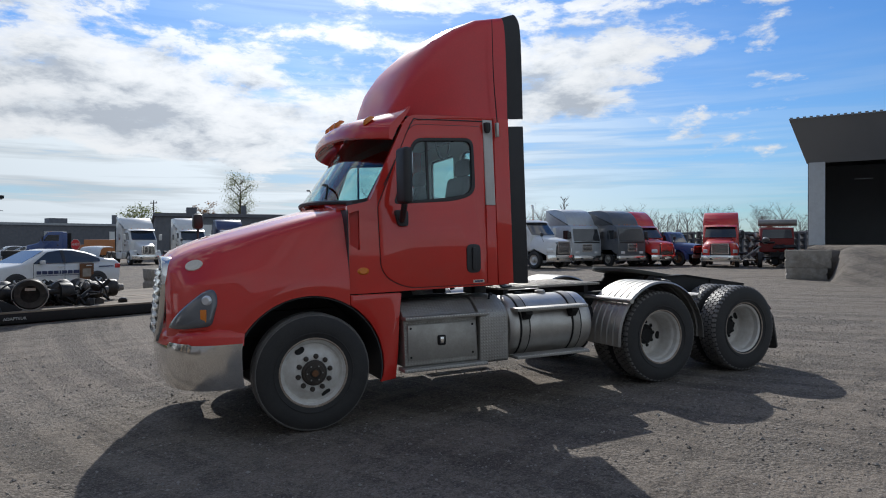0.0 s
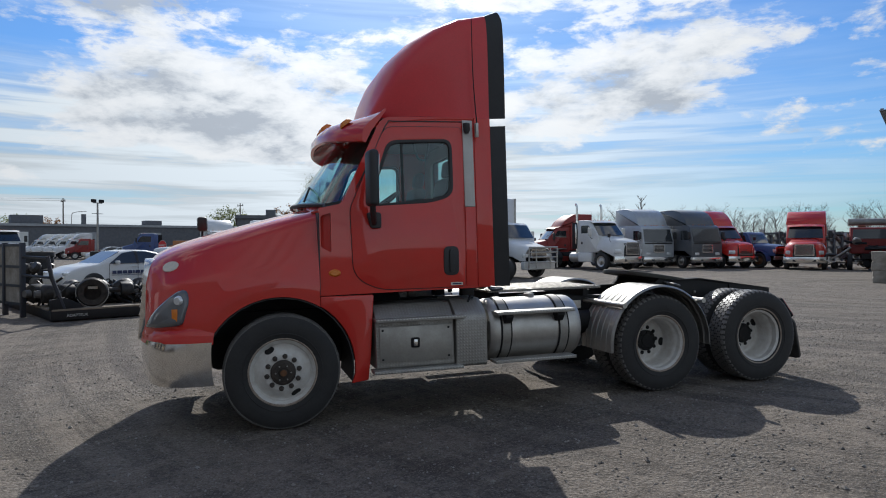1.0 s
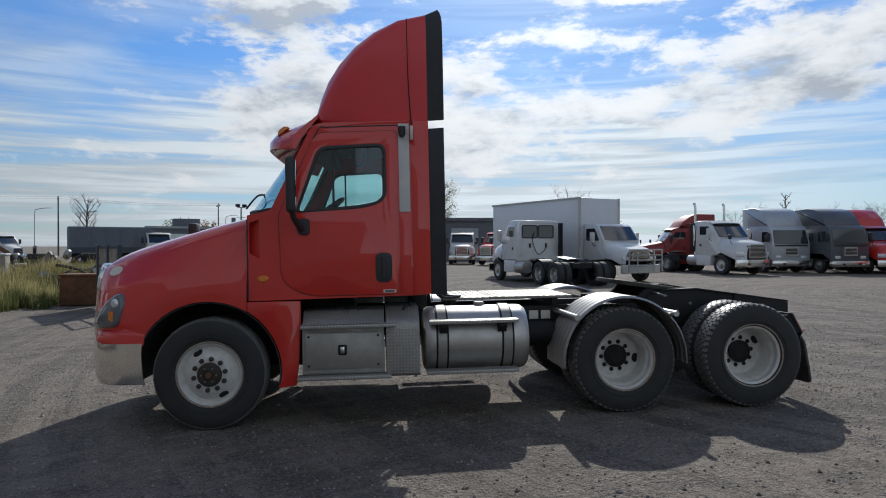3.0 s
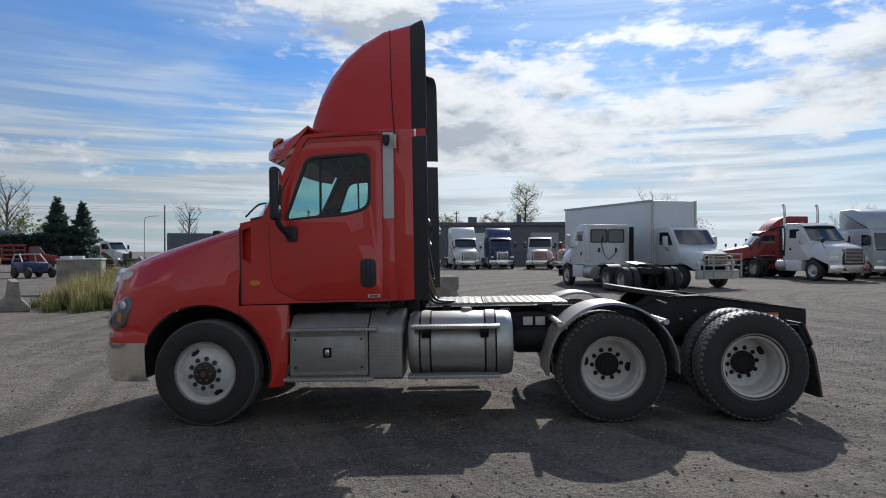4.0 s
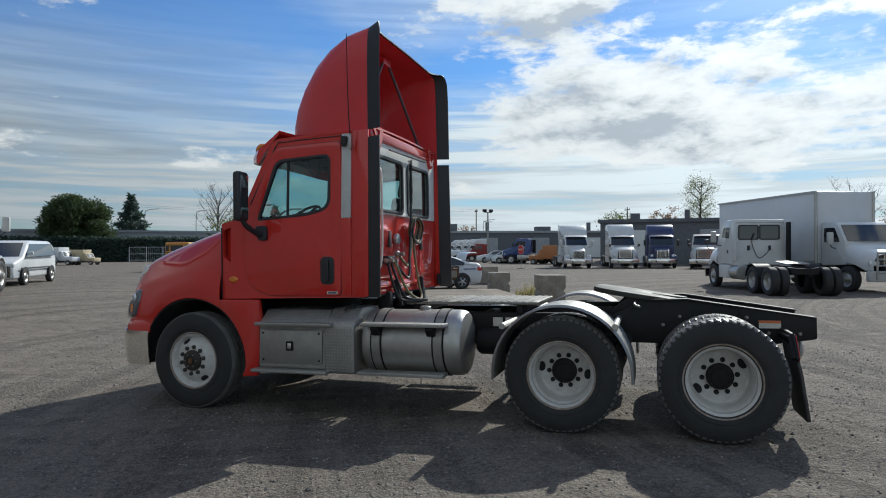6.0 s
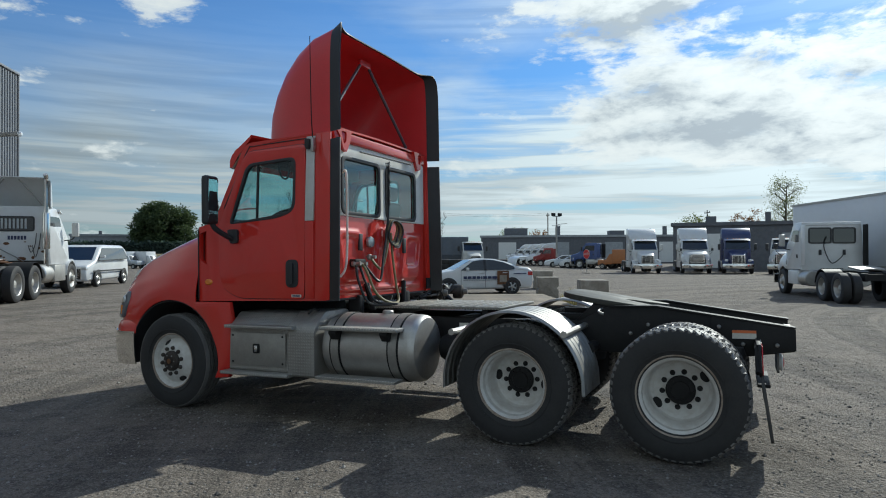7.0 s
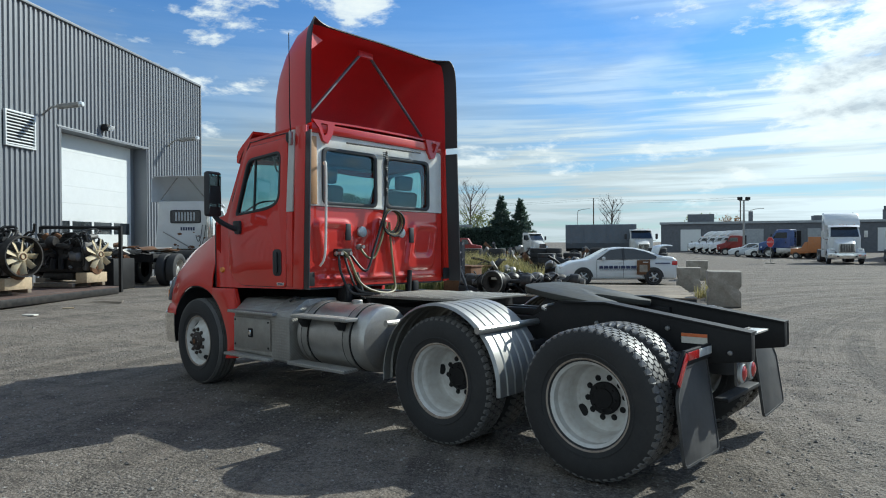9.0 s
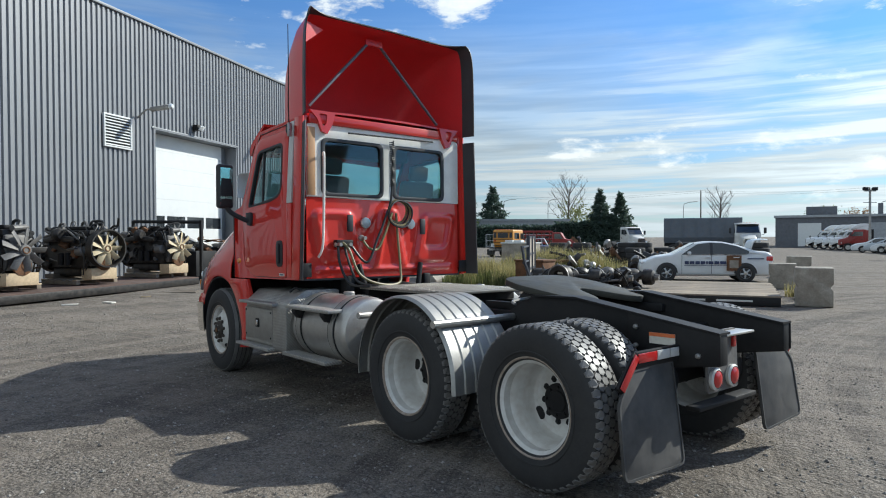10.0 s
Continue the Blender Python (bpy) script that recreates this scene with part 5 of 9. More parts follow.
# -- air lines and their coil
part("gladhand_bracket", box(2.02, 2.10, -0.72, -0.52, 1.52, 1.60, 0.01), BLACK, truck)
LINES = [
    (HOSEY, [(2.08, -0.66, 1.58), (2.14, -0.60, 1.50), (2.22, -0.52, 1.24), (2.26, -0.30, 1.13), (2.20, 0.0, 1.13), (2.14, 0.06, 1.30), (2.10, 0.06, 1.60), (2.08, 0.05, 1.90)]),
    (HOSEB, [(2.09, -0.56, 1.56), (2.20, -0.42, 1.36), (2.16, -0.26, 1.60), (2.12, -0.12, 1.85), (2.09, -0.02, 2.08), (2.08, 0.02, 2.66)]),
    (HOSEB, [(2.09, -0.70, 1.52), (2.13, -0.70, 1.34), (2.20, -0.62, 1.14), (2.4, -0.5, 1.12)]),
    (HOSEB, [(2.09, -0.62, 1.52), (2.14, -0.60, 1.36), (2.22, -0.54, 1.16), (2.42, -0.42, 1.12)]),
    (HOSEY, [(2.08, -0.40, 1.62), (2.14, -0.36, 1.52), (2.13, -0.24, 1.50), (2.13, -0.14, 1.66), (2.10, -0.02, 1.90)]),
]
for mat, pts in LINES:
    part("air_line", tube(pts, 0.014, 8), mat, truck, "looped rubber air line")
for k in range(4):
    ring = [(2.08 + 0.02 * k + 0.01 * math.sin(3 * a), 0.07 + (0.125 + 0.012 * k) * math.cos(a), 1.92 + (0.125 + 0.008 * k) * math.sin(a) - 0.01 * k) for a in [2 * math.pi * j / 20 for j in range(21)]]
    part("air_line", tube(ring, 0.012, 6, False), HOSEB if k % 2 else HOSEY, truck, "coiled air line")
coil = [(2.085 + 0.025 * math.cos(j * 1.3), -0.005 + 0.025 * math.sin(j * 1.3), 2.70 - 0.0042 * j) for j in range(120)]
part("air_line", tube(coil, 0.006, 5, False), HOSEB, truck, "coiled electric line")
for y, z in ((-0.70, 1.55), (-0.58, 1.55), (-0.40, 1.62)):
    part("coupling", lathe([(0.0, 0.0), (0.03, 0.0), (0.034, 0.03), (0.02, 0.05), (0.02, 0.10), (0.0, 0.10)], 10, "x"), STEEL, truck, at=Matrix.Translation((2.05, y, z)))

# -- mirrors
def mirror_head():
    return moved(box(-0.055, 0.035, -0.095, 0.095, -0.25, 0.25, 0.035, segments=3), Matrix.Translation((0.80, -1.40, 2.22)) @ pose(0, 0, 0, 0, 0, 6))


for near in (True, False):
    own = mirror_head()
    m = part("door_mirror", own if near else flip(own), PLASTIC, truck, "black wing mirror on a bent arm", 40)
    own = tube([(0.86, -1.12, 1.82), (0.83, -1.24, 1.87), (0.80, -1.36, 1.95), (0.80, -1.40, 2.06)], 0.028, 8)
    part("mirror_arm", own if near else flip(own), PLASTIC, m)
    own = plate(rpoly([(0.78, 1.93), (0.92, 1.93), (0.92, 1.78), (0.82, 1.78)], 0.03, 3), [], -1.16, -1.12, "xz", 0.008)
    part("mirror_foot", own if near else flip(own), PLASTIC, m)
    own = moved(box(0.030, 0.034, -0.072, 0.072, -0.13, 0.15, 0.0), Matrix.Translation((0.80, -1.40, 2.28)) @ pose(0, 0, 0, 0, 2, 6))
    part("mirror_glass", own if near else flip(own), MIRROR, m, "mirror glass")
    own = moved(box(0.030, 0.034, -0.072, 0.072, -0.05, 0.05, 0.0), Matrix.Translation((0.80, -1.40, 2.06)) @ pose(0, 0, 0, 0, 3, 6))
    part("mirror_glass", own if near else flip(own), MIRROR, m)
own = box(-0.055, 0.055, -0.10, 0.10, -0.085, 0.085, 0.03)
hm = part("bonnet_mirror", moved(own, Matrix.Translation((-0.76, 1.15, 1.925))), PLASTIC, truck, "small black bonnet mirror", 40)
part("mirror_stalk", tube([(-0.80, 0.88, 1.52), (-0.77, 1.08, 1.70), (-0.76, 1.14, 1.84)], 0.014, 6), PLASTIC, hm)

# aerial on the near extender
part("aerial", tube([(1.90, -1.15, 2.72), (1.88, -1.15, 2.95), (1.865, -1.14, 3.3), (1.86, -1.14, 3.82)], (0.007, 0.004), 6), BLACK, truck, "thin black whip aerial")
part("aerial_base", box(1.875, 1.905, -1.165, -1.125, 2.66, 2.80, 0.006), ALU, truck)

# -- inside the cab
part("cab_floor", box(0.40, 2.0, -1.05, 1.05, 1.18, 1.24), INTERIOR, truck)
part("dashboard", loft([[(0.42, y, 1.24), (0.42, y, 2.02), (0.62, y, 2.06), (0.86, y, 1.98), (0.92, y, 1.86), (0.80, y, 1.6), (0.75, y, 1.24)] for y in (-1.03, 1.03)]), INTERIOR, truck, "dark grey dashboard")
part("headliner", box(0.98, 1.98, -1.0, 1.0, 2.80, 2.84), INTERIOR, truck)
part("header_panel", box(0.90, 1.10, -0.95, 0.95, 2.64, 2.80, 0.02), INTERIOR, truck)
for s in (-1, 1):
    seat = part("seat", box(1.15, 1.62, s * 0.60 - 0.24, s * 0.60 + 0.24, 1.55, 1.70, 0.05, segments=3), INTERIOR, truck, "dark fabric cab seat")
    part("seat_back", moved(box(-0.07, 0.07, -0.23, 0.23, 0.0, 0.66, 0.05, segments=3), Matrix.Translation((1.64, s * 0.60, 1.66)) @ pose(0, 0, 0, 0, 10, 0)), INTERIOR, seat)
    part("headrest", moved(box(-0.05, 0.05, -0.13, 0.13, 0.0, 0.18, 0.04, segments=3), Matrix.Translation((1.76, s * 0.60, 2.32)) @ pose(0, 0, 0, 0, 10, 0)), INTERIOR, seat)
    part("seat_base", box(1.22, 1.55, s * 0.60 - 0.18, s * 0.60 + 0.18, 1.24, 1.55, 0.03), INTERIOR, seat)
ring = [(0.225 * math.cos(a), 0.225 * math.sin(a), 0) for a in [2 * math.pi * k / 28 for k in range(29)]]
wheel_m = Matrix.Translation((1.03, -0.60, 2.02)) @ pose(0, 0, 0, 0, -38, 0)
sw = part("steering_wheel", moved(tube(ring, 0.016, 8, False), wheel_m), PLASTIC, truck, "black steering wheel")
part("spoke", moved(box(-0.21, 0.21, -0.02, 0.02, -0.01, 0.01), wheel_m), PLASTIC, sw)
part("spoke", moved(box(-0.02, 0.02, -0.21, 0.0, -0.01, 0.01), wheel_m), PLASTIC, sw)
part("column", tube([(1.03, -0.60, 2.02), (0.85, -0.60, 1.78)], 0.04, 8, False), PLASTIC, sw)
part("grab_strap", tube([(1.30, -0.95, 2.62), (1.34, -0.95, 2.48), (1.42, -0.95, 2.46), (1.46, -0.95, 2.62)], 0.010, 6), PLASTIC, truck, "black grab strap")

# -- tail: lights, mud flaps, warning labels
for s in (-1, 1):
    bar = part("flap_hanger", tube([(5.80, s * 0.45, 0.84), (5.80, s * 0.93, 0.86), (5.80, s * 1.08, 0.70)], 0.024, 8, False), BLACK, truck, "bent black flap hanger")
    outline = rpoly([(s * 0.545, 0.80), (s * 0.96, 0.80), (s * 1.13, 0.62), (s * 1.15, 0.20), (s * 0.54, 0.18)], [0.02, 0.03, 0.04, 0.05, 0.05], 3)
    lean_back = Matrix.Translation((5.80, 0, 0.82)) @ pose(0, 0, 0, 0, -7, 0) @ Matrix.Translation((0, 0, -0.82))
    flap = part("mud_flap", moved(plate(outline, [], -0.008, 0.008, "yz", 0.003), lean_back), FLAPM, truck, "dull black rubber mud flap, scuffed grey")
    part("flap_rim", moved(plate(outline, [grow(outline, -0.016)], 0.008, 0.014, "yz"), lean_back), FLAPM, flap)
    for a, b, mat in ((0.93, 0.74, REDLENS), (0.735, 0.60, REFLECT), (0.595, 0.50, REFLECT)):
        part("flap_reflector", box(5.824, 5.832, min(s * a, s * b), max(s * a, s * b), 0.83, 0.885, 0.003), mat, bar, "red and white reflective tape")
    part("flap_reflector", moved(box(-0.004, 0.004, -0.024, 0.024, -0.115, 0.115, 0.003), Matrix.Translation((5.828, s * 1.015, 0.785)) @ pose(0, 0, 0, s * 40, 0, 0)), REDLENS, bar, "slanting red reflective tape")
    part("hanger_plate", moved(box(-0.008, 0.008, -0.030, 0.030, -0.125, 0.125, 0.003), Matrix.Translation((5.812, s * 1.015, 0.785)) @ pose(0, 0, 0, s * 40, 0, 0)), BLACK, bar)
    part("hanger_plate", box(5.79, 5.822, min(s * 0.48, s * 0.94), max(s * 0.48, s * 0.94), 0.80, 0.895, 0.006), BLACK, bar)
plate_end = part("tail_plate", plate(rpoly([(-0.41, 0.80), (-0.22, 0.98), (-0.05, 0.98), (-0.02, 0.60), (-0.41, 0.60)], 0.03, 3), [], 5.95, 5.965, "yz"), CASTG, truck, "dirty brown-grey tail lamp plate")
for y in (-0.335, -0.125):
    part("tail_lamp", moved(lathe([(0.066, 0.0), (0.07, 0.02), (0.058, 0.03)], 20, "x"), Matrix.Translation((5.965, y, 0.685))), REFLECT, plate_end, "pale lamp ring")
    part("tail_lens", moved(lathe([(0.056, 0.0), (0.052, 0.03), (0.03, 0.04), (0.0, 0.043)], 20, "x"), Matrix.Translation((5.965, y, 0.685))), REDLENS, plate_end, "round red tail lamp")
part("tail_lens", box(5.965, 5.985, -0.12, -0.08, 0.86, 0.96, 0.008), REDLENS, plate_end)
part("tail_bar", box(5.93, 6.07, -0.385, -0.02, 0.955, 0.97, 0.004), ALU, truck)
part("tow_bar", box(5.80, 5.90, -0.38, 0.38, 0.47, 0.50, 0.008), BLACK, truck)
for s in (-1,):
    label = part("warning_label", box(5.62, 5.80, s * 0.493 - 0.002, s * 0.493 + 0.002, 0.885, 0.955), PALEINK, truck, "faded white and orange warning label", at=pose(0, 0, 0))
    part("label_stripe", box(5.62, 5.80, s * 0.496 - 0.002, s * 0.496 + 0.002, 0.932, 0.955), TAGORANGE, label)
for x in (3.15, 3.28):
    part("chassis_label", box(x, x + 0.10, -0.480, -0.476, 0.86, 0.95), PALEINK, truck, "small pale chassis label")
part("air_tank", moved(lathe([(0.0, -0.3), (0.11, -0.29), (0.13, -0.25), (0.13, 0.25), (0.11, 0.29), (0.0, 0.3)], 20, "x"), Matrix.Translation((3.32, -0.60, 0.72))), BLACK, truck, "black air tank")

# ---- other vehicles: each one's own +x runs forward, from the front axle on the ground ----
SHARED = {}


def shared(key, make):
    """One mesh for alike parts."""
    if key not in SHARED:
        mesh = bpy.data.meshes.new(key)
        own = make()
        bmesh.ops.recalc_face_normals(own, faces=own.faces)
        own.to_mesh(mesh)
        own.free()
        mesh.shade_smooth()
        mesh.set_sharp_from_angle(angle=radians(35))
        SHARED[key] = mesh
    return SHARED[key]


def piece(name, key, make, mat, parent, at=None, label=""):
    mesh = shared(key + "|" + mat.name, make)
    if not mesh.materials:
        mesh.materials.append(mat)
    ob = new(name, mesh)
    ob.parent = parent
    if at is not None:
        ob.matrix_basis = at
    if label:
        ob["label"] = label
    return ob


def small_tyre(r, w):
    return lathe([(r * 0.58, -w * 0.4), (r * 0.66, -w * 0.5), (r * 0.9, -w * 0.5), (r * 0.985, -w * 0.40), (r, -w * 0.2), (r, w * 0.2), (r * 0.985, w * 0.40), (r * 0.9, w * 0.5), (r * 0.66, w * 0.5), (r * 0.58, w * 0.4)], 28)


def small_rim(r, w, deep):
    return lathe([(r * 0.60, w * 0.35), (r * 0.58, w * 0.30), (r * 0.60, -w * 0.44), (r * 0.57, -w * 0.40), (r * 0.50, -w * (0.36 if not deep else -0.1)), (r * 0.40, -w * (0.30 if not deep else -0.15)), (r * 0.30, -w * (0.42 if not deep else -0.05)), (r * 0.22, -w * (0.42 if not deep else -0.05)), (r * 0.21, -w * (0.70 if not deep else 0.2)), (r * 0.10, -w * (0.76 if not deep else 0.25)), (0.0, -w * (0.78 if not deep else 0.26))], 24)


def road_wheel(parent, x, y, r=0.51, w=0.28, deep=False, rim=None):
    turn = Matrix.Identity(4) if y < 0 else pose(0, 0, 0, 0, 0, 180)
    tyre = piece("wheel", f"tyre{r}{w}", lambda: small_tyre(r, w), RUBBER, parent, Matrix.Translation((x, y, r)) @ turn, "black road tyre")
    piece("rim", f"rim{r}{w}{deep}", lambda: small_rim(r, w, deep), rim or ALU, tyre, None, "")
    return tyre


def outline_body(name, outline, half, mat, parent, bevel=0.05, label="", taper=0.0, z_from=1.9):
    """A body cut from a side outline, with softened edges and sides that lean in."""
    own = plate(outline, [], -half, half, "xz", bevel)
    if taper:
        for v in own.verts:
            if v.co.z > z_from:
                v.co.y *= 1 - taper * (v.co.z - z_from)
    return part(name, own, mat, parent, label, 30)


def side_glass(parent, outline, half, name="side_window"):
    for s in (-1, 1):
        part(name, plate(outline, [], s * half, s * (half + 0.012), "xz"), DARKGLASS, parent, "dark side window", 0)


def front_glass(parent, x0, z0, x1, z1, half0, half1, name="windscreen", bow=0.12):
    rings = []
    for k in range(5):
        t = k / 4
        row = []
        for j in range(9):
            u = -1 + j / 4
            h = half0 + (half1 - half0) * t
            row.append((x0 + (x1 - x0) * t + bow * 0.35 * (1 - u * u) + 0.022, h * u, z0 + (z1 - z0) * t))
        rings.append(row)
    return part(name, thick(loft(rings, closed=False), 0.012), DARKGLASS, parent, "dark raked windscreen", 60)


def grille_of(parent, x, half, z0, z1, bars=6, mat=None, lean_back=0.08, upright=False):
    g = part("grille", plate(rpoly([(-half, z0), (half, z0), (half * 0.96, z1), (-half * 0.96, z1)], 0.06, 3), [rpoly([(-half + 0.05, z0 + 0.05), (half - 0.05, z0 + 0.05), (half * 0.96 - 0.05, z1 - 0.05), (-half * 0.96 + 0.05, z1 - 0.05)], 0.05, 3)], x, x + 0.05, "yz"), mat or CHROME, parent, "bright grille surround")
    part("grille_mesh", box(x - 0.04, x + 0.012, -half + 0.04, half - 0.04, z0 + 0.03, z1 - 0.03), PLASTIC, g)
    for k in range(bars):
        if upright:
            y = -half + 0.1 + (2 * half - 0.2) * k / (bars - 1)
            part("grille_bar", box(x + 0.012, x + 0.035, y - 0.012, y + 0.012, z0 + 0.04, z1 - 0.04), mat or CHROME, g)
        else:
            z = z0 + 0.09 + (z1 - z0 - 0.18) * k / (bars - 1)
            part("grille_bar", box(x + 0.012, x + 0.04, -half + 0.04, half - 0.04, z - 0.012, z + 0.012), mat or CHROME, g)
    return g


def truck_mirror(parent, x, y, z, mat=None):
    m = part("mirror", box(x - 0.07, x + 0.07, y - 0.11, y + 0.11, z - 0.24, z + 0.24, 0.04), mat or PLASTIC, parent, "wing mirror")
    part("mirror_arm", tube([(x, y, z - 0.2), (x - 0.05, y * 0.92, z - 0.34), (x - 0.1, y * 0.76, z - 0.38)], 0.018, 6), PLASTIC, m)
    return m


def tractor(at, paint, label, style="aero", sleeper=1.7, roof=3.9, wheelbase=5.6, rim=None, bumper=None, stack=False, fairing=False, tail=True, group="", flap=True):
    """A road tractor. style: aero (sloping bonnet), long (square bonnet), flat (cab over the engine)."""
    t = thing("semi_truck", label, "truck", at, group)
    bumper = bumper or CHROME
    front = 1.28 if style != "flat" else 1.15
    cowl = 0.02 if style == "long" else (-0.30 if style == "aero" else 1.05)
    back = (-1.95 if style != "flat" else -0.75) - (sleeper if sleeper else 0.0)
    cab_back = -1.95 if style != "flat" else -0.75
    tail_x = -wheelbase - 0.95
    # frame and running gear
    for y in (-0.42, 0.42):
        part("frame_rail", box(tail_x, front - 0.2, y - 0.045, y + 0.045, 0.74, 1.0, 0.01), BLACK, t, "black chassis rail")
    part("underbody", box(cab_back, front - 0.25, -0.45, 0.45, 0.48, 1.15, 0.06), BLACK, t)
    for s in (-1, 1):
        road_wheel(t, 0.0, s * 1.03, rim=rim)
        for x in (-wheelbase + 0.66, -wheelbase - 0.66):
            road_wheel(t, x, s * 1.06, deep=True, rim=rim)
            piece("wheel", "tyre0.510.28", lambda: small_tyre(0.51, 0.28), RUBBER, t, Matrix.Translation((x, s * 0.73, 0.51)))
        part("fuel_tank", moved(lathe([(0.0, -0.55), (0.27, -0.55), (0.30, -0.52), (0.30, 0.52), (0.27, 0.55), (0.0, 0.55)], 20, "x"), Matrix.Translation((back + 0.4 - (0.5 if not sleeper else 0.0), s * 0.86, 0.72))), ALU, t, "aluminium fuel tank")
        part("step_box", box(cab_back + 0.15, -0.72 if style != "flat" else -0.62, s * 1.0 - 0.17, s * 1.0 + 0.17, 0.46, 1.0, 0.03), ALU if style != "aero" else paint, t)
        if flap:
            part("mud_flap", box(tail_x - 0.01, tail_x + 0.01, s * 0.88 - 0.29, s * 0.88 + 0.29, 0.18, 0.85), RUBBER, t, "black mud flap")
    part("fifth_wheel", moved(plate(rpoly([(-0.45, -0.4), (0.4, -0.47), (0.48, 0.0), (0.4, 0.47), (-0.45, 0.4), (-0.2, 0.0)], 0.08, 3), [], 0.0, 0.05, "xy", 0.01), Matrix.Translation((-wheelbase, 0, 1.12)) @ pose(0, 0, 0, 0, -6, 0)), STEEL, t, "greasy fifth wheel")
    part("crossmember", box(tail_x, tail_x + 0.1, -0.4, 0.4, 0.76, 0.98), BLACK, t)
    # cab
    if style == "flat":
        shell = [(cowl + 0.10, 0.75), (cowl + 0.10, 1.75), (cowl - 0.18, 2.72), (cowl - 0.40, 2.86), (back, 2.86), (back, 0.98), (-0.55, 0.98), (-0.40, 1.12), (0.40, 1.12), (0.58, 0.75)]
        outline_body("cab", rpoly(shell, 0.05, 3), 1.2, paint, t, 0.05, "", 0.03, 1.6)
        front_glass(t, cowl + 0.10, 1.78, cowl - 0.15, 2.60, 1.08, 1.02, bow=0.10)
        side_glass(t, rpoly([(cowl - 0.20, 1.78), (cowl - 0.38, 2.50), (cowl - 1.05, 2.50), (cowl - 1.05, 1.78)], 0.06, 3), 1.165)
        grille_of(t, cowl + 0.10, 0.42, 1.05, 1.58, 5)
        part("bumper", box(cowl - 0.10, cowl + 0.22, -1.2, 1.2, 0.40, 0.78, 0.08), bumper, t, "deep front bumper")
        for s in (-1, 1):
            part("headlight", box(cowl + 0.07, cowl + 0.13, s * 0.80 - 0.17, s * 0.80 + 0.17, 0.88, 1.06, 0.03), WHITELENS, t, "clear headlight")
            part("bumper_lamp", box(cowl + 0.20, cowl + 0.23, s * 0.5 - 0.1, s * 0.5 + 0.1, 0.52, 0.62, 0.01), PLASTIC, t)
        part("wiper_panel", box(cowl + 0.08, cowl + 0.125, -1.05, 1.05, 1.62, 1.72, 0.015), PLASTIC, t)
    else:
        top_front = -0.92 if style == "aero" else -0.62
        roof_z = 2.86
        shell = [(cowl, 1.0), (cowl, 1.96), (top_front, 2.72), (top_front - 0.2, roof_z), (cab_back, roof_z), (cab_back, 1.0)]
        outline_body("cab", rpoly(shell, [0.02, 0.05, 0.08, 0.1, 0.04, 0.02], 3), 1.10 if style == "aero" else 1.0 + (0.08 if fairing else 0.0), paint, t, 0.05, "", 0.10 if fairing else 0.045, 1.4 if fairing else 1.7)
        half = 1.05 if style == "aero" else 0.96
        front_glass(t, cowl - 0.02, 1.99, top_front + 0.03, 2.70, half * 0.94, half * 0.86, bow=0.20 if style == "aero" else 0.06)
        side_glass(t, rpoly([(cowl - 0.36, 1.98), (top_front - 0.10, 2.56), (cab_back + 0.30, 2.56), (cab_back + 0.30, 1.98)], 0.07, 3), half + 0.005)
        for s in (-1, 1):
            part("door_handle", box(cab_back + 0.34, cab_back + 0.46, s * (half + 0.055) - 0.01, s * (half + 0.055) + 0.01, 1.48, 1.62, 0.008), PLASTIC, t, "black door handle")
        # bonnet
        if style == "aero":
            rows = []
            for x, w, zl, zs, zc in ((1.24, 0.64, 0.80, 1.34, 1.60), (1.14, 0.82, 0.76, 1.38, 1.67), (0.85, 1.02, 0.80, 1.42, 1.75), (0.45, 1.12, 0.98, 1.46, 1.82), (0.0, 1.15, 1.16, 1.50, 1.90), (-0.32, 1.12, 1.05, 1.53, 1.98)):
                half_row = [(x, -w, zl), (x, -w, (zl + zs) / 2), (x, -w * 0.93, zs), (x, -w * 0.74, zc - 0.10), (x, -w * 0.45, zc - 0.02), (x, 0, zc)]
                rows.append([tuple(p) for p in smooth_line(half_row, 2)] + [tuple((p.x, -p.y, p.z)) for p in smooth_line(half_row, 2)[-2::-1]])
            part("hood", thick(loft(rows, closed=False), 0.02), paint, t, "sloping bonnet with wide wings", 45)
            part("nose_backing", box(1.10, 1.22, -0.6, 0.6, 0.8, 1.52), PLASTIC, t)
            grille_of(t, 1.23, 0.54, 0.88, 1.58, 9)
            for s in (-1, 1):
                part("headlight", moved(box(-0.20, 0.20, -0.035, 0.035, -0.11, 0.13, 0.03), Matrix.Translation((1.04, s * 0.90, 1.06)) @ pose(0, 0, 0, 0, 0, s * -38)), WHITELENS, t, "clear swept headlight")
                stalk = part("bonnet_mirror", box(0.62, 0.72, s * 1.20 - 0.09, s * 1.20 + 0.09, 1.86, 2.08, 0.03), PLASTIC, t, "small bonnet mirror")
                part("mirror_stalk", tube([(0.62, s * 0.98, 1.58), (0.66, s * 1.16, 1.72), (0.67, s * 1.19, 1.88)], 0.014, 5), PLASTIC, stalk)
        else:
            rows = []
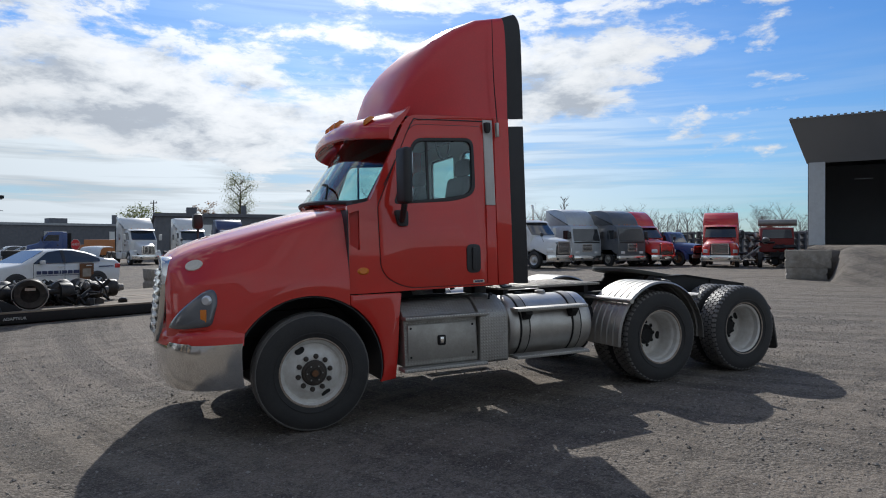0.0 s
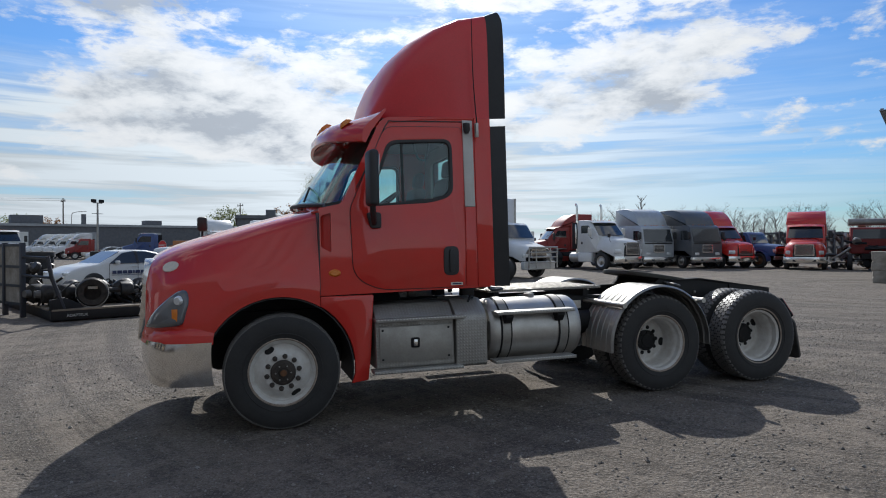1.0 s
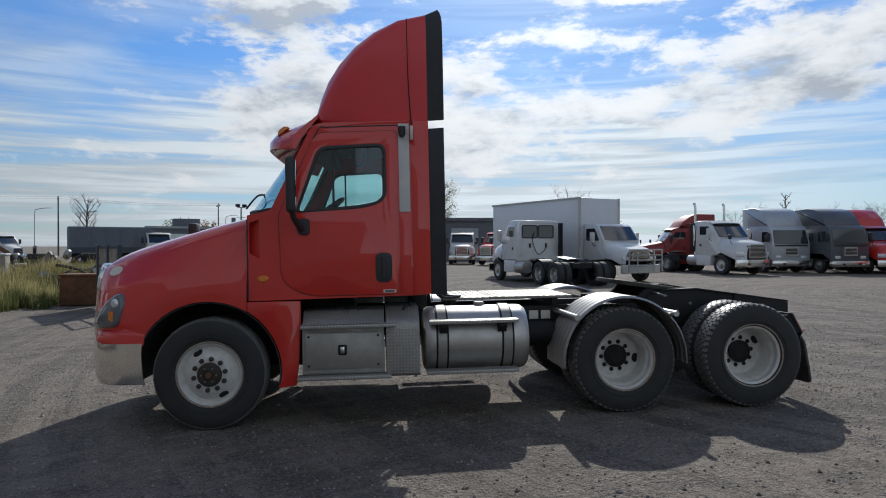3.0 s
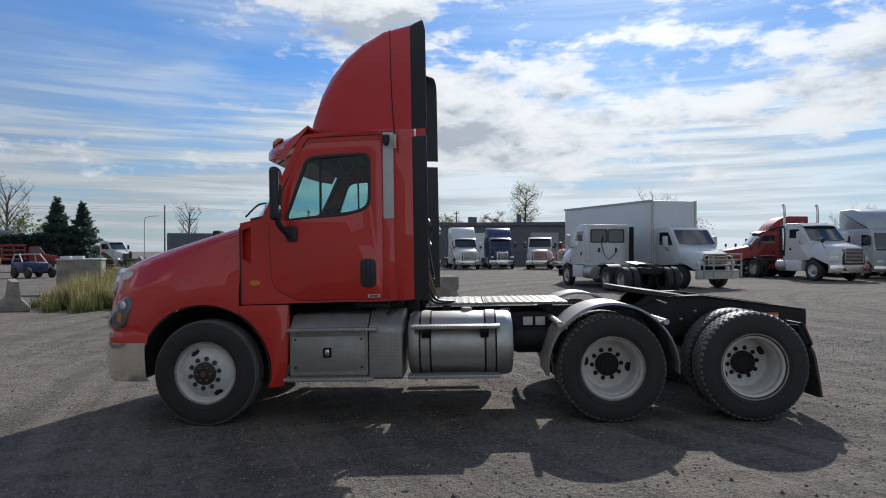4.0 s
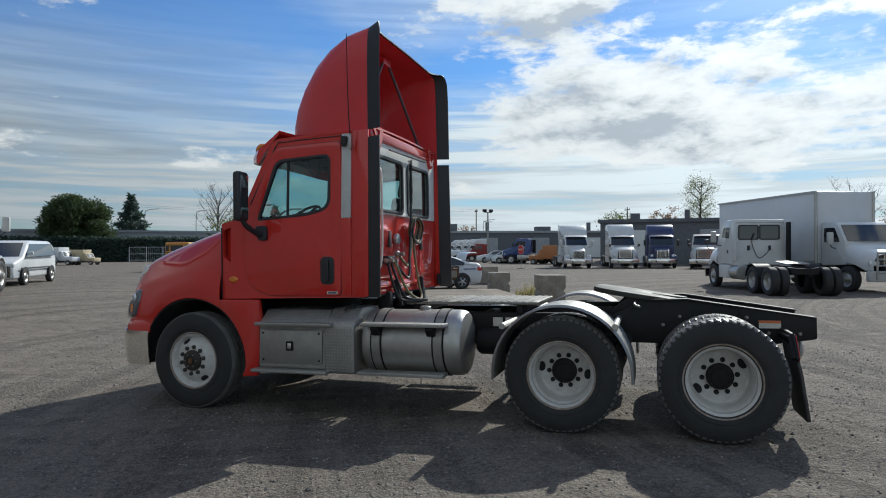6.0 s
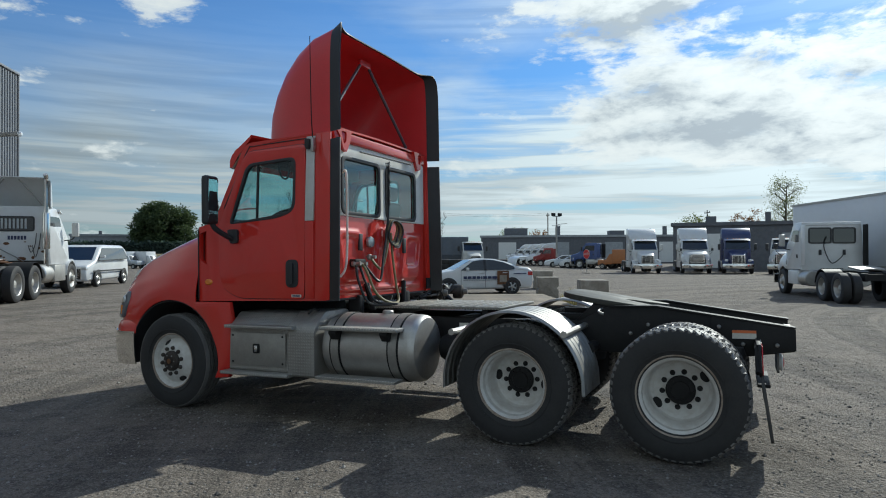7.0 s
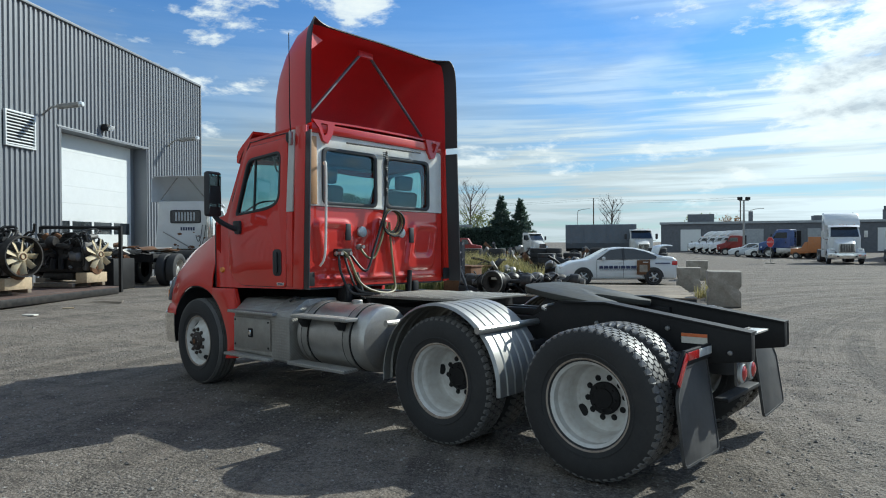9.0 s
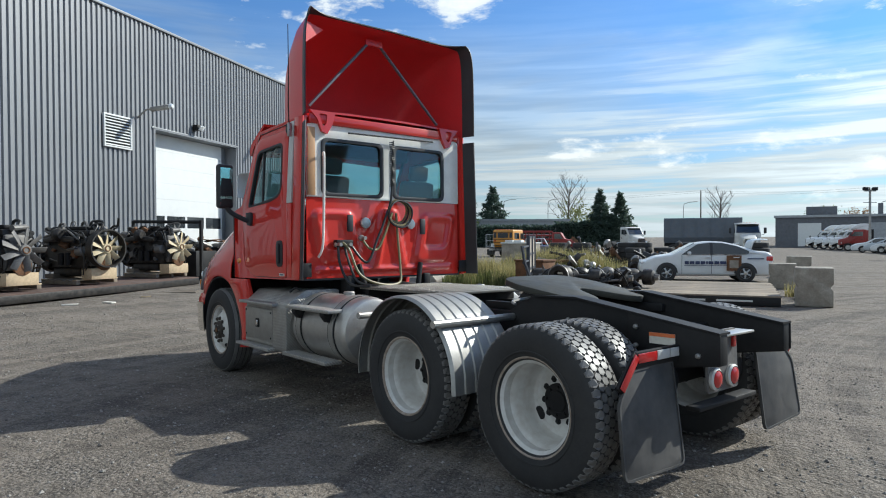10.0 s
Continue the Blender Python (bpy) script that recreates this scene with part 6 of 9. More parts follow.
            for x, w, zl, zc in ((1.18, 0.52, 0.78, 1.50), (1.0, 0.56, 0.78, 1.58), (0.4, 0.64, 0.95, 1.74), (0.04, 0.72, 1.0, 1.90)):
                half_row = [(x, -w, zl), (x, -w, zc - 0.22), (x, -w * 0.88, zc - 0.06), (x, -w * 0.5, zc - 0.01), (x, 0, zc)]
                rows.append([tuple(p) for p in smooth_line(half_row, 2)] + [tuple((p.x, -p.y, p.z)) for p in smooth_line(half_row, 2)[-2::-1]])
            part("hood", thick(loft(rows, closed=False), 0.02), paint, t, "long square bonnet", 45)
            grille_of(t, 1.18, 0.50, 0.82, 1.50, 9, upright=True)
            for s in (-1, 1):
                fr = []
                for k in range(9):
                    a = math.radians(-8 + 176 * k / 8)
                    fr.append([(0.60 * math.cos(a), s * y, 0.51 + 0.62 * math.sin(a)) for y in (0.66, 0.9, 1.12, 1.16)])
                part("wing", thick(loft(fr, closed=False), 0.02), paint, t, "rounded front wing", 45)
                part("headlight", box(0.74, 0.84, s * 0.86 - 0.13, s * 0.86 + 0.13, 0.98, 1.17, 0.04), WHITELENS, t, "headlight pod")
        rows = []
        for k in range(13):
            u = -1 + k / 6
            x = front + 0.03 - 0.25 * abs(u) ** 3
            rows.append([(x, 1.16 * u, 0.42), (x + 0.03, 1.16 * u, 0.60), (x, 1.16 * u, 0.80), (x - 0.08, 1.16 * u, 0.80), (x - 0.08, 1.16 * u, 0.42)])
        part("bumper", loft(rows), bumper, t, "wide front bumper")
        for s in (-1, 1):
            part("bumper_lamp", box(front + 0.0, front + 0.035, s * 0.5 - 0.13, s * 0.5 + 0.13, 0.52, 0.64, 0.01), PLASTIC, t)
        part("sun_visor", loft([[(top_front + 0.30 - 0.12 * u * u, 1.0 * u, 2.74 - 0.05 * u * u), (top_front + 0.02 - 0.12 * u * u, 1.0 * u, 2.86 - 0.03 * u * u), (top_front - 0.02 - 0.12 * u * u, 1.0 * u, 2.80 - 0.03 * u * u)] for u in [-1 + k / 5 for k in range(11)]]), paint, t, "visor over the windscreen")
    # sleeper or day-cab back
    if sleeper:
        rz = roof
        lead = cab_back + (0.72 if style != "flat" else 1.30)
        shell = [(lead, 2.84), (lead - 0.25, 2.84 + (rz - 2.84) * 0.45), (lead - 0.75, 2.84 + (rz - 2.84) * 0.86), (cab_back - 0.35, rz), (back, rz - 0.03), (back, 1.0), (cab_back + 0.01, 1.0), (cab_back + 0.01, 2.84)]
        outline_body("sleeper", rpoly(shell, [0.05, 0.2, 0.3, 0.2, 0.08, 0.02, 0.02, 0.02], 4), 1.17, paint, t, 0.09, "tall sleeper box with rounded roof", 0.03, 2.0)
        for s in (-1, 1):
            part("sleeper_window", plate(rpoly([(cab_back - 0.35, 2.0), (cab_back - 0.80, 2.0), (cab_back - 0.80, 2.45), (cab_back - 0.35, 2.45)], 0.05, 3), [], s * 1.155, s * 1.172, "xz"), DARKGLASS, t, "small dark sleeper window", 0)
            part("extender", box(back - 0.28, back, s * 1.15 - 0.012, s * 1.15 + 0.012, 1.05, 2.9, 0.01), BLACK if s else paint, t)
            part("skirt_panel", box(back + 0.02, cab_back, s * 1.14 - 0.02, s * 1.14 + 0.02, 0.46, 1.0, 0.02), paint, t)
    else:
        if fairing:
            pane = part("back_window", plate(rpoly([(-0.60, 2.10), (0.45, 2.10), (0.45, 2.50), (-0.60, 2.50)], 0.06, 3), [], cab_back - 0.012, cab_back, "yz"), DARKGLASS, t, "dark rear window with pale blind slats", 0)
            for k in range(7):
                part("blind_slat", box(cab_back - 0.016, cab_back - 0.012, -0.42 + 0.11 * k, -0.36 + 0.11 * k, 2.15, 2.46), SILVER, pane)
            part("window_seal", plate(rpoly([(-0.64, 2.06), (0.49, 2.06), (0.49, 2.54), (-0.64, 2.54)], 0.08, 3), [rpoly([(-0.60, 2.10), (0.45, 2.10), (0.45, 2.50), (-0.60, 2.50)], 0.06, 3)], cab_back - 0.02, cab_back, "yz"), PLASTIC, t, "black window seal", 0)
            part("fairing_brace", tube([(cab_back + 0.02, -0.85, 2.9), (cab_back - 0.05, -0.2, 3.7)], 0.02, 6, False), STEEL, t)
            part("fairing_brace", tube([(cab_back + 0.02, 0.85, 2.9), (cab_back - 0.05, 0.2, 3.7)], 0.02, 6, False), STEEL, t)
            for k in range(6):
                part("number_bar", box(cab_back - 0.006, cab_back, -0.40 + 0.09 * k, -0.335 + 0.09 * k, 1.80, 1.92), INK, t)
            rr_ = random.Random(14)
            for k in range(9):
                sheet = box(-0.35, 0.35, -0.22, 0.22, 0.0, 0.02, 0.004)
                part("rusty_sheet", moved(sheet, Matrix.Translation((cab_back - 1.5 - 0.28 * k, rr_.uniform(-0.35, 0.35), 1.06 + 0.018 * k)) @ pose(0, 0, 0, rr_.uniform(-9, 9), rr_.uniform(-9, 9), rr_.uniform(0, 180))), RUST, t, "rusty sheet lying on the frame")
            for y0, sag in ((-0.82, 0.35), (-0.70, 0.2)):
                part("air_line", tube([(cab_back - 0.04, y0, 2.0), (cab_back - 0.10, y0 + 0.03, 1.6), (cab_back - 0.14, y0 + 0.12, 1.6 - sag), (cab_back - 0.08, y0 + 0.22, 1.62)], 0.012, 6), HOSEB, t, "hanging air line")
            part("cab_brace", tube([(cab_back - 0.02, 0.75, 1.75), (cab_back - 0.05, -0.35, 1.12)], 0.016, 6, False), STEEL, t)
            for k in range(16):
                r = rr_.uniform(0.02, 0.07)
                spot = lathe([(0.0, -0.004), (r, -0.003), (r, 0.003), (0.0, 0.004)], 9, "x")
                part("rust_spot", moved(spot, Matrix.Translation((cab_back - 0.004, rr_.uniform(-0.95, 0.9), 1.1 + 0.65 * rr_.random() ** 2)) @ Matrix.Diagonal((1, rr_.uniform(0.7, 2.2), rr_.uniform(0.6, 1.3), 1))), RUST, t)
            part("stain", box(cab_back - 0.004, cab_back + 0.01, -0.95, 0.9, 1.02, 1.14), OILY, t, "oily dirt along the cab's foot")
        else:
            part("back_window", plate(rpoly([(-0.78, 2.08), (-0.06, 2.08), (-0.06, 2.60), (-0.78, 2.60)], 0.06, 3), [], cab_back - 0.012, cab_back, "yz"), DARKGLASS, t, "dark rear cab window", 0)
            part("back_window", plate(rpoly([(0.06, 2.08), (0.78, 2.08), (0.78, 2.60), (0.06, 2.60)], 0.06, 3), [], cab_back - 0.012, cab_back, "yz"), DARKGLASS, t, "dark rear cab window", 0)
            for y0, y1 in ((-0.78, -0.06), (0.06, 0.78)):
                ring = rpoly([(y0 - 0.05, 2.03), (y1 + 0.05, 2.03), (y1 + 0.05, 2.65), (y0 - 0.05, 2.65)], 0.09, 3)
                part("window_seal", plate(ring, [rpoly([(y0, 2.08), (y1, 2.08), (y1, 2.60), (y0, 2.60)], 0.06, 3)], cab_back - 0.025, cab_back, "yz"), PLASTIC, t, "black window seal", 0)
                part("air_coupling", box(cab_back - 0.05, cab_back, (y0 + y1) / 2 - 0.05, (y0 + y1) / 2 + 0.05, 1.60, 1.80, 0.015), PLASTIC, t, "black socket on the cab's back")
            part("roof_seam", box(cab_back - 0.03, cab_back + 0.02, -1.0, 1.0, 2.74, 2.77, 0.008), paint, t)
        for s in (-1, 1):
            if paint is not DIRTYW and not fairing:
                part("extender", box(cab_back - 0.42, cab_back, s * 1.08 - 0.012, s * 1.08 + 0.012, 1.2, 2.75, 0.01), BLACK if s < 0 else paint, t, "narrow side extender")
            part("quarter_fender", thick(loft([[(-wheelbase + 0.66 + 0.60 * math.cos(a), s * y, 0.51 + 0.60 * math.sin(a)) for y in (0.62, 1.2)] for a in [math.radians(10 + 160 * k / 10) for k in range(11)]], closed=False), 0.01), BLACK, t, "", 50)
        if not fairing:
            part("air_line", tube([(cab_back - 0.05, -0.4, 1.7), (cab_back - 0.3, -0.2, 1.5), (cab_back - 0.2, 0.1, 1.3), (cab_back - 0.06, 0.3, 1.9), (cab_back - 0.06, 0.2, 2.3)], 0.018, 6), HOSEB, t, "looped air line")
        part("deck_plate", box(cab_back - 1.3, cab_back - 0.1, -0.5, 0.5, 1.02, 1.05), CHEQUER, t)
        if fairing:
            rows = []
            for k in range(9):
                f = k / 8
                x = cab_back + 1.0 - 1.12 * f
                z = 2.90 + (roof - 2.90) * math.sin(f * math.pi / 2)
                w = 0.85 + 0.28 * f
                rows.append([(x, -w, 2.84), (x, -w, z - 0.15), (x, -w + 0.12, z - 0.02), (x, 0, z), (x, w - 0.12, z - 0.02), (x, w, z - 0.15), (x, w, 2.84)])
            part("roof_fairing", thick(loft(rows, closed=False), 0.02), paint, t, "hollow roof fairing", 50)
    if stack:
        for s in ((-1,) if stack == 1 else (-1, 1)):
            part("exhaust_stack", tube([(back - 0.12, s * 1.0, 0.9), (back - 0.12, s * 1.0, 2.6), (back - 0.12, s * 1.0, 3.65), (back - 0.22, s * 1.0, 3.85)], 0.065, 10), CHROME, t, "upright exhaust pipe")
            part("exhaust_shield", lathe([(0.10, 1.5), (0.11, 1.55), (0.11, 2.6), (0.10, 2.65)], 14, "z"), CHROME, t, at=Matrix.Translation((back - 0.12, s * 1.0, 0)))
    mx = cowl - 0.35 if style != "flat" else cowl - 0.05
    for s in (-1, 1):
        truck_mirror(t, mx, s * 1.36, 2.18, PLASTIC if paint is not WHITE else DIRTYW)
    for y in (-0.7, -0.22, 0.0, 0.22, 0.7):
        rx = (-1.15 if style == "aero" else -0.85) if style != "flat" else cowl - 0.42
        part("marker_lamp", lathe([(0.045, 0.0), (0.04, 0.03), (0.0, 0.04)], 10, "z"), AMBER, t, at=Matrix.Translation((rx, y, 2.86)))
    for y in (-0.35, 0.35):
        bx, bz = (cowl - 0.05, 2.05) if style != "flat" else (cowl + 0.12, 1.82)
        part("wiper", tube([(bx + 0.03, y, bz), (bx - 0.12, y + 0.32, bz + 0.22)], 0.012, 5, False), BLACK, t)
    return t


def put_at(x, y, heading):
    return pose(x, y, ground_z(x, y), 0, 0, heading)


ROW = "row of parked trucks"
tractor(put_at(22.2, 28.1, -76) @ Matrix.Scale(1.10, 4), WHITE, "white day cab tractor with chrome grille, parked in a row", sleeper=0, wheelbase=4.9, stack=2, group=ROW)
tractor(put_at(26.2, 30.3, -91), SILVER, "pale silver cab-over sleeper tractor, parked in a row", "flat", sleeper=1.6, roof=4.05, group=ROW, wheelbase=4.6)
tractor(put_at(28.9, 28.9, -90), GREYP, "dark grey cab-over sleeper tractor with chrome grille", "flat", sleeper=1.6, roof=3.95, group=ROW, wheelbase=4.6)
tractor(put_at(31.5, 28.4, -92), RED, "red sleeper tractor with chrome grille, parked in a row", sleeper=1.6, roof=3.95, group=ROW)
tractor(put_at(33.6, 24.5, -139), RED, "bright red high-roof tractor facing the yard", sleeper=1.5, roof=3.75, group=ROW)
tractor(put_at(20.0, 34.4, 172), DARKRED, "dusty red sleeper tractor behind a white one", sleeper=1.6, roof=3.75, group=ROW, wheelbase=5.8)
tractor(put_at(13.9, 38.5, -76), RED, "faded red tractor with low roof", sleeper=0, group=ROW, wheelbase=4.8)
tractor(put_at(8.38, 24.0, 104.2), WHITE, "dusty white day cab tractor seen from behind", sleeper=0, wheelbase=4.85)
FAR = "trucks across the yard"
tractor(put_at(-1.5, 49.6, -74), WHITE, "white long-nose sleeper tractor facing the yard", "long", roof=3.8, group=FAR, stack=2)
tractor(put_at(2.35, 50.6, -80), WHITE, "white high-roof sleeper tractor facing the yard", roof=3.85, group=FAR)
tractor(put_at(5.5, 51.4, -86), NAVY, "navy blue long-nose sleeper tractor with chrome front", "long", roof=3.8, group=FAR)
tractor(put_at(8.9, 50.2, -98), DIRTYW, "small white day cab tractor facing the yard", sleeper=0, wheelbase=4.6, group=FAR)
tractor(put_at(11.2, 47.5, -128), RED, "red day cab tractor half hidden behind others", sleeper=0, wheelbase=4.6, group=FAR)
tractor(put_at(-16.3, 7.75, 129.5), WHITE, "scruffy white day cab tractor with hollow roof fairing beside the shed", "long", sleeper=0, wheelbase=4.25, roof=3.78, fairing=True, stack=1)
SHORT = [(-26.2, 88.4, -156, WHITE, "aero"), (-24.2, 85.8, -158, WHITE, "aero"), (-22.3, 83.2, -160, WHITE, "aero"), (-20.6, 80.6, -160, WHITE, "aero"), (-18.6, 77.4, -166, DARKRED, "long")]
for x, y, h, paint, style in SHORT:
    tractor(put_at(x, y, h) @ Matrix.Scale(0.84, 4), paint, "distant red tractor in the far lot" if paint is DARKRED else "distant white sleeper tractor in the far lot", style, roof=3.7 if paint is WHITE else 2.95, group="far lot trucks", sleeper=1.7 if paint is WHITE else 0)
tractor(put_at(-10.6, 66.6, 176), BLUE, "blue day cab truck in the far lot", "long", sleeper=0, wheelbase=4.2, group="far lot trucks")


# box truck
def box_truck(at):
    t = thing("box_truck", "white box truck with chrome bull bar, parked on gravel", "truck", at)
    for y in (-0.42, 0.42):
        part("frame_rail", box(-8.6, 1.0, y - 0.05, y + 0.05, 0.74, 1.0), BLACK, t)
    for s in (-1, 1):
        road_wheel(t, 0, s * 1.03, 0.48)
        road_wheel(t, -5.9, s * 1.05, 0.48, deep=True)
        part("mud_flap", box(-6.7, -6.68, s * 0.85 - 0.28, s * 0.85 + 0.28, 0.2, 0.9), RUBBER, t)
        truck_mirror(t, -0.55, s * 1.38, 2.0, DIRTYW)
        part("headlight", box(0.86, 0.98, s * 0.82 - 0.2, s * 0.82 + 0.2, 0.98, 1.16, 0.04), WHITELENS, t)
        part("box_rail", box(-8.75, -1.52, s * 1.27 - 0.02, s * 1.27 + 0.02, 1.02, 1.12), ALU, t)
        part("roof_rail", box(-8.75, -1.52, s * 1.27 - 0.02, s * 1.27 + 0.02, 3.82, 3.90), ALU, t)
        part("corner_post", lathe([(0.06, 1.05), (0.06, 3.88)], 12, "z"), ALU, t, at=Matrix.Translation((-1.55, s * 1.23, 0)))
    part("box_body", box(-8.7, -1.55, -1.25, 1.25, 1.02, 3.88, 0.04), BOXW, t, "plain white cargo box")
    shell = [(-0.12, 1.0), (-0.12, 1.86), (-0.55, 2.52), (-0.75, 2.64), (-1.45, 2.64), (-1.45, 0.95)]
    outline_body("cab", rpoly(shell, 0.06, 3), 1.1, WHITE, t, 0.06, "", 0.04, 1.6)
    front_glass(t, -0.14, 1.90, -0.56, 2.52, 1.0, 0.94, bow=0.12)
    side_glass(t, rpoly([(-0.42, 1.86), (-0.72, 2.42), (-1.28, 2.42), (-1.28, 1.86)], 0.06, 3), 1.07)
    rows = []
    for x, w, zl, zc in ((1.02, 0.9, 0.82, 1.42), (0.8, 1.04, 0.82, 1.52), (0.4, 1.12, 1.02, 1.62), (0.0, 1.13, 1.08, 1.74), (-0.14, 1.1, 1.0, 1.86)):
        hr = [(x, -w, zl), (x, -w, zc - 0.35), (x, -w * 0.85, zc - 0.08), (x, -w * 0.45, zc), (x, 0, zc)]
        rows.append([tuple(p) for p in smooth_line(hr, 2)] + [(p.x, -p.y, p.z) for p in smooth_line(hr, 2)[-2::-1]])
    part("hood", thick(loft(rows, closed=False), 0.02), WHITE, t, "", 45)
    grille_of(t, 1.0, 0.55, 0.95, 1.38, 5)
    part("bumper", box(0.9, 1.12, -1.12, 1.12, 0.42, 0.80, 0.05), DIRTYW, t)
    bar = part("bull_bar", tube([(1.30, -1.0, 0.5), (1.32, -1.0, 1.45), (1.32, 1.0, 1.45), (1.30, 1.0, 0.5)], 0.04, 8, False), ALU, t, "tubular bull bar")
    for z in (0.75, 1.0, 1.22):
        part("bar_tube", tube([(1.31, -1.0, z), (1.31, 1.0, z)], 0.032, 8, False), ALU, bar)
    for y in (-0.5, 0.5):
        part("bar_tube", tube([(1.31, y, 0.5), (1.31, y, 1.45)], 0.032, 8, False), ALU, bar)


box_truck(put_at(12.86, 21.75, -66) @ Matrix.Scale(1.03, 4))


# old blue farm truck
def old_truck(at):
    t = thing("old_truck", "old blue flatbed truck with round bonnet", "truck", at)
    for y in (-0.4, 0.4):
        part("frame_rail", box(-4.6, 0.8, y - 0.05, y + 0.05, 0.6, 0.8), BLACK, t)
    for s in (-1, 1):
        road_wheel(t, 0, s * 0.9, 0.45, rim=RUST)
        road_wheel(t, -3.4, s * 0.95, 0.45, deep=True, rim=RUST)
        part("headlight", lathe([(0.11, 0.0), (0.10, 0.03), (0.0, 0.05)], 16, "x"), WHITELENS, t, at=Matrix.Translation((0.82, s * 0.78, 1.05)))
        fr = [[(0.55 * math.cos(a), s * y, 0.46 + 0.58 * math.sin(a)) for y in (0.6, 0.9, 1.05)] for a in [math.radians(-5 + 180 * k / 8) for k in range(9)]]
        part("wing", thick(loft(fr, closed=False), 0.02), BLUE, t, "", 50)
    outline_body("cab", rpoly([(-0.55, 0.8), (-0.55, 1.5), (-0.85, 2.1), (-1.0, 2.2), (-1.95, 2.2), (-2.0, 0.8)], 0.1, 3), 0.92, BLUE, t, 0.08, "", 0.05, 1.5)
    front_glass(t, -0.58, 1.52, -0.86, 2.06, 0.82, 0.76, bow=0.1)
    side_glass(t, rpoly([(-0.85, 1.5), (-1.05, 2.0), (-1.75, 2.0), (-1.75, 1.5)], 0.06, 3), 0.895)
    rows = [[tuple(p) for p in smooth_line([(x, -w, 0.75), (x, -w, zc - 0.2), (x, -w * 0.7, zc - 0.04), (x, 0, zc), (x, w * 0.7, zc - 0.04), (x, w, zc - 0.2), (x, w, 0.75)], 2)] for x, w, zc in ((0.86, 0.66, 1.36), (0.6, 0.7, 1.42), (-0.56, 0.8, 1.52))]
    part("hood", thick(loft(rows, closed=False), 0.02), BLUE, t, "", 45)
    grille_of(t, 0.86, 0.7, 0.85, 1.28, 5)
    part("bumper", box(0.95, 1.05, -1.0, 1.0, 0.5, 0.72, 0.03), STEEL, t)
    part("flat_bed", box(-5.0, -2.1, -1.1, 1.1, 0.9, 1.02, 0.01), WOOD, t)


old_truck(put_at(34.1, 27.9, -78) @ Matrix.Scale(1.1, 4))


# cars
def car(at, paint, label, outline, glass_side, half, wheels, r=0.33, name="car", category="car", screens=(), hoodlamps=True, tall=False):
    t = thing(name, label, category, at)
    body = plate(rpoly(outline, 0.10, 4), [], -half, half, "xz", 0.10)
    belt = max(p[1] for p in glass_side) - 0.42
    for v in body.verts:
        if v.co.z > belt:
            v.co.y *= 1 - (0.30 if not tall else 0.14) * (v.co.z - belt) / 0.5
        v.co.y *= 1 - 0.10 * max(0.0, (abs(v.co.x - (outline[0][0] + outline[-1][0]) / 2) - 1.4)) ** 1.5
    b = part("body", body, paint, t, "", 50)
    for s in (-1, 1):
        own = plate(glass_side, [], s * (half - 0.004), s * (half + 0.006), "xz")
        for v in own.verts:
            if v.co.z > belt:
                v.co.y *= 1 - (0.30 if not tall else 0.14) * (v.co.z - belt) / 0.5
        part("side_window", own, DARKGLASS, t, "dark side glass", 0)
        for x in wheels:
            w = road_wheel(t, x, s * (half - 0.08), r, 0.2)
            own = bmesh.new()
            ring = []
            n = 22
            lo = [own.verts.new((x + (r + 0.05) * math.cos(math.pi * k / n), s * (half + 0.004), r + (r + 0.05) * math.sin(math.pi * k / n))) for k in range(n + 1)]
            hi = [own.verts.new((x + (r - 0.02) * math.cos(math.pi * k / n), s * (half + 0.004), r + (r - 0.02) * math.sin(math.pi * k / n))) for k in range(n + 1)]
            for k in range(n):
                own.faces.new((lo[k], lo[k + 1], hi[k + 1], hi[k]))
            part("wheel_arch", thick(own, 0.01), PLASTIC, t, "dark wheel arch", 0)
        mx = max(p[0] for p in glass_side) - 0.25
        part("door_mirror", box(mx - 0.06, mx + 0.06, s * (half + 0.09) - 0.09, s * (half + 0.09) + 0.09, belt - 0.02, belt + 0.10, 0.03), paint, t, "door mirror")
    for pts in screens:
        x0, z0, x1, z1, h0, h1 = pts
        rows = [[(x0 + (x1 - x0) * k / 3, h * u, z0 + (z1 - z0) * k / 3 + 0.014) for u in (-1, -0.5, 0, 0.5, 1) for h in (h0 + (h1 - h0) * k / 3,)] for k in range(4)]
        part("screen", thick(loft(rows, closed=False), 0.01), DARKGLASS, t, "dark glass", 60)
    return t


SEDAN = [(0.90, 0.20), (0.98, 0.48), (0.92, 0.70), (0.40, 0.92), (-0.20, 1.01), (-0.98, 1.42), (-1.45, 1.49), (-1.95, 1.475), (-2.45, 1.36), (-3.02, 1.15), (-3.45, 1.11), (-3.60, 1.00), (-3.65, 0.60), (-3.55, 0.24)]
SEDAN_GLASS = rpoly([(-0.50, 1.00), (-1.06, 1.38), (-1.48, 1.435), (-1.95, 1.42), (-2.42, 1.31), (-2.82, 1.13), (-2.78, 1.03)], 0.04, 3)
sedan = car(put_at(-5.60, 18.15, 216), WHITE, "white saloon car with dark livery bars on its doors", SEDAN, SEDAN_GLASS, 0.89, (0.0, -2.69), 0.33, "car", "car", [(-0.22, 1.01, -0.98, 1.42, 0.76, 0.62), (-3.00, 1.16, -2.42, 1.37, 0.66, 0.60)])
lid_line = smooth_line([(-2.93, 0, 1.16), (-2.99, 0, 1.36), (-3.06, 0, 1.52), (-3.22, 0, 1.58), (-3.52, 0, 1.57)], 3)
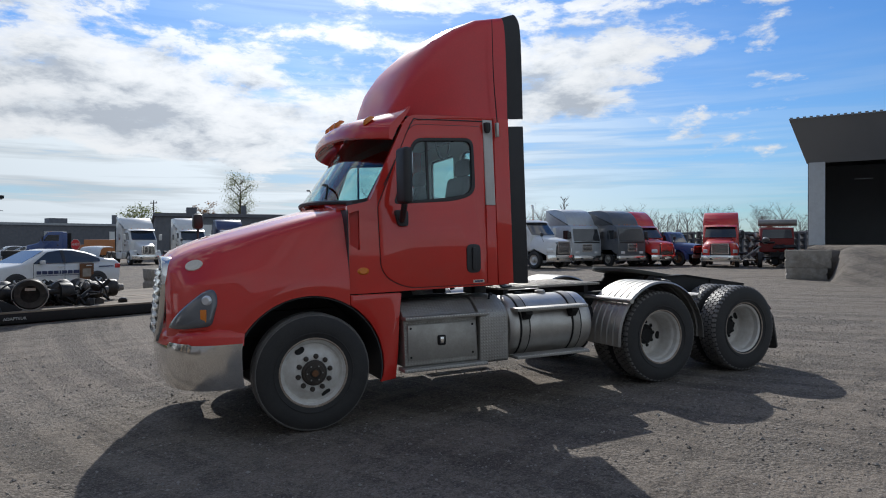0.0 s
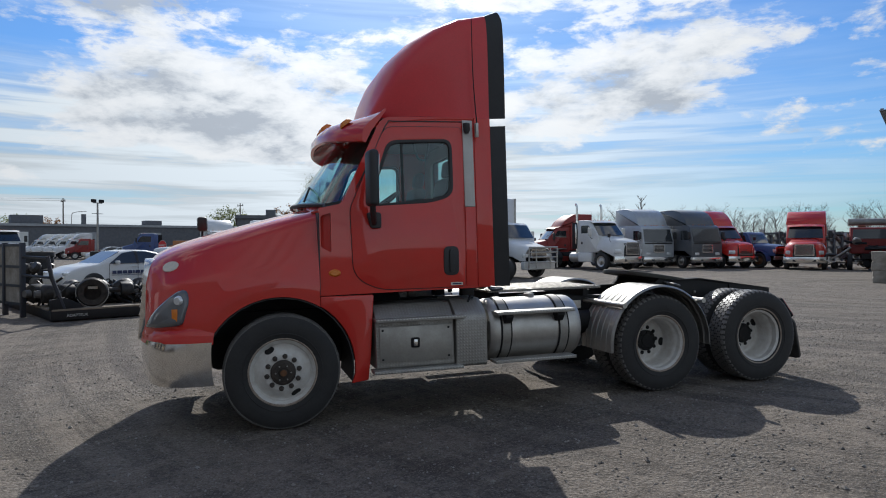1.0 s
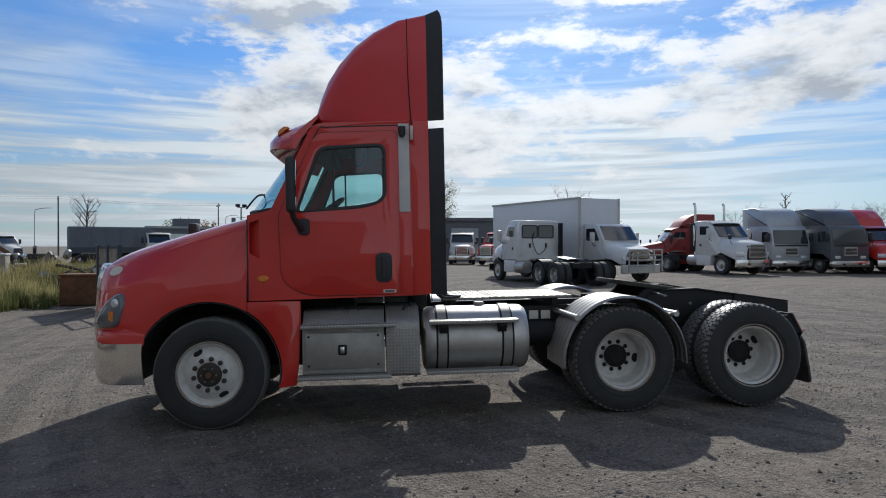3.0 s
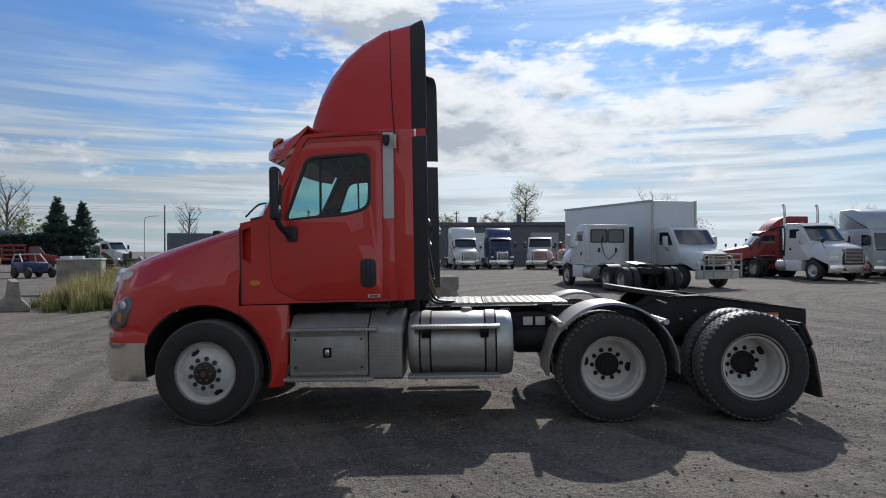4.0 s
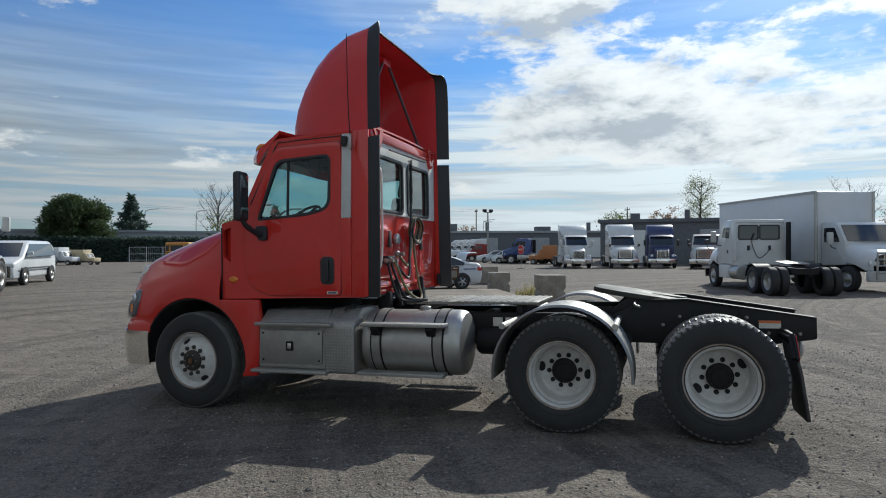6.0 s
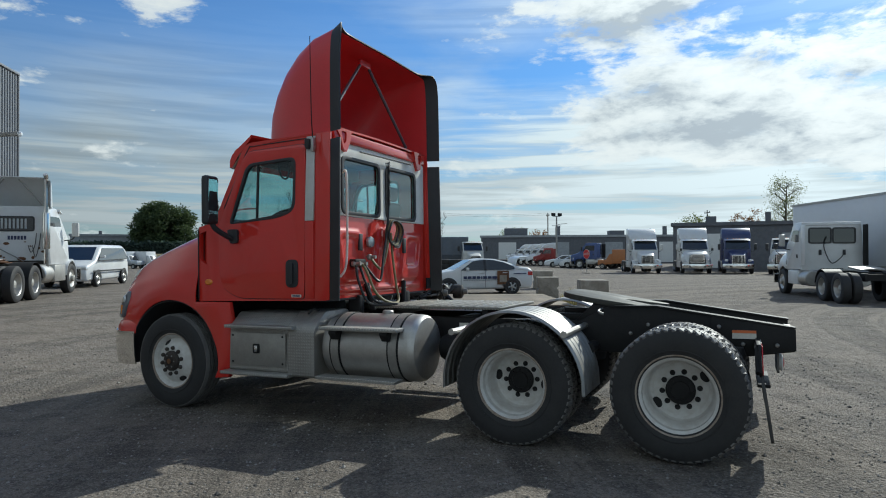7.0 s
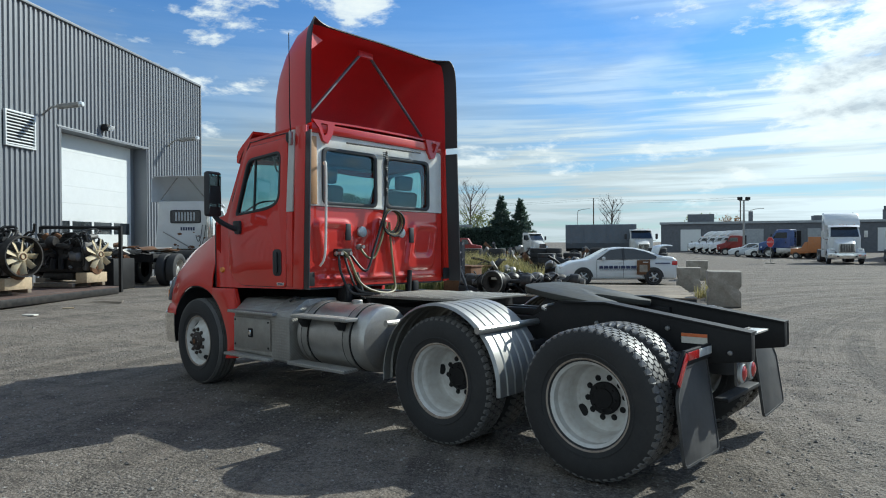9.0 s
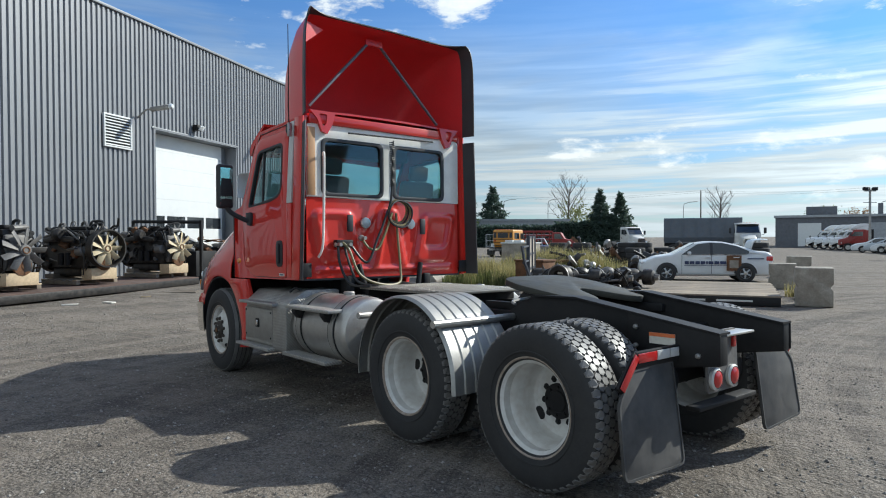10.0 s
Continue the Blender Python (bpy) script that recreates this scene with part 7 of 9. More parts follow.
part("trunk_lid", thick(loft([[(p[0] + 0.05 * abs(u) ** 2, 0.62 * u, p[2] - 0.03 * u * u) for p in lid_line] for u in [-1 + k / 4 for k in range(9)]], closed=False), 0.03), WHITE, sedan, "raised white boot lid", 45)
for y in (-0.5, 0.5):
    part("lid_hinge", tube([(-2.80, y, 1.10), (-2.95, y, 1.22), (-3.02, y, 1.42)], 0.018, 6), PLASTIC, sedan)
# its livery stays plain: a wordmark as bars, a brown picture panel
for sgn in (-1, 1):
    y = sgn * 0.897
    x = -0.62
    for k, w in enumerate((0.14, 0.16, 0.15, 0.15, 0.05, 0.16, 0.16, 0.20)):
        part("livery_bar", box(x - w, x, y - 0.004, y + 0.004, 0.655, 0.765), INK, sedan, "dark livery bar")
        x -= w + 0.035
    part("livery_line", box(-2.05, -0.60, y - 0.004, y + 0.004, 0.60, 0.615), INK, sedan)
    part("livery_panel", box(-2.55, -2.05, y - 0.003, y + 0.003, 0.42, 0.98), RUST, sedan, "brown picture panel")
    part("livery_panel_inset", box(-2.45, -2.15, y - 0.005, y + 0.005, 0.52, 0.80), CONCRETE, sedan)
    part("livery_line", box(-3.30, -2.75, y - 0.004, y + 0.004, 0.84, 0.88), INK, sedan)
    part("sill_line", box(-2.3, -0.4, y - 0.006, y + 0.006, 0.255, 0.285), STEEL, sedan)
    part("tail_lamp", box(-3.60, -3.38, sgn * 0.80 - 0.05, sgn * 0.80 + 0.05, 0.78, 0.95, 0.03), REDLENS, sedan, "red tail lamp")
    part("headlight", box(0.62, 0.93, sgn * 0.72 - 0.10, sgn * 0.72 + 0.10, 0.64, 0.76, 0.04), WHITELENS, sedan, "clear headlight")
    for x in (-0.52, -1.54, -2.48):
        part("door_line", box(x - 0.006, x + 0.006, y - 0.002, y + 0.003, 0.30, 0.99), PLASTIC, sedan)
    pillar = box(-1.60, -1.50, y - 0.012, y + 0.012, 1.00, 1.44)
    for v in pillar.verts:
        v.co.y *= 1 - 0.30 * max(0.0, v.co.z - 1.015) / 0.5
    part("door_pillar", pillar, PLASTIC, sedan, "black door pillar")
    for x in (-1.42, -2.38):
        part("door_handle", box(x - 0.10, x + 0.10, y - 0.016, y + 0.016, 0.885, 0.92, 0.008), WHITE, sedan)
    for x in (0.0, -2.69):
        for k in range(5):
            spoke = moved(box(0.05, 0.19, -0.012, 0.012, -0.028, 0.028, 0.006), Matrix.Translation((x, sgn * 0.915, 0.33)) @ pose(0, 0, 0, 0, 72 * k + 10, 0))
            part("wheel_spoke", spoke, SILVER, sedan, "silver alloy spoke")
        # black disc paints in the shade between the spokes
        part("wheel_shadow", moved(lathe([(0.0, 0.0), (0.185, 0.0), (0.185, 0.006), (0.0, 0.006)], 20), Matrix.Translation((x, sgn * 0.90 - 0.003, 0.33))), PLASTIC, sedan, "black disc for the shade behind spokes")

VAN = [(0.95, 0.25), (1.0, 0.60), (0.88, 0.88), (0.25, 1.08), (-0.55, 1.62), (-1.0, 1.74), (-3.3, 1.74), (-3.78, 1.55), (-3.9, 0.95), (-3.88, 0.28)]
van = car(put_at(-19.15, 11.15, -57), WHITE, "white minivan parked beyond the shed", VAN, rpoly([(0.0, 1.08), (-0.68, 1.60), (-3.25, 1.62), (-3.5, 1.12)], 0.06, 3), 0.98, (0.0, -3.05), 0.33, "minivan", "van", [(0.22, 1.10, -0.55, 1.63, 0.82, 0.72)], tall=True)
part("grille", box(0.96, 1.02, -0.45, 0.45, 0.62, 0.76, 0.02), PLASTIC, van)
for sgn in (-1, 1):
    part("headlight", box(0.80, 0.97, sgn * 0.72 - 0.18, sgn * 0.72 + 0.18, 0.70, 0.86, 0.04), WHITELENS, van)
    part("trim_line", box(-3.2, 0.5, sgn * 0.985 - 0.008, sgn * 0.985 + 0.008, 0.62, 0.68), PLASTIC, van)
for x, y, h in ((-15.0, 70.0, -160), (-12.9, 69.0, -160)):
    car(put_at(x, y, h), WHITE, "white car in the far lot", SEDAN, SEDAN_GLASS, 0.89, (0.0, -2.69), 0.33, "car", "car", [(-0.22, 1.01, -0.98, 1.42, 0.76, 0.62)])


# yellow cab of a bus, seen from behind
def yellow_bus(at):
    t = thing("yellow_truck", "small yellow bus-bodied truck seen from behind", "truck", at)
    for s in (-1, 1):
        road_wheel(t, 0, s * 0.95, 0.48, rim=STEEL)
        road_wheel(t, -2.6, s * 0.95, 0.48, deep=True, rim=STEEL)
        part("side_box", box(-2.1, -0.6, s * 1.1 - 0.2, s * 1.1 + 0.2, 0.5, 1.3, 0.03), DIRTYW, t)
        truck_mirror(t, -0.2, s * 1.3, 2.0)
        side = rpoly([(-0.5, 1.75), (-0.5, 2.35), (-1.7, 2.35), (-1.7, 1.75)], 0.08, 3)
        part("side_window", plate(side, [], s * 1.05, s * 1.066, "xz"), DARKGLASS, t, "", 0)
    part("body", box(-2.1, 0.6, -1.05, 1.05, 0.95, 2.65, 0.14, segments=3), BUSY, t, "yellow steel body")
    part("back_window", plate(rpoly([(-0.55, 1.85), (0.55, 1.85), (0.55, 2.35), (-0.55, 2.35)], 0.06, 3), [], -2.118, -2.10, "yz"), DARKGLASS, t, "", 0)
    for y in (-0.82, 0.82):
        part("back_window", plate(rpoly([(y - 0.14, 1.85), (y + 0.14, 1.85), (y + 0.14, 2.35), (y - 0.14, 2.35)], 0.04, 3), [], -2.118, -2.10, "yz"), DARKGLASS, t, "", 0)
    for y in (-0.6, -0.3, 0.0, 0.3, 0.6):
        part("roof_lamp", box(-2.08, -1.98, y - 0.05, y + 0.05, 2.64, 2.70, 0.02), REDLENS, t)
    part("hood", plate(rpoly([(0.55, 0.95), (0.55, 1.75), (1.55, 1.62), (1.75, 1.45), (1.75, 0.95)], 0.08, 3), [], -0.85, 0.85, "xz", 0.08), BUSY, t, "yellow bonnet")
    for z in (1.12, 1.42, 1.72):
        part("rub_rail", box(-2.118, -2.098, -0.98, 0.98, z - 0.03, z + 0.03, 0.008), BLACK, t, "black rub rail")
    for s in (-1, 1):
        part("tail_lamp", moved(lathe([(0.08, 0.0), (0.07, -0.03), (0.0, -0.04)], 14, "x"), Matrix.Translation((-2.10, s * 0.82, 1.57))), REDLENS, t)
        part("side_window", plate(rpoly([(-0.15, 1.72), (-0.15, 2.30), (0.45, 2.30), (0.45, 1.72)], 0.08, 3), [], s * 1.05, s * 1.066, "xz"), DARKGLASS, t, "", 0)
        part("mud_flap", box(-3.12, -3.10, s * 0.95 - 0.28, s * 0.95 + 0.28, 0.2, 0.75), RUBBER, t)
    part("window_rib", box(-2.122, -2.10, -1.0, 1.0, 2.38, 2.43, 0.006), BLACK, t)
    part("frame", box(-3.4, 1.2, -0.45, 0.45, 0.6, 0.9), BLACK, t)
    part("tail_frame", box(-3.4, -3.3, -0.9, 0.9, 0.65, 0.85), STEEL, t)


yellow_bus(put_at(-31.8, 36.6, 112) @ Matrix.Scale(0.88, 4))


# long grey dump trailer with a white cab at its head, and an old white truck before it
def trailer(at, length, mat, label, cab=True):
    t = thing("dump_trailer", label, "trailer", at)
    rows = []
    for x in (0.0, -length):
        rows.append([(x, -1.0, 1.1), (x, -1.28, 1.6), (x, -1.28, 3.25), (x, -1.20, 3.32), (x, 1.20, 3.32), (x, 1.28, 3.25), (x, 1.28, 1.6), (x, 1.0, 1.1)])
    part("body", loft(rows), mat, t, "ribbed steel tub", 20)
    k = 0
    x = -0.4
    while x > -length:
        for s in (-1, 1):
            part("stake", box(x - 0.05, x + 0.05, s * 1.31 - 0.03, s * 1.31 + 0.03, 1.5, 3.25), mat, t)
        x -= 1.1
    for s in (-1, 1):
        for x in (-length + 0.8, -length + 2.1):
            road_wheel(t, x, s * 1.05, 0.5, deep=True)
    part("frame", box(-length, 0.5, -0.45, 0.45, 0.8, 1.1), BLACK, t)
    return t


BLUEGREY = material("faded_blue_grey_steel", (0.13, 0.155, 0.19), 0.7, 0.2, 0.12, 20, 0.0, 0.0, 0.3)
trailer(put_at(-18.7, 52.0, 28), 6.4, BLUEGREY, "long blue-grey dump trailer with steel stakes")
tractor(put_at(-17.4, 50.4, -58), DIRTYW, "old white tractor at the head of a trailer", "long", sleeper=0, wheelbase=4.2)
tractor(put_at(-36.0, 62.0, -25), DIRTYW, "old white truck cab among scrap parts", "long", sleeper=0, wheelbase=4.4)

# ---- buildings ----
SHED = pose(-14.15, 0.0, 0.0, 0, 0, math.degrees(math.atan2(0.827, -0.562)))     # own x runs along the wall, own -y looks at the yard
SHED_END, SHED_TOP = 12.1, 9.0


def steel_shed():
    base = 0.36
    wall = tagged(new("wall_shed"), "dark grey corrugated steel shed wall", "wall", kind="structure")
    wall.matrix_basis = SHED
    holes = ((2.97, 7.79, 5.50),)   # door x0, x1, top
    x0, x1 = -26.0, SHED_END
    pitch, depth = 0.2, 0.045

    def sheet(a, b, z0, z1):
        own = bmesh.new()
        xs = []
        k0 = int(math.floor(a / pitch)) - 1
        for k in range(k0, int(math.ceil(b / pitch)) + 1):
            o = k * pitch
            xs += [(o, 0.0), (o + 0.085, 0.0), (o + 0.105, -depth), (o + 0.18, -depth), (o + pitch, 0.0)]
        cut = [(max(a, min(b, x)), y) for x, y in xs if a - pitch <= x <= b + pitch]
        line = []
        for p in cut:
            if not line or abs(p[0] - line[-1][0]) > 1e-6 or abs(p[1] - line[-1][1]) > 1e-6:
                line.append(p)
        lo = [own.verts.new((x, y, z0)) for x, y in line]
        hi = [own.verts.new((x, y, z1)) for x, y in line]
        for i in range(len(line) - 1):
            own.faces.new((lo[i], lo[i + 1], hi[i + 1], hi[i]))
        return own
    d0, d1, dt = holes[0]
    part("cladding", sheet(x0, d0, base, SHED_TOP), WALLDARK, wall, "", 0)
    part("cladding", sheet(d1, x1, base, SHED_TOP), WALLDARK, wall, "", 0)
    part("cladding", sheet(d0, d1, dt, SHED_TOP), WALLDARK, wall, "", 0)
    part("wall_core", box(x0, d0 - 0.02, 0.02, 0.35, base - 0.3, SHED_TOP - 0.02), WALLDARK, wall)
    part("wall_core", box(d1 + 0.02, x1, 0.02, 0.35, base - 0.3, SHED_TOP - 0.02), WALLDARK, wall)
    part("wall_core", box(d0 - 0.02, d1 + 0.02, 0.02, 0.35, dt + 0.02, SHED_TOP - 0.02), WALLDARK, wall)
    part("parapet_cap", box(x0, x1 + 0.04, -0.10, 0.40, SHED_TOP, SHED_TOP + 0.09, 0.01), WALLDARK, wall, "grey parapet flashing")
    part("corner_flashing", box(x1 - 0.02, x1 + 0.05, -0.08, 0.06, base - 0.2, SHED_TOP), WALLDARK, wall)
    part("door_header", box(d0 - 0.15, d1 + 0.15, -0.05, 0.02, dt, dt + 0.07, 0.006), WALLDARK, wall, "dark flashing over the door")
    for xa, xb in ((d0 - 0.01, d0 + 0.02), (d1 - 0.02, d1 + 0.01)):
        part("door_jamb", box(xa, xb, -0.05, 0.62, base - 0.1, dt), WALLDARK, wall)
    part("door_soffit", box(d0, d1, -0.05, 0.62, dt - 0.02, dt + 0.01), WALLDARK, wall)
    door = tagged(new("door_shed"), "white sectional garage door with a row of windows", "door", kind="structure")
    door.matrix_basis = SHED
    band = (2.03, 2.53)
    heights = [base + (band[0] - base) * k / 3 for k in range(4)] + [band[1] + (dt - 0.03 - band[1]) * k / 5 for k in range(6)]
    left, right = d0 + 0.03, d1 - 0.26
    for z, top in zip(heights, heights[1:]):
        if abs(z - band[0]) > 0.01:
            part("door_panel", box(left, right, 0.50, 0.56, z + 0.001, top - 0.002, 0.0), DOORW, door, "", 0)
            continue
        span = (right - left) / 4
        for j in range(4):
            a = left + span * j
            part("window_pane", box(a + 0.06, a + span - 0.06, 0.53, 0.545, z + 0.03, top - 0.03), DARKGLASS, door, "dark door window", 0)
        for j in range(5):
            a = left + span * j
            part("window_mullion", box(max(left, a - 0.06), min(right, a + 0.06), 0.50, 0.56, z, top), DOORW, door, "", 0)
        for za, zb in ((z, z + 0.03), (top - 0.03, top - 0.002)):
            part("window_rail", box(left, right, 0.504, 0.56, za, zb), DOORW, door, "", 0)
    part("door_post", box(right, d1 - 0.02, 0.52, 0.60, base, dt), WALLDARK, door)
    # louvred vent
    vent = tagged(new("wall_vent"), "white louvred vent on the shed wall", "vent", kind="")
    vent.matrix_basis = SHED
    va, vb, z0, z1 = 0.64, 1.82, 4.59, 5.65
    part("frame", plate([(va, z0), (vb, z0), (vb, z1), (va, z1)], [[(va + 0.05, z0 + 0.05), (vb - 0.05, z0 + 0.05), (vb - 0.05, z1 - 0.05), (va + 0.05, z1 - 0.05)]], -0.12, -0.04, "xz", 0.006), DOORW, vent)
    part("backing", box(va + 0.03, vb - 0.03, -0.06, -0.056, z0 + 0.03, z1 - 0.03), PLASTIC, vent)
    for k in range(10):
        z = z0 + 0.09 + (z1 - z0 - 0.15) * k / 9.5
        part("slat", moved(box(va + 0.04, vb - 0.04, -0.035, 0.035, -0.006, 0.006), Matrix.Translation((0, -0.09, z)) @ pose(0, 0, 0, 38, 0, 0)), DOORW, vent)
    # flood lamps on arms
    for x, z in ((2.16, 6.0), (9.36, 6.1)):
        lamp = thing("wall_lamp", "white cylinder flood lamp on a steel arm", "lamp", SHED)
        part("arm", tube([(x, -0.05, z - 0.25), (x + 0.02, -0.35, z - 0.02), (x + 0.05, -0.6, z)], 0.03, 8), STEEL, lamp)
        part("head", tube([(x + 0.05, -0.55, z), (x + 0.10, -1.25, z + 0.06)], 0.085, 12, False), STEEL, lamp)
        part("lens", moved(lathe([(0.0, -0.08), (0.07, -0.06), (0.10, 0.0), (0.09, 0.06), (0.0, 0.08)], 14), Matrix.Translation((x + 0.105, -1.30, z + 0.065))), WHITELENS, lamp, "round white lens")
    lamp = thing("door_lamp", "small flood light above the garage door", "lamp", SHED)
    part("body", box(4.95, 5.2, -0.30, -0.05, 5.75, 5.98, 0.04), BLACK, lamp)
    part("lens", moved(box(-0.14, 0.14, -0.02, 0.02, -0.1, 0.1, 0.02), Matrix.Translation((5.14, -0.34, 5.84)) @ pose(0, 0, 0, 30, 0, 0)), WHITELENS, lamp)
    roof_ = part("ceiling_shed", box(x0, x1, 0.35, 24.0, SHED_TOP - 0.4, SHED_TOP - 0.2), STEEL)
    roof_.matrix_basis = SHED
    tagged(roof_, "flat grey steel shed roof", "roof", kind="structure")
    side = part("wall_shed_end", box(x1 - 0.3, x1, 0.36, 24.0, -0.2, SHED_TOP - 0.42), WALLDARK)
    side.matrix_basis = SHED
    tagged(side, "dark grey steel end wall", "wall", kind="structure")
    side = part("wall_shed_far", box(x0, x0 + 0.3, 0.36, 24.0, -0.2, SHED_TOP - 0.42), WALLDARK)
    side.matrix_basis = SHED
    tagged(side, "dark grey steel end wall", "wall", kind="structure")


steel_shed()


# open-fronted workshop on a raised earth ramp
def workshop():
    m = pose(31.5, 16.2, 0, 0, 0, -55.2)
    w = tagged(new("wall_workshop"), "open-fronted dark steel workshop on a raised pad", "wall", kind="structure")
    w.matrix_basis = m
    part("corner_post", box(-0.40, 0.36, 0.0, 0.3, 1.48, 5.95), WALLPALE, w, "pale clad corner post", 0)
    for k in range(5):
        part("post_rib", box(-0.40 + 0.18 * k, -0.36 + 0.18 * k, -0.03, 0.0, 1.48, 5.95), WALLPALE, w, "", 0)
    part("awning", loft([[(-0.5, 0.05, 5.92), (-0.5, 0.25, 5.92), (-1.3, -1.6, 8.1), (-1.3, -1.8, 8.1)], [(16.0, 0.05, 5.92), (16.0, 0.25, 5.92), (16.0, -1.6, 8.1), (16.0, -1.8, 8.1)]]), WALLDARK, w, "dark corrugated awning", 0)
    for k in range(58):
        x = -1.25 + 0.3 * k
        part("awning_rib", box(x, x + 0.14, -1.86, -1.74, 8.04, 8.16), WALLDARK, w, "", 0)
    part("side_wall", box(-0.45, -0.30, 0.3, 22, 1.0, 7.9), WALLDARK, w, "", 0)
    part("back_wall", box(-0.45, 16.0, 21.8, 22.0, 1.0, 7.9), WALLDARK, w, "", 0)
    part("right_wall", box(15.8, 16.0, 0.3, 22, 1.0, 7.9), WALLDARK, w, "", 0)
    part("roof_panel", box(-0.45, 16.0, 0.0, 22.0, 7.9, 8.0), WALLDARK, w, "", 0)
    floor_ = part("floor_workshop", box(-0.45, 16, 0.0, 22, 1.0, 1.50), CONCRETE, None, "", 0)
    floor_.matrix_basis = m
    tagged(floor_, "dusty concrete workshop floor", "floor", kind="structure")
    rack = thing("storage_rack", "dark steel storage rack inside the workshop", "rack", m)
    for x in (4.2, 6.6):
        for y in (6.0, 7.0):
            part("post", box(x - 0.05, x + 0.05, y - 0.05, y + 0.05, 1.50, 4.6), STEEL, rack)
    for z in (1.8, 3.0, 4.5):
        part("shelf", box(4.2, 6.6, 6.0, 7.0, z, z + 0.08), STEEL, rack)
    part("crate", box(4.4, 6.4, 6.1, 6.9, 3.08, 4.0, 0.02), FARWALL, rack)
    lamp = thing("strip_light", "small pale lamp in the dark workshop", "lamp", m)
    part("tube", box(2.0, 3.0, 8.0, 8.1, 5.6, 5.66), WHITELENS, lamp)
    # the ramp of packed earth in front
    own = bmesh.new()
    rows = []
    for j in range(38):
        f = j / 37
        y = 0.3 - 15.0 * f
        row = []
        for i in range(23):
            left = -0.9 if y > -6.4 else 0.45
            x = left + (17.1 - left) * (i / 22) ** 1.5
            edge = ease(min(1.0, (x - left) / 0.6))
            z = 1.52 * (1 - ease((-y - 6.6) / 5.6)) * edge + 0.05 * noise.noise(Vector((x, y, 2.0))) * edge - 0.06
            row.append((x, y, z + 0.03))
        rows.append(row)
    ramp = part("ramp", loft(rows, closed=False), GRAVEL, None, "", 60)
    ramp.matrix_basis = m
    tagged(ramp, "packed earth ramp up to the workshop", "ramp", kind="structure")


workshop()


def block(at, size, label="rough grey concrete yard block", mat=None):
    """A cast block with a notch, chipped edges."""
    l, w, h = size
    own = plate(rpoly([(-l / 2, 0), (l / 2, 0), (l / 2, h * 0.40), (l / 2 - 0.07, h * 0.5), (l / 2, h * 0.60), (l / 2, h), (-l / 2, h), (-l / 2, h * 0.6), (-l / 2 + 0.05, h * 0.5), (-l / 2, h * 0.4)], 0.02, 2), [], -w / 2, w / 2, "xz", 0.03)
    bmesh.ops.triangulate(own, faces=[f for f in own.faces if len(f.verts) > 4])
    for v in own.verts:
        v.co += Vector((noise.noise(v.co * 3 + Vector((at.translation.x, 0, 0))), noise.noise(v.co * 3 + Vector((5, at.translation.y, 0))), 0)) * 0.02
    ob = part("concrete_block", own, mat or CONCRETE, None, "", 25)
    ob.matrix_basis = at
    return tagged(ob, label, "concrete block", "concrete yard blocks")


block(put_at(1.75, 12.55, 22), (0.80, 0.72, 0.92))
block(put_at(-0.95, 17.35, 22), (0.78, 0.75, 0.80))
block(put_at(-3.0, 23.9, 20), (0.9, 0.75, 0.85))
wm = pose(31.5, 16.2, 0, 0, 0, -55.2)
block(wm @ pose(-0.36, -7.0, 0.50, 0, 0, 3), (1.8, 0.8, 0.80), "long concrete block retaining the ramp")
block(wm @ pose(-0.42, -7.0, -0.03, 0, 0, 4), (1.6, 0.8, 0.53), "lower concrete block retaining the ramp")


# jersey barrier
def barrier(at):
    prof = [(-0.38, 0.0), (0.38, 0.0), (0.38, 0.10), (0.16, 0.34), (0.10, 0.84), (-0.10, 0.84), (-0.16, 0.34), (-0.38, 0.10)]
    own = plate(prof, [], -1.2, 1.2, "xz", 0.015)
    ob = part("jersey_barrier", own, CONCRETE, None, "", 25)
    ob.matrix_basis = at
    return tagged(ob, "grey concrete jersey barrier on the yard's edge", "barrier")


barrier(put_at(-10.75, 10.9, 38))


# wooden deck of an old flatbed lying on the ground
def flat_deck(name, label, at, length, depth, height, mat, plank, edge):
    t = thing(name, label, "platform", at)
    own = box(0, length, 0, 0.12, 0.0, height - 0.03, 0.01)
    part("edge_beam", own, edge, t, "dark steel edge beam")
    part("edge_beam", box(0, length, depth - 0.12, depth, 0.0, height - 0.03, 0.01), edge, t)
    part("end_beam", box(0, 0.12, 0.12, depth - 0.12, 0.0, height - 0.03, 0.01), edge, t)
    part("end_beam", box(length - 0.12, length, 0.12, depth - 0.12, 0.0, height - 0.03, 0.01), edge, t)
    k, y = 0, 0.0
    while y < depth - 0.02:
        w = min(plank, depth - y)
        gap = 0.008
        ob = piece("plank", f"plank{length:.2f}{w:.3f}", lambda: box(0, length, gap, w - gap, 0.0, 0.04, 0.006), mat, t, Matrix.Translation((random.uniform(-0.03, 0.03), y, height - 0.04 + random.uniform(0, 0.008))))
        y += plank
        k += 1
    return t


deck_at = pose(-4.27, 8.85, 0.0, 0, 0, 25.8)
flat_deck("flatbed_deck", "weathered plank flatbed deck lying on the gravel", deck_at, 6.3, 4.9, 0.24, WOOD, 0.29, BLACK)
# bars where lettering stands on the deck's edge
lab = thing("deck_lettering", "pale lettering bars on the deck's black edge", "sign", deck_at)
for x, w in ((4.1, 0.55), (4.9, 0.8)):
    part("bar", box(x, x + w, -0.006, 0.002, 0.09, 0.135), REFLECT, lab)

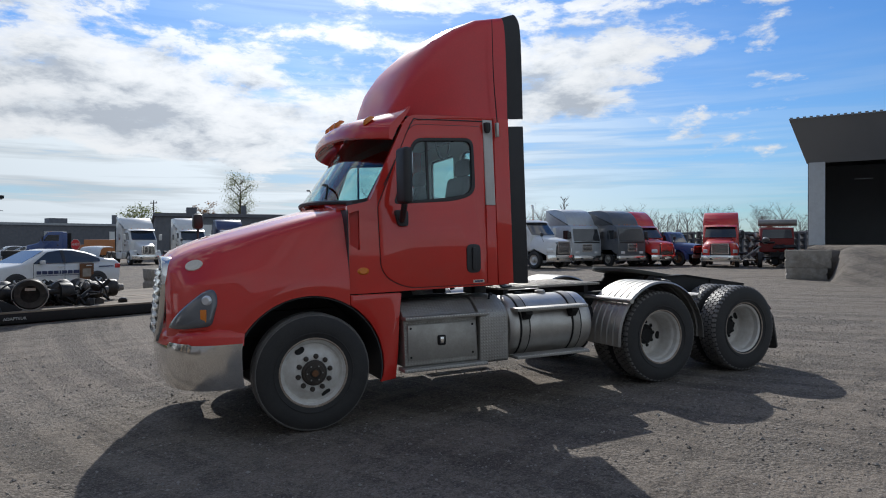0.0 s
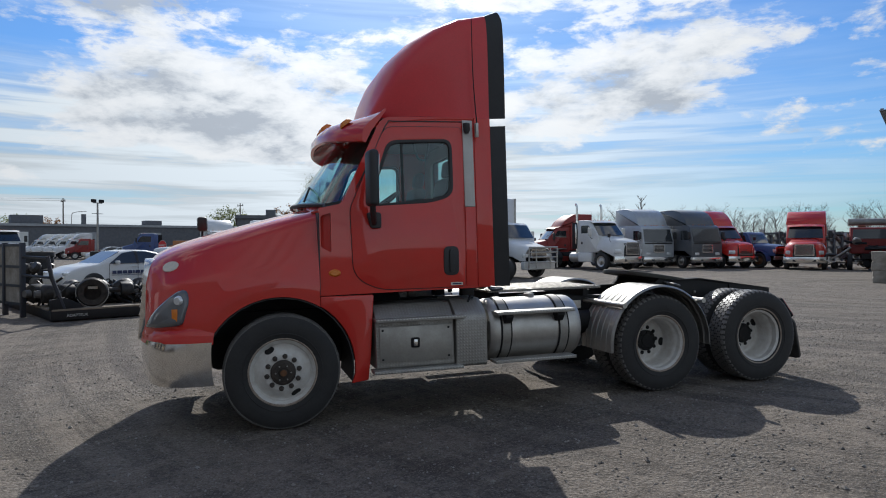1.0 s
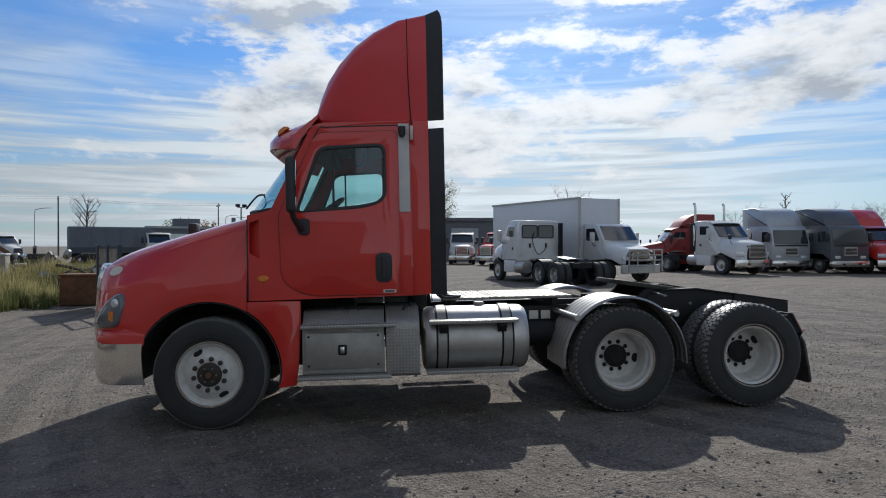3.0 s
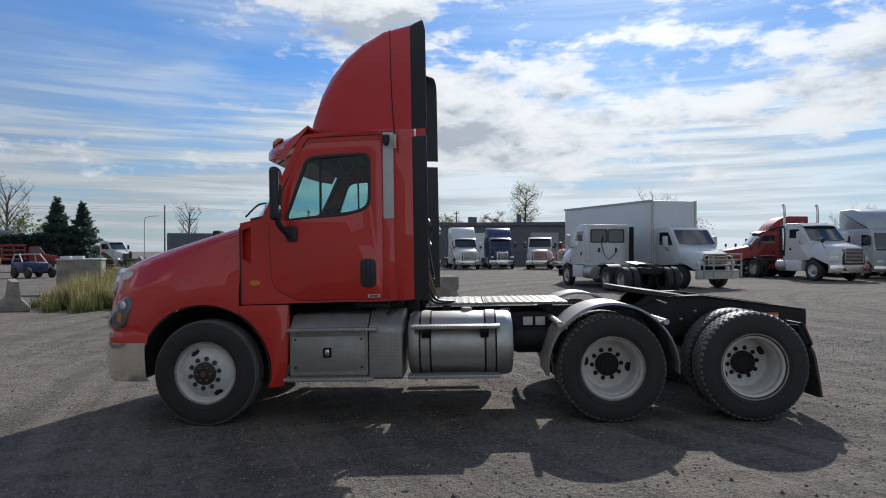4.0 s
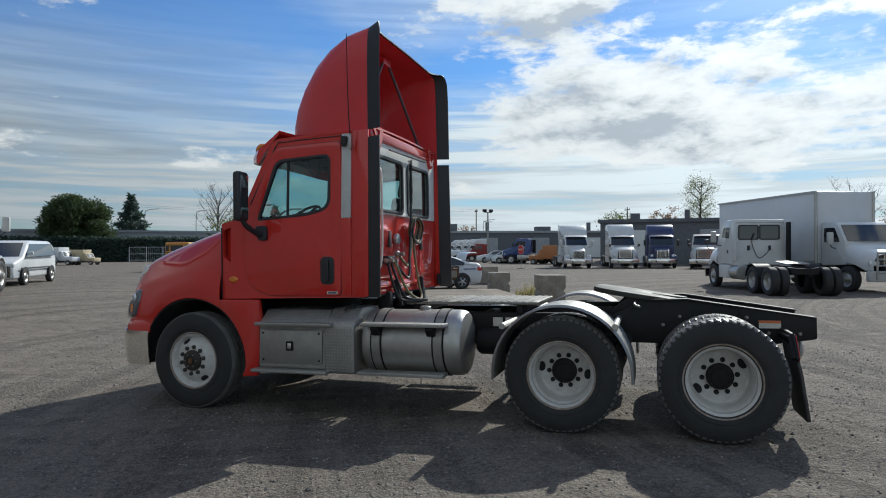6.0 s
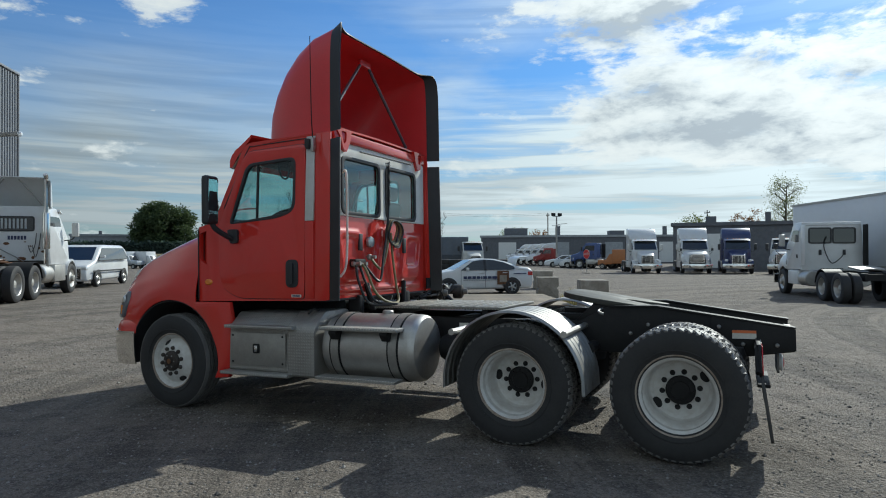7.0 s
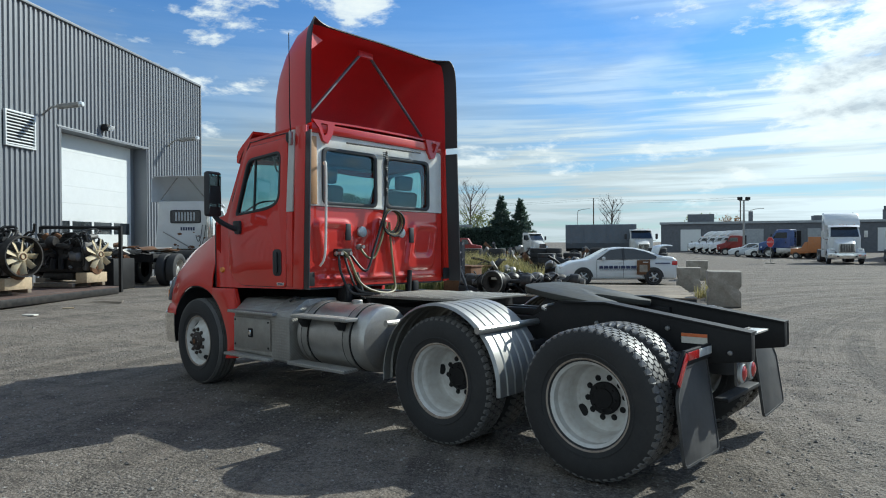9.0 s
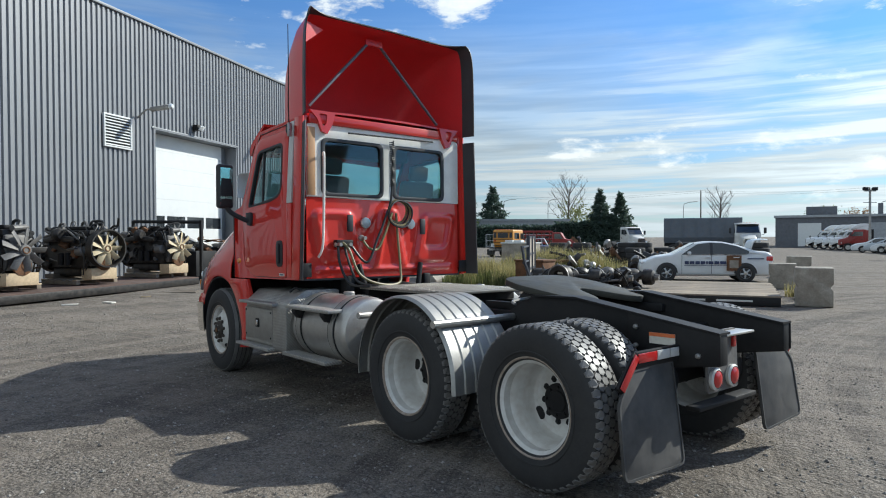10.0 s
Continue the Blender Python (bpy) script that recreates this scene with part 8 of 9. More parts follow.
# thin dark edge; OILY down to the ground stands for shade beneath it
flat_deck("engine_deck", "red-brown steel-edged deck carrying old engines", SHED @ pose(-9.6, -4.1, 0.36), 9.5, 2.6, 0.20, REDDECK, 0.30, OILY)


# engines on pallets
def pallet(at, name="pallet"):
    t = thing("pallet", "pale wooden pallet under an engine", "pallet", at, "pallets under engines")
    for y in (-0.5, 0.0, 0.5):
        part("runner", box(-0.62, 0.62, y - 0.05, y + 0.05, 0.02, 0.11, 0.004), WOOD, t)
    for k in range(6):
        x = -0.56 + 1.12 * k / 5
        piece("slat", "palletslat", lambda: box(-0.06, 0.06, -0.56, 0.56, 0.11, 0.135, 0.003), PALEWOOD if k % 5 == 0 else WOOD, t, Matrix.Translation((x, 0, 0)))
    return t


def engine(at, fan, fan_r, ring, label):
    """A truck engine, its fan to own +x."""
    t = thing("engine", label, "engine", at, "old engines on pallets")
    rnd = random.Random(len(label))
    part("block", box(-0.75, 0.45, -0.30, 0.30, 0.25, 0.85, 0.04), OILY, t, "oily black engine block")
    part("head", box(-0.72, 0.42, -0.22, 0.20, 0.85, 1.08, 0.03), OILY, t)
    part("rocker_cover", box(-0.68, 0.38, -0.16, 0.14, 1.08, 1.17, 0.03), BLACK, t)
    part("sump", box(-0.6, 0.2, -0.22, 0.22, 0.05, 0.25, 0.05), OILY, t)
    part("bell_housing", lathe([(0.0, -0.95), (0.34, -0.95), (0.40, -0.86), (0.38, -0.74), (0.0, -0.72)], 22, "x"), OILY, t, at=Matrix.Translation((0, 0, 0.52)))
    part("front_cover", box(0.45, 0.55, -0.26, 0.26, 0.28, 0.98, 0.05), CASTG, t)
    part("manifold", tube([(-0.6, -0.36, 0.86), (-0.2, -0.42, 0.90), (0.3, -0.38, 0.86)], 0.07, 10), OILY, t, "sooty exhaust manifold")
    part("turbo", lathe([(0.0, -0.10), (0.10, -0.10), (0.15, -0.04), (0.15, 0.04), (0.10, 0.10), (0.0, 0.10)], 16, "x"), OILY, t, at=Matrix.Translation((-0.1, -0.46, 0.98)))
    part("intake_pipe", tube([(-0.5, 0.28, 1.0), (0.1, 0.32, 1.06), (0.42, 0.2, 1.12), (0.5, -0.1, 1.10)], 0.06, 10), CASTG, t)
    part("alternator", lathe([(0.0, -0.1), (0.10, -0.1), (0.11, 0.08), (0.06, 0.11), (0.0, 0.11)], 14, "x"), CASTG, t, at=Matrix.Translation((0.40, -0.34, 0.62)))
    part("oil_filter", lathe([(0.0, 0.0), (0.06, 0.0), (0.065, 0.25), (0.0, 0.27)], 12, "z"), BLACK, t, at=Matrix.Translation((0.05, -0.38, 0.32)))
    part("oil_filter", lathe([(0.0, 0.0), (0.06, 0.0), (0.065, 0.25), (0.0, 0.27)], 12, "z"), BLACK, t, at=Matrix.Translation((-0.15, -0.38, 0.32)))
    for k in range(18):
        a = (rnd.uniform(-0.7, 0.4), rnd.choice((-0.33, 0.3, -0.36)), rnd.uniform(0.4, 1.1))
        pts = [a]
        for _ in range(3):
            pts.append((pts[-1][0] + rnd.uniform(-0.25, 0.3), pts[-1][1] + rnd.uniform(-0.06, 0.06), pts[-1][2] + rnd.uniform(-0.2, 0.2)))
        part("hose", tube(pts, rnd.choice((0.012, 0.018, 0.025)), 6), rnd.choice((HOSEB, CASTG, HOSEB)), t)
    for k in range(20):
        x, z = rnd.uniform(-0.7, 0.4), rnd.uniform(0.3, 1.15)
        s = rnd.uniform(0.03, 0.10)
        part("bracket", moved(box(-s, s, -s * 0.6, s * 0.6, -s * 0.8, s * 0.8, s * 0.2), Matrix.Translation((x, -0.33, z)) @ pose(0, 0, 0, rnd.uniform(-40, 40), rnd.uniform(-40, 40), 0)), rnd.choice((OILY, OILY, CASTG, RUST)), t)
    # belts, pulleys and loose pipes at the front and on top
    for k in range(6):
        y, z = rnd.uniform(-0.30, 0.30), rnd.uniform(0.45, 1.05)
        r = rnd.uniform(0.04, 0.09)
        part("pulley", lathe([(0.0, 0.53), (r, 0.53), (r * 0.86, 0.555), (r, 0.58), (0.0, 0.585)], 14, "x"), rnd.choice((OILY, CASTG, BLACK)), t, at=Matrix.Translation((0, y, z)))
    for k in range(8):
        x, y = rnd.uniform(-0.6, 0.45), rnd.uniform(-0.3, 0.2)
        h = rnd.uniform(0.05, 0.16)
        part("pipe", tube([(x, y, 1.05), (x + 0.04, y, 1.12 + h), (x + rnd.uniform(0.1, 0.3), y + rnd.uniform(-0.1, 0.1), 1.12 + h), (x + rnd.uniform(0.15, 0.4), y - 0.1, 1.0)], rnd.choice((0.014, 0.02, 0.03)), 6), rnd.choice((HOSEB, CASTG, OILY)), t)
    for k in range(6):
        y = rnd.choice((-0.36, -0.30, 0.30, 0.36))
        part("hose", tube([(0.35, y, rnd.uniform(0.8, 1.1)), (0.52, y * 1.15, rnd.uniform(0.6, 1.1)), (0.58, y * rnd.uniform(0.7, 1.2), rnd.uniform(0.3, 0.8)), (0.46, y, rnd.uniform(0.1, 0.4))], rnd.choice((0.014, 0.02)), 6), HOSEB, t)
    part("crank_pulley", lathe([(0.0, 0.56), (0.10, 0.56), (0.17, 0.58), (0.17, 0.63), (0.10, 0.64), (0.0, 0.62)], 20, "x"), RUST, t, "rusty crank pulley", at=Matrix.Translation((0, 0, 0.36)))
    hub = part("fan", lathe([(0.0, 0.62), (0.10, 0.62), (0.12, 0.66), (0.10, 0.72), (0.0, 0.73)], 18, "x"), fan, t, "cooling fan", at=Matrix.Translation((0, 0, 0.68)))
    for k in range(9):
        a = 2 * math.pi * k / 9
        own = moved(box(-0.006, 0.006, 0.09, fan_r, -0.060, 0.060, 0.003), pose(0, 0, 0, 0, 0, 0) @ Matrix.Rotation(0.55, 4, "Y"))
        moved(own, pose(0, 0, 0, math.degrees(a), 0, 0) @ Matrix.Translation((0.67, 0, 0)))
        part("blade", own, fan, hub, "")
    part("hub_ring", lathe([(0.050, 0.725), (0.050, 0.738), (0.068, 0.738), (0.068, 0.722)], 18, "x", closed=True), RUST, hub, "rusty hub ring")
    if ring:
        part("fan_ring", lathe([(fan_r + 0.02, 0.60), (fan_r + 0.05, 0.60), (fan_r + 0.05, 0.76), (fan_r + 0.02, 0.76)], 30, "x", closed=True), OILY, t, "black fan ring", at=Matrix.Translation((0, 0, 0.68)))
    part("wooden_cradle", box(0.34, 0.62, -0.30, 0.30, 0.0, 0.24, 0.006), PALEWOOD, t, "stacked pale timber blocks")
    part("wooden_cradle", box(-0.65, -0.40, -0.36, 0.36, 0.0, 0.10, 0.006), WOOD, t)
    return t


for s_, n_, fan, fr, ring, lab_ in ((-5.35, 3.1, CASTG, 0.40, False, "oily black truck engine with grey fan on a pallet"), (-3.2, 3.1, FANC, 0.36, True, "black truck engine with cream fan in a ring"), (-0.5, 3.05, FANC, 0.36, False, "black truck engine with cream fan beside a steel frame")):
    base = SHED @ pose(s_, -n_, 0.565, 0, 0, 0)
    # fans look along the wall's own -x, turned to the yard
    pallet(base @ pose(0, 0, 0, 0, 0, -98) @ pose(-0.1, 0, 0))
    engine(base @ pose(0, 0, 0.135, 0, 0, -100) @ Matrix.Diagonal((1.3, 1.1, 1.08, 1)), fan, fr * 1.04, ring, lab_)

# steel frame standing on the deck's end
fr = thing("support_stand", "dark welded steel stand standing on the engine deck", "frame", SHED)
for x, y in ((0.28, -1.5), (0.28, -3.9)):
    part("post", box(x - 0.04, x + 0.04, y - 0.04, y + 0.04, 0.34, 2.20), BLACK, fr)
part("rail", tube([(0.28, -1.5, 2.18), (0.28, -3.9, 2.14)], 0.05, 6, False), BLACK, fr)
part("rail", tube([(0.28, -1.5, 0.5), (0.28, -3.9, 0.5)], 0.05, 6, False), BLACK, fr)
bin_ = thing("scrap_bin", "dark steel bin full of rusty scrap by the deck", "bin", SHED @ pose(1.2, -2.9, 0.38))
part("body", box(-0.5, 0.5, -0.5, 0.5, 0.0, 0.9, 0.02), BLACK, bin_)
scr = random.Random(5)
for k in range(14):
    s = scr.uniform(0.1, 0.3)
    part("scrap", moved(box(-s, s, -s * 0.5, s * 0.5, -0.04, 0.04, 0.01), Matrix.Translation((scr.uniform(-0.4, 0.5), scr.uniform(-0.4, 0.4), 0.9 + 0.03 * k)) @ pose(0, 0, 0, scr.uniform(-40, 40), scr.uniform(-30, 30), scr.uniform(0, 180))), scr.choice((RUST, STEEL, OILY)), bin_)
pale = part("plywood_sheet", moved(box(-0.6, 0.6, -0.02, 0.02, 0, 0.95, 0.004), pose(0, 0, 0, -12, 0, 0)), PALEWOOD)
pale.matrix_basis = SHED @ pose(-4.4, -2.0, 0.56)
tagged(pale, "pale plywood sheet leaning behind the engines", "board")


# axles, hubs and scrap piled on the flatbed deck
def axle_pile():
    rnd = random.Random(11)
    for k in range(6):
        x, y = 0.75 + 0.30 * k + rnd.uniform(-0.12, 0.12), 0.9 + rnd.uniform(0, 1.5)
        t = thing("truck_axle", "greasy black truck axle with brake drums, piled on the deck", "axle", deck_at @ pose(x, y, 0.24, 0, 0, rnd.uniform(-30, 30)), "scrap axles")
        part("beam", tube([(-0.85, 0, 0.30), (-0.3, 0, 0.32), (0.3, 0, 0.32), (0.85, 0, 0.30)], 0.075, 10), OILY, t)
        part("differential", lathe([(0.0, -0.2), (0.16, -0.18), (0.25, -0.06), (0.25, 0.06), (0.15, 0.2), (0.0, 0.22)], 18), OILY if k % 4 else CASTG, t, at=Matrix.Translation((0.1, 0, 0.32)))
        for s in (-1, 1):
            d = part("brake_drum", lathe([(0.0, -0.02), (0.12, -0.04), (0.20, 0.0), (0.22, 0.06), (0.22, 0.26), (0.0, 0.26)], 22, "x"), OILY, t, "dark brake drum", at=Matrix.Translation((s * 0.95, 0, 0.30)) @ (Matrix.Identity(4) if s < 0 else pose(0, 0, 0, 0, 0, 180)))
            part("hub", lathe([(0.0, -0.16), (0.08, -0.16), (0.10, -0.04), (0.0, -0.04)], 14, "x"), CASTG, d)
        for j in range(2):
            pts = [(rnd.uniform(-0.6, 0.6), rnd.uniform(-0.2, 0.2), 0.45)]
            for _ in range(3):
                pts.append((pts[-1][0] + rnd.uniform(-0.3, 0.3), pts[-1][1] + rnd.uniform(-0.2, 0.2), max(0.06, pts[-1][2] + rnd.uniform(-0.25, 0.2))))
            part("hose", tube(pts, 0.018, 6), HOSEB, t)
    for k in range(1):
        x, y = (0.95, 2.6, 3.5)[k], (0.45, 0.6, 0.8)[k]
        t = thing("brake_hub", "large black hub drum standing on edge", "hub", deck_at @ pose(x, y, 0.24, 0, 0, (-20, 15, 40)[k]), "scrap hubs")
        part("drum", moved(lathe([(0.18, -0.14), (0.30, -0.15), (0.33, -0.10), (0.33, 0.10), (0.28, 0.15), (0.0, 0.15)], 26), Matrix.Translation((0, 0, 0.33))), OILY, t)
        part("rim", moved(lathe([(0.33, -0.155), (0.345, -0.155), (0.345, -0.13), (0.33, -0.13)], 26, closed=True), Matrix.Translation((0, 0, 0.33))), STEEL, t)
        part("chalk_mark", moved(box(-0.10, 0.10, -0.004, 0.004, -0.03, 0.03), Matrix.Translation((0, -0.02, 0.43))), PALEINK, t)


axle_pile()


# headboard and side bracket standing on the deck's end
def headboard():
    t = thing("deck_headboard", "dark steel headboard with grey sheet panels at the flatbed's end", "headboard", pose(-4.27, 8.85, 0.0, 0, 0, 37.0))
    for y in (1.40, 2.35, 3.30):
        part("post", box(-0.05, 0.05, y - 0.05, y + 0.05, 0.0, 1.72, 0.006), DARKBLUE, t)
    for z in (0.30, 0.72, 1.16, 1.66):
        part("rail", box(-0.03, 0.03, 1.45, 3.25, z - 0.03, z + 0.03), DARKBLUE, t)
    for y0, y1 in ((1.45, 2.30), (2.40, 3.25)):
        part("panel", box(-0.012, 0.012, y0, y1, 0.30, 1.66), CONCRETE, t, "weathered grey sheet panel")
    part("corner_bracket", tube([(0.30, 0.05, 0.24), (0.04, 0.05, 0.95), (-0.04, 0.05, 1.42)], 0.045, 6, False), DARKBLUE, t, "leaning steel corner post")
    part("gusset", plate([(0.0, 0.22), (0.75, 0.22), (0.62, 0.34), (0.30, 0.50), (0.0, 0.46)], [], 0.02, 0.10, "xz", 0.01), BLACK, t)
    for z in (0.95, 1.38):
        part("side_rail", tube([(0.0, 0.05, z), (0.0, 1.40, z + 0.02)], 0.032, 6, False), DARKBLUE, t)
    return t


headboard()
word = bpy.data.curves.new("deck_word", "FONT")
word.body, word.size, word.extrude = "ADAPTEUR", 0.085, 0.002
word.materials.append(REFLECT)
word_ob = new("deck_word", word)
word_ob.matrix_basis = deck_at @ pose(0.30, -0.006, 0.075, 90, 0, 0)
tagged(word_ob, "pale stencilled word on the deck's black edge", "sign")
bx = thing("steel_crate", "rusty red-brown steel crate in weeds", "crate", put_at(-7.0, 12.35, 10))
part("body", box(-0.55, 0.55, -0.4, 0.4, 0.02, 0.88, 0.015), RUST, bx)
part("lip", box(-0.58, 0.58, -0.43, 0.43, 0.84, 0.9, 0.01), RUST, bx)
bx = thing("pale_tank", "pale square plastic tank behind the weeds", "tank", put_at(-13.2, 18.2, 20))
part("body", box(-0.80, 0.80, -0.5, 0.5, 0.0, 1.40, 0.05), CONCRETE, bx)
part("rim", box(-0.83, 0.83, -0.53, 0.53, 1.36, 1.43, 0.015), DIRTYW, bx, "pale rim")
for x in (-0.55, -0.1):
    part("carton", box(x - 0.19, x + 0.19, -0.2, 0.2, 1.43, 1.53, 0.015), WHITE, bx, "white carton on the lid")


def blue_pickup(at):
    t = thing("pickup_cab", "stripped blue pickup cab with pale window frame", "truck", at)
    part("cab", plate(rpoly([(-0.75, 0.35), (-0.75, 1.0), (-0.70, 1.05), (0.72, 1.05), (0.80, 0.95), (0.80, 0.35)], 0.05, 3), [], -0.8, 0.8, "xz", 0.05), NAVY, t, "dull dark blue lower body")
    for s in (-1, 1):
        part("pillar", tube([(-0.66, s * 0.74, 1.02), (-0.55, s * 0.64, 1.52), (0.05, s * 0.64, 1.56), (0.62, s * 0.74, 1.04)], 0.045, 6, False), WALLPALE, t, "pale bare window frame")
        road_wheel(t, -0.3, s * 0.75, 0.35, 0.22, rim=RUST)
        road_wheel(t, 1.3, s * 0.75, 0.35, 0.22, rim=RUST)
    part("roof", box(-0.57, 0.08, -0.66, 0.66, 1.53, 1.58, 0.02), WALLPALE, t)
    part("frame", box(-0.9, 1.7, -0.4, 0.4, 0.32, 0.46), BLACK, t)


blue_pickup(put_at(-26.5, 34.0, -28))


def stake_truck(at):
    t = thing("stake_truck", "old red stake-bed truck with slatted sides", "truck", at)
    part("bed", box(-4.2, 0.0, -1.15, 1.15, 1.0, 1.15, 0.01), DARKRED, t)
    for s in (-1, 1):
        for z in (1.45, 1.85, 2.25):
            part("slat", box(-4.15, -0.05, s * 1.12 - 0.03, s * 1.12 + 0.03, z - 0.09, z + 0.09, 0.01), DARKRED, t)
        for k in range(6):
            x = -4.1 + 0.8 * k
            part("stake", box(x - 0.04, x + 0.04, s * 1.17 - 0.02, s * 1.17 + 0.02, 1.0, 2.34), DARKRED, t)
        road_wheel(t, 1.6, s * 0.95, 0.46, rim=STEEL)
        road_wheel(t, -3.0, s * 0.95, 0.46, deep=True, rim=STEEL)
    outline_body("cab", rpoly([(0.15, 0.8), (0.15, 2.15), (0.95, 2.15), (1.35, 1.5), (2.3, 1.35), (2.35, 0.7)], 0.08, 3), 0.95, DARKRED, t, 0.06, "dull red cab")
    side_glass(t, rpoly([(0.32, 1.5), (0.32, 2.0), (0.88, 2.0), (1.15, 1.5)], 0.05, 3), 0.95)
    part("frame", box(-4.2, 2.2, -0.42, 0.42, 0.7, 0.95), BLACK, t)


stake_truck(put_at(-35.2, 46.0, 35))


# rows of scrap behind the car: tyres in stacks, frames, cab parts
def tyre_stack(x, y, n, seed):
    rnd = random.Random(seed)
    t = thing("tyre_stack", "stack of worn black truck tyres", "tyres", put_at(x, y, 0), "scrap tyre stacks")
    for k in range(n):
        piece("tyre", "tyre0.510.28", lambda: small_tyre(0.51, 0.28), RUBBER, t, Matrix.Translation((rnd.uniform(-0.06, 0.06), rnd.uniform(-0.06, 0.06), 0.14 + 0.27 * k)) @ pose(0, 0, 0, 90, 0, rnd.uniform(0, 90)))


rs = random.Random(21)
for k in range(16):
    tyre_stack(-16.0 + 0.62 * k + rs.uniform(-0.3, 0.3), 23.5 + 0.35 * k + rs.uniform(-0.8, 1.4), rs.randint(2, 5), 30 + k)


def scrap_heap(x, y, n, spread, tall, seed, label, base=0.0, fine=1.0, mats=None):
    rnd = random.Random(seed)
    t = thing("scrap_heap", label, "scrap", put_at(x, y, rnd.uniform(0, 90)) @ Matrix.Translation((0, 0, base)), "scrap heaps")
    for k in range(n):
        px, py = rnd.gauss(0, spread * 0.5), rnd.gauss(0, spread * 0.4)
        pz = rnd.uniform(0.08, tall) * math.exp(-(px * px + py * py) / (spread * spread))
        kind = rnd.random()
        m = Matrix.Translation((px, py, pz)) @ pose(0, 0, 0, rnd.uniform(-50, 50), rnd.uniform(-50, 50), rnd.uniform(0, 360)) @ Matrix.Diagonal((fine, fine, fine, 1))
        mat = rnd.choice(mats or (RUST, OILY, STEEL, CASTG, OILY, BLACK))
        if kind < 0.4:
            own = box(-rnd.uniform(0.2, 0.8), rnd.uniform(0.2, 0.8), -0.06, 0.06, -0.1, 0.1, 0.01)
        elif kind < 0.7:
            own = tube([(-0.7, 0, 0), (0, rnd.uniform(-0.2, 0.2), rnd.uniform(-0.1, 0.2)), (0.7, 0, 0)], rnd.uniform(0.03, 0.08), 7)
        else:
            own = lathe([(0.0, -0.1), (0.22, -0.1), (0.26, 0.0), (0.22, 0.12), (0.0, 0.12)], 14)
        part("scrap_piece", moved(own, m), mat, t)


for k, (x, y, n, sp, ta) in enumerate(((-9.0, 16.5, 26, 1.3, 0.9), (-11.5, 20.0, 30, 1.6, 1.3), (-8.5, 22.0, 24, 1.3, 1.0), (-14.0, 25.0, 30, 1.8, 1.5), (-12.0, 30.0, 26, 1.8, 1.3), (-17.5, 28.0, 24, 1.8, 1.4))):
    scrap_heap(x, y, n, sp, ta, 50 + k, "heap of rusty and oily truck parts")
for k, (u, v) in enumerate(((0.5, 1.4), (1.2, 1.1), (1.8, 1.5), (2.3, 1.0))):
    spot = deck_at @ Vector((u, v, 0))
    scrap_heap(spot.x, spot.y, 44, 0.75, 0.50, 90 + k, "jumble of greasy black gears, shafts and brackets on the deck", 0.24, 0.42, (OILY, OILY, BLACK, CASTG, OILY, BLACK))
# red wreck and frames beside the bright red tractor
scrap_heap(37.0, 23.5, 60, 2.6, 2.6, 71, "heap of stripped red and black truck frames")
wr = thing("wrecked_truck", "stripped dark red truck cab without bonnet", "truck", put_at(36.4, 22.4, -138))
part("cab", plate(rpoly([(0.0, 1.0), (0.0, 1.9), (-0.3, 2.6), (-1.5, 2.65), (-1.5, 1.0)], 0.06, 3), [], -1.0, 1.0, "xz", 0.05), DARKRED, wr)
front_glass(wr, 0.0, 1.92, -0.28, 2.5, 0.9, 0.84, bow=0.05)
part("roof_tank", tube([(-0.6, -1.1, 2.95), (-0.6, 1.2, 2.95)], 0.22, 14, False), STEEL, wr)
part("frame", box(-5, 1.3, -0.45, 0.45, 0.7, 1.0), BLACK, wr)
part("axle", box(0.3, 0.5, -1.2, 1.2, 0.5, 0.7), BLACK, wr)
for s in (-1, 1):
    road_wheel(wr, 0.4, s * 1.05, 0.5, rim=RUST)
    road_wheel(wr, -4.0, s * 1.05, 0.5, deep=True, rim=RUST)
# long rack of stacked frames in the distance on the right
lr = thing("frame_stack", "long dark stack of chassis frames before bare trees", "scrap", put_at(43.0, 38.0, -28))
rr = random.Random(8)
for k in range(46):
    x = -14 + 0.62 * k
    part("upright", box(x - 0.06, x + 0.06, -0.6, 0.6, 0.0, 2.6 + rr.uniform(-0.25, 0.25)), FARWALL, lr)
for z in (0.6, 1.2, 1.8, 2.4):
    part("beam", box(-14.3, 14.6, -0.4, 0.4, z, z + 0.18), FARWALL, lr)


# far buildings
def low_building(name, x0, x1, y, depth, h, mat, label, doors=0, bands=True, turn=0.0, units=()):
    t = thing(name, label, "building", pose(x0, y, 0, 0, 0, turn))
    w = x1 - x0
    part("wall", box(0, w, 0, depth, -0.3, h), mat, t, "", 0)
    part("roof_edge", box(-0.2, w + 0.2, -0.25, depth + 0.2, h, h + 0.35), FARPALE if bands else mat, t, "pale roof edge", 0)
    for k in range(doors):
        x = w * (k + 0.5) / doors
        part("dock_door", box(x - 1.5, x + 1.5, -0.08, 0.0, 0.2, min(h - 0.8, 3.6)), FARPALE if k % 3 else DOORW, t, "pale dock door", 0)
    for x, ww, hh in units:
        part("roof_unit", box(x, x + ww, 2.0, 2.0 + ww, h + 0.35, h + 0.35 + hh), FARWALL, t, "roof unit", 0)
    return t


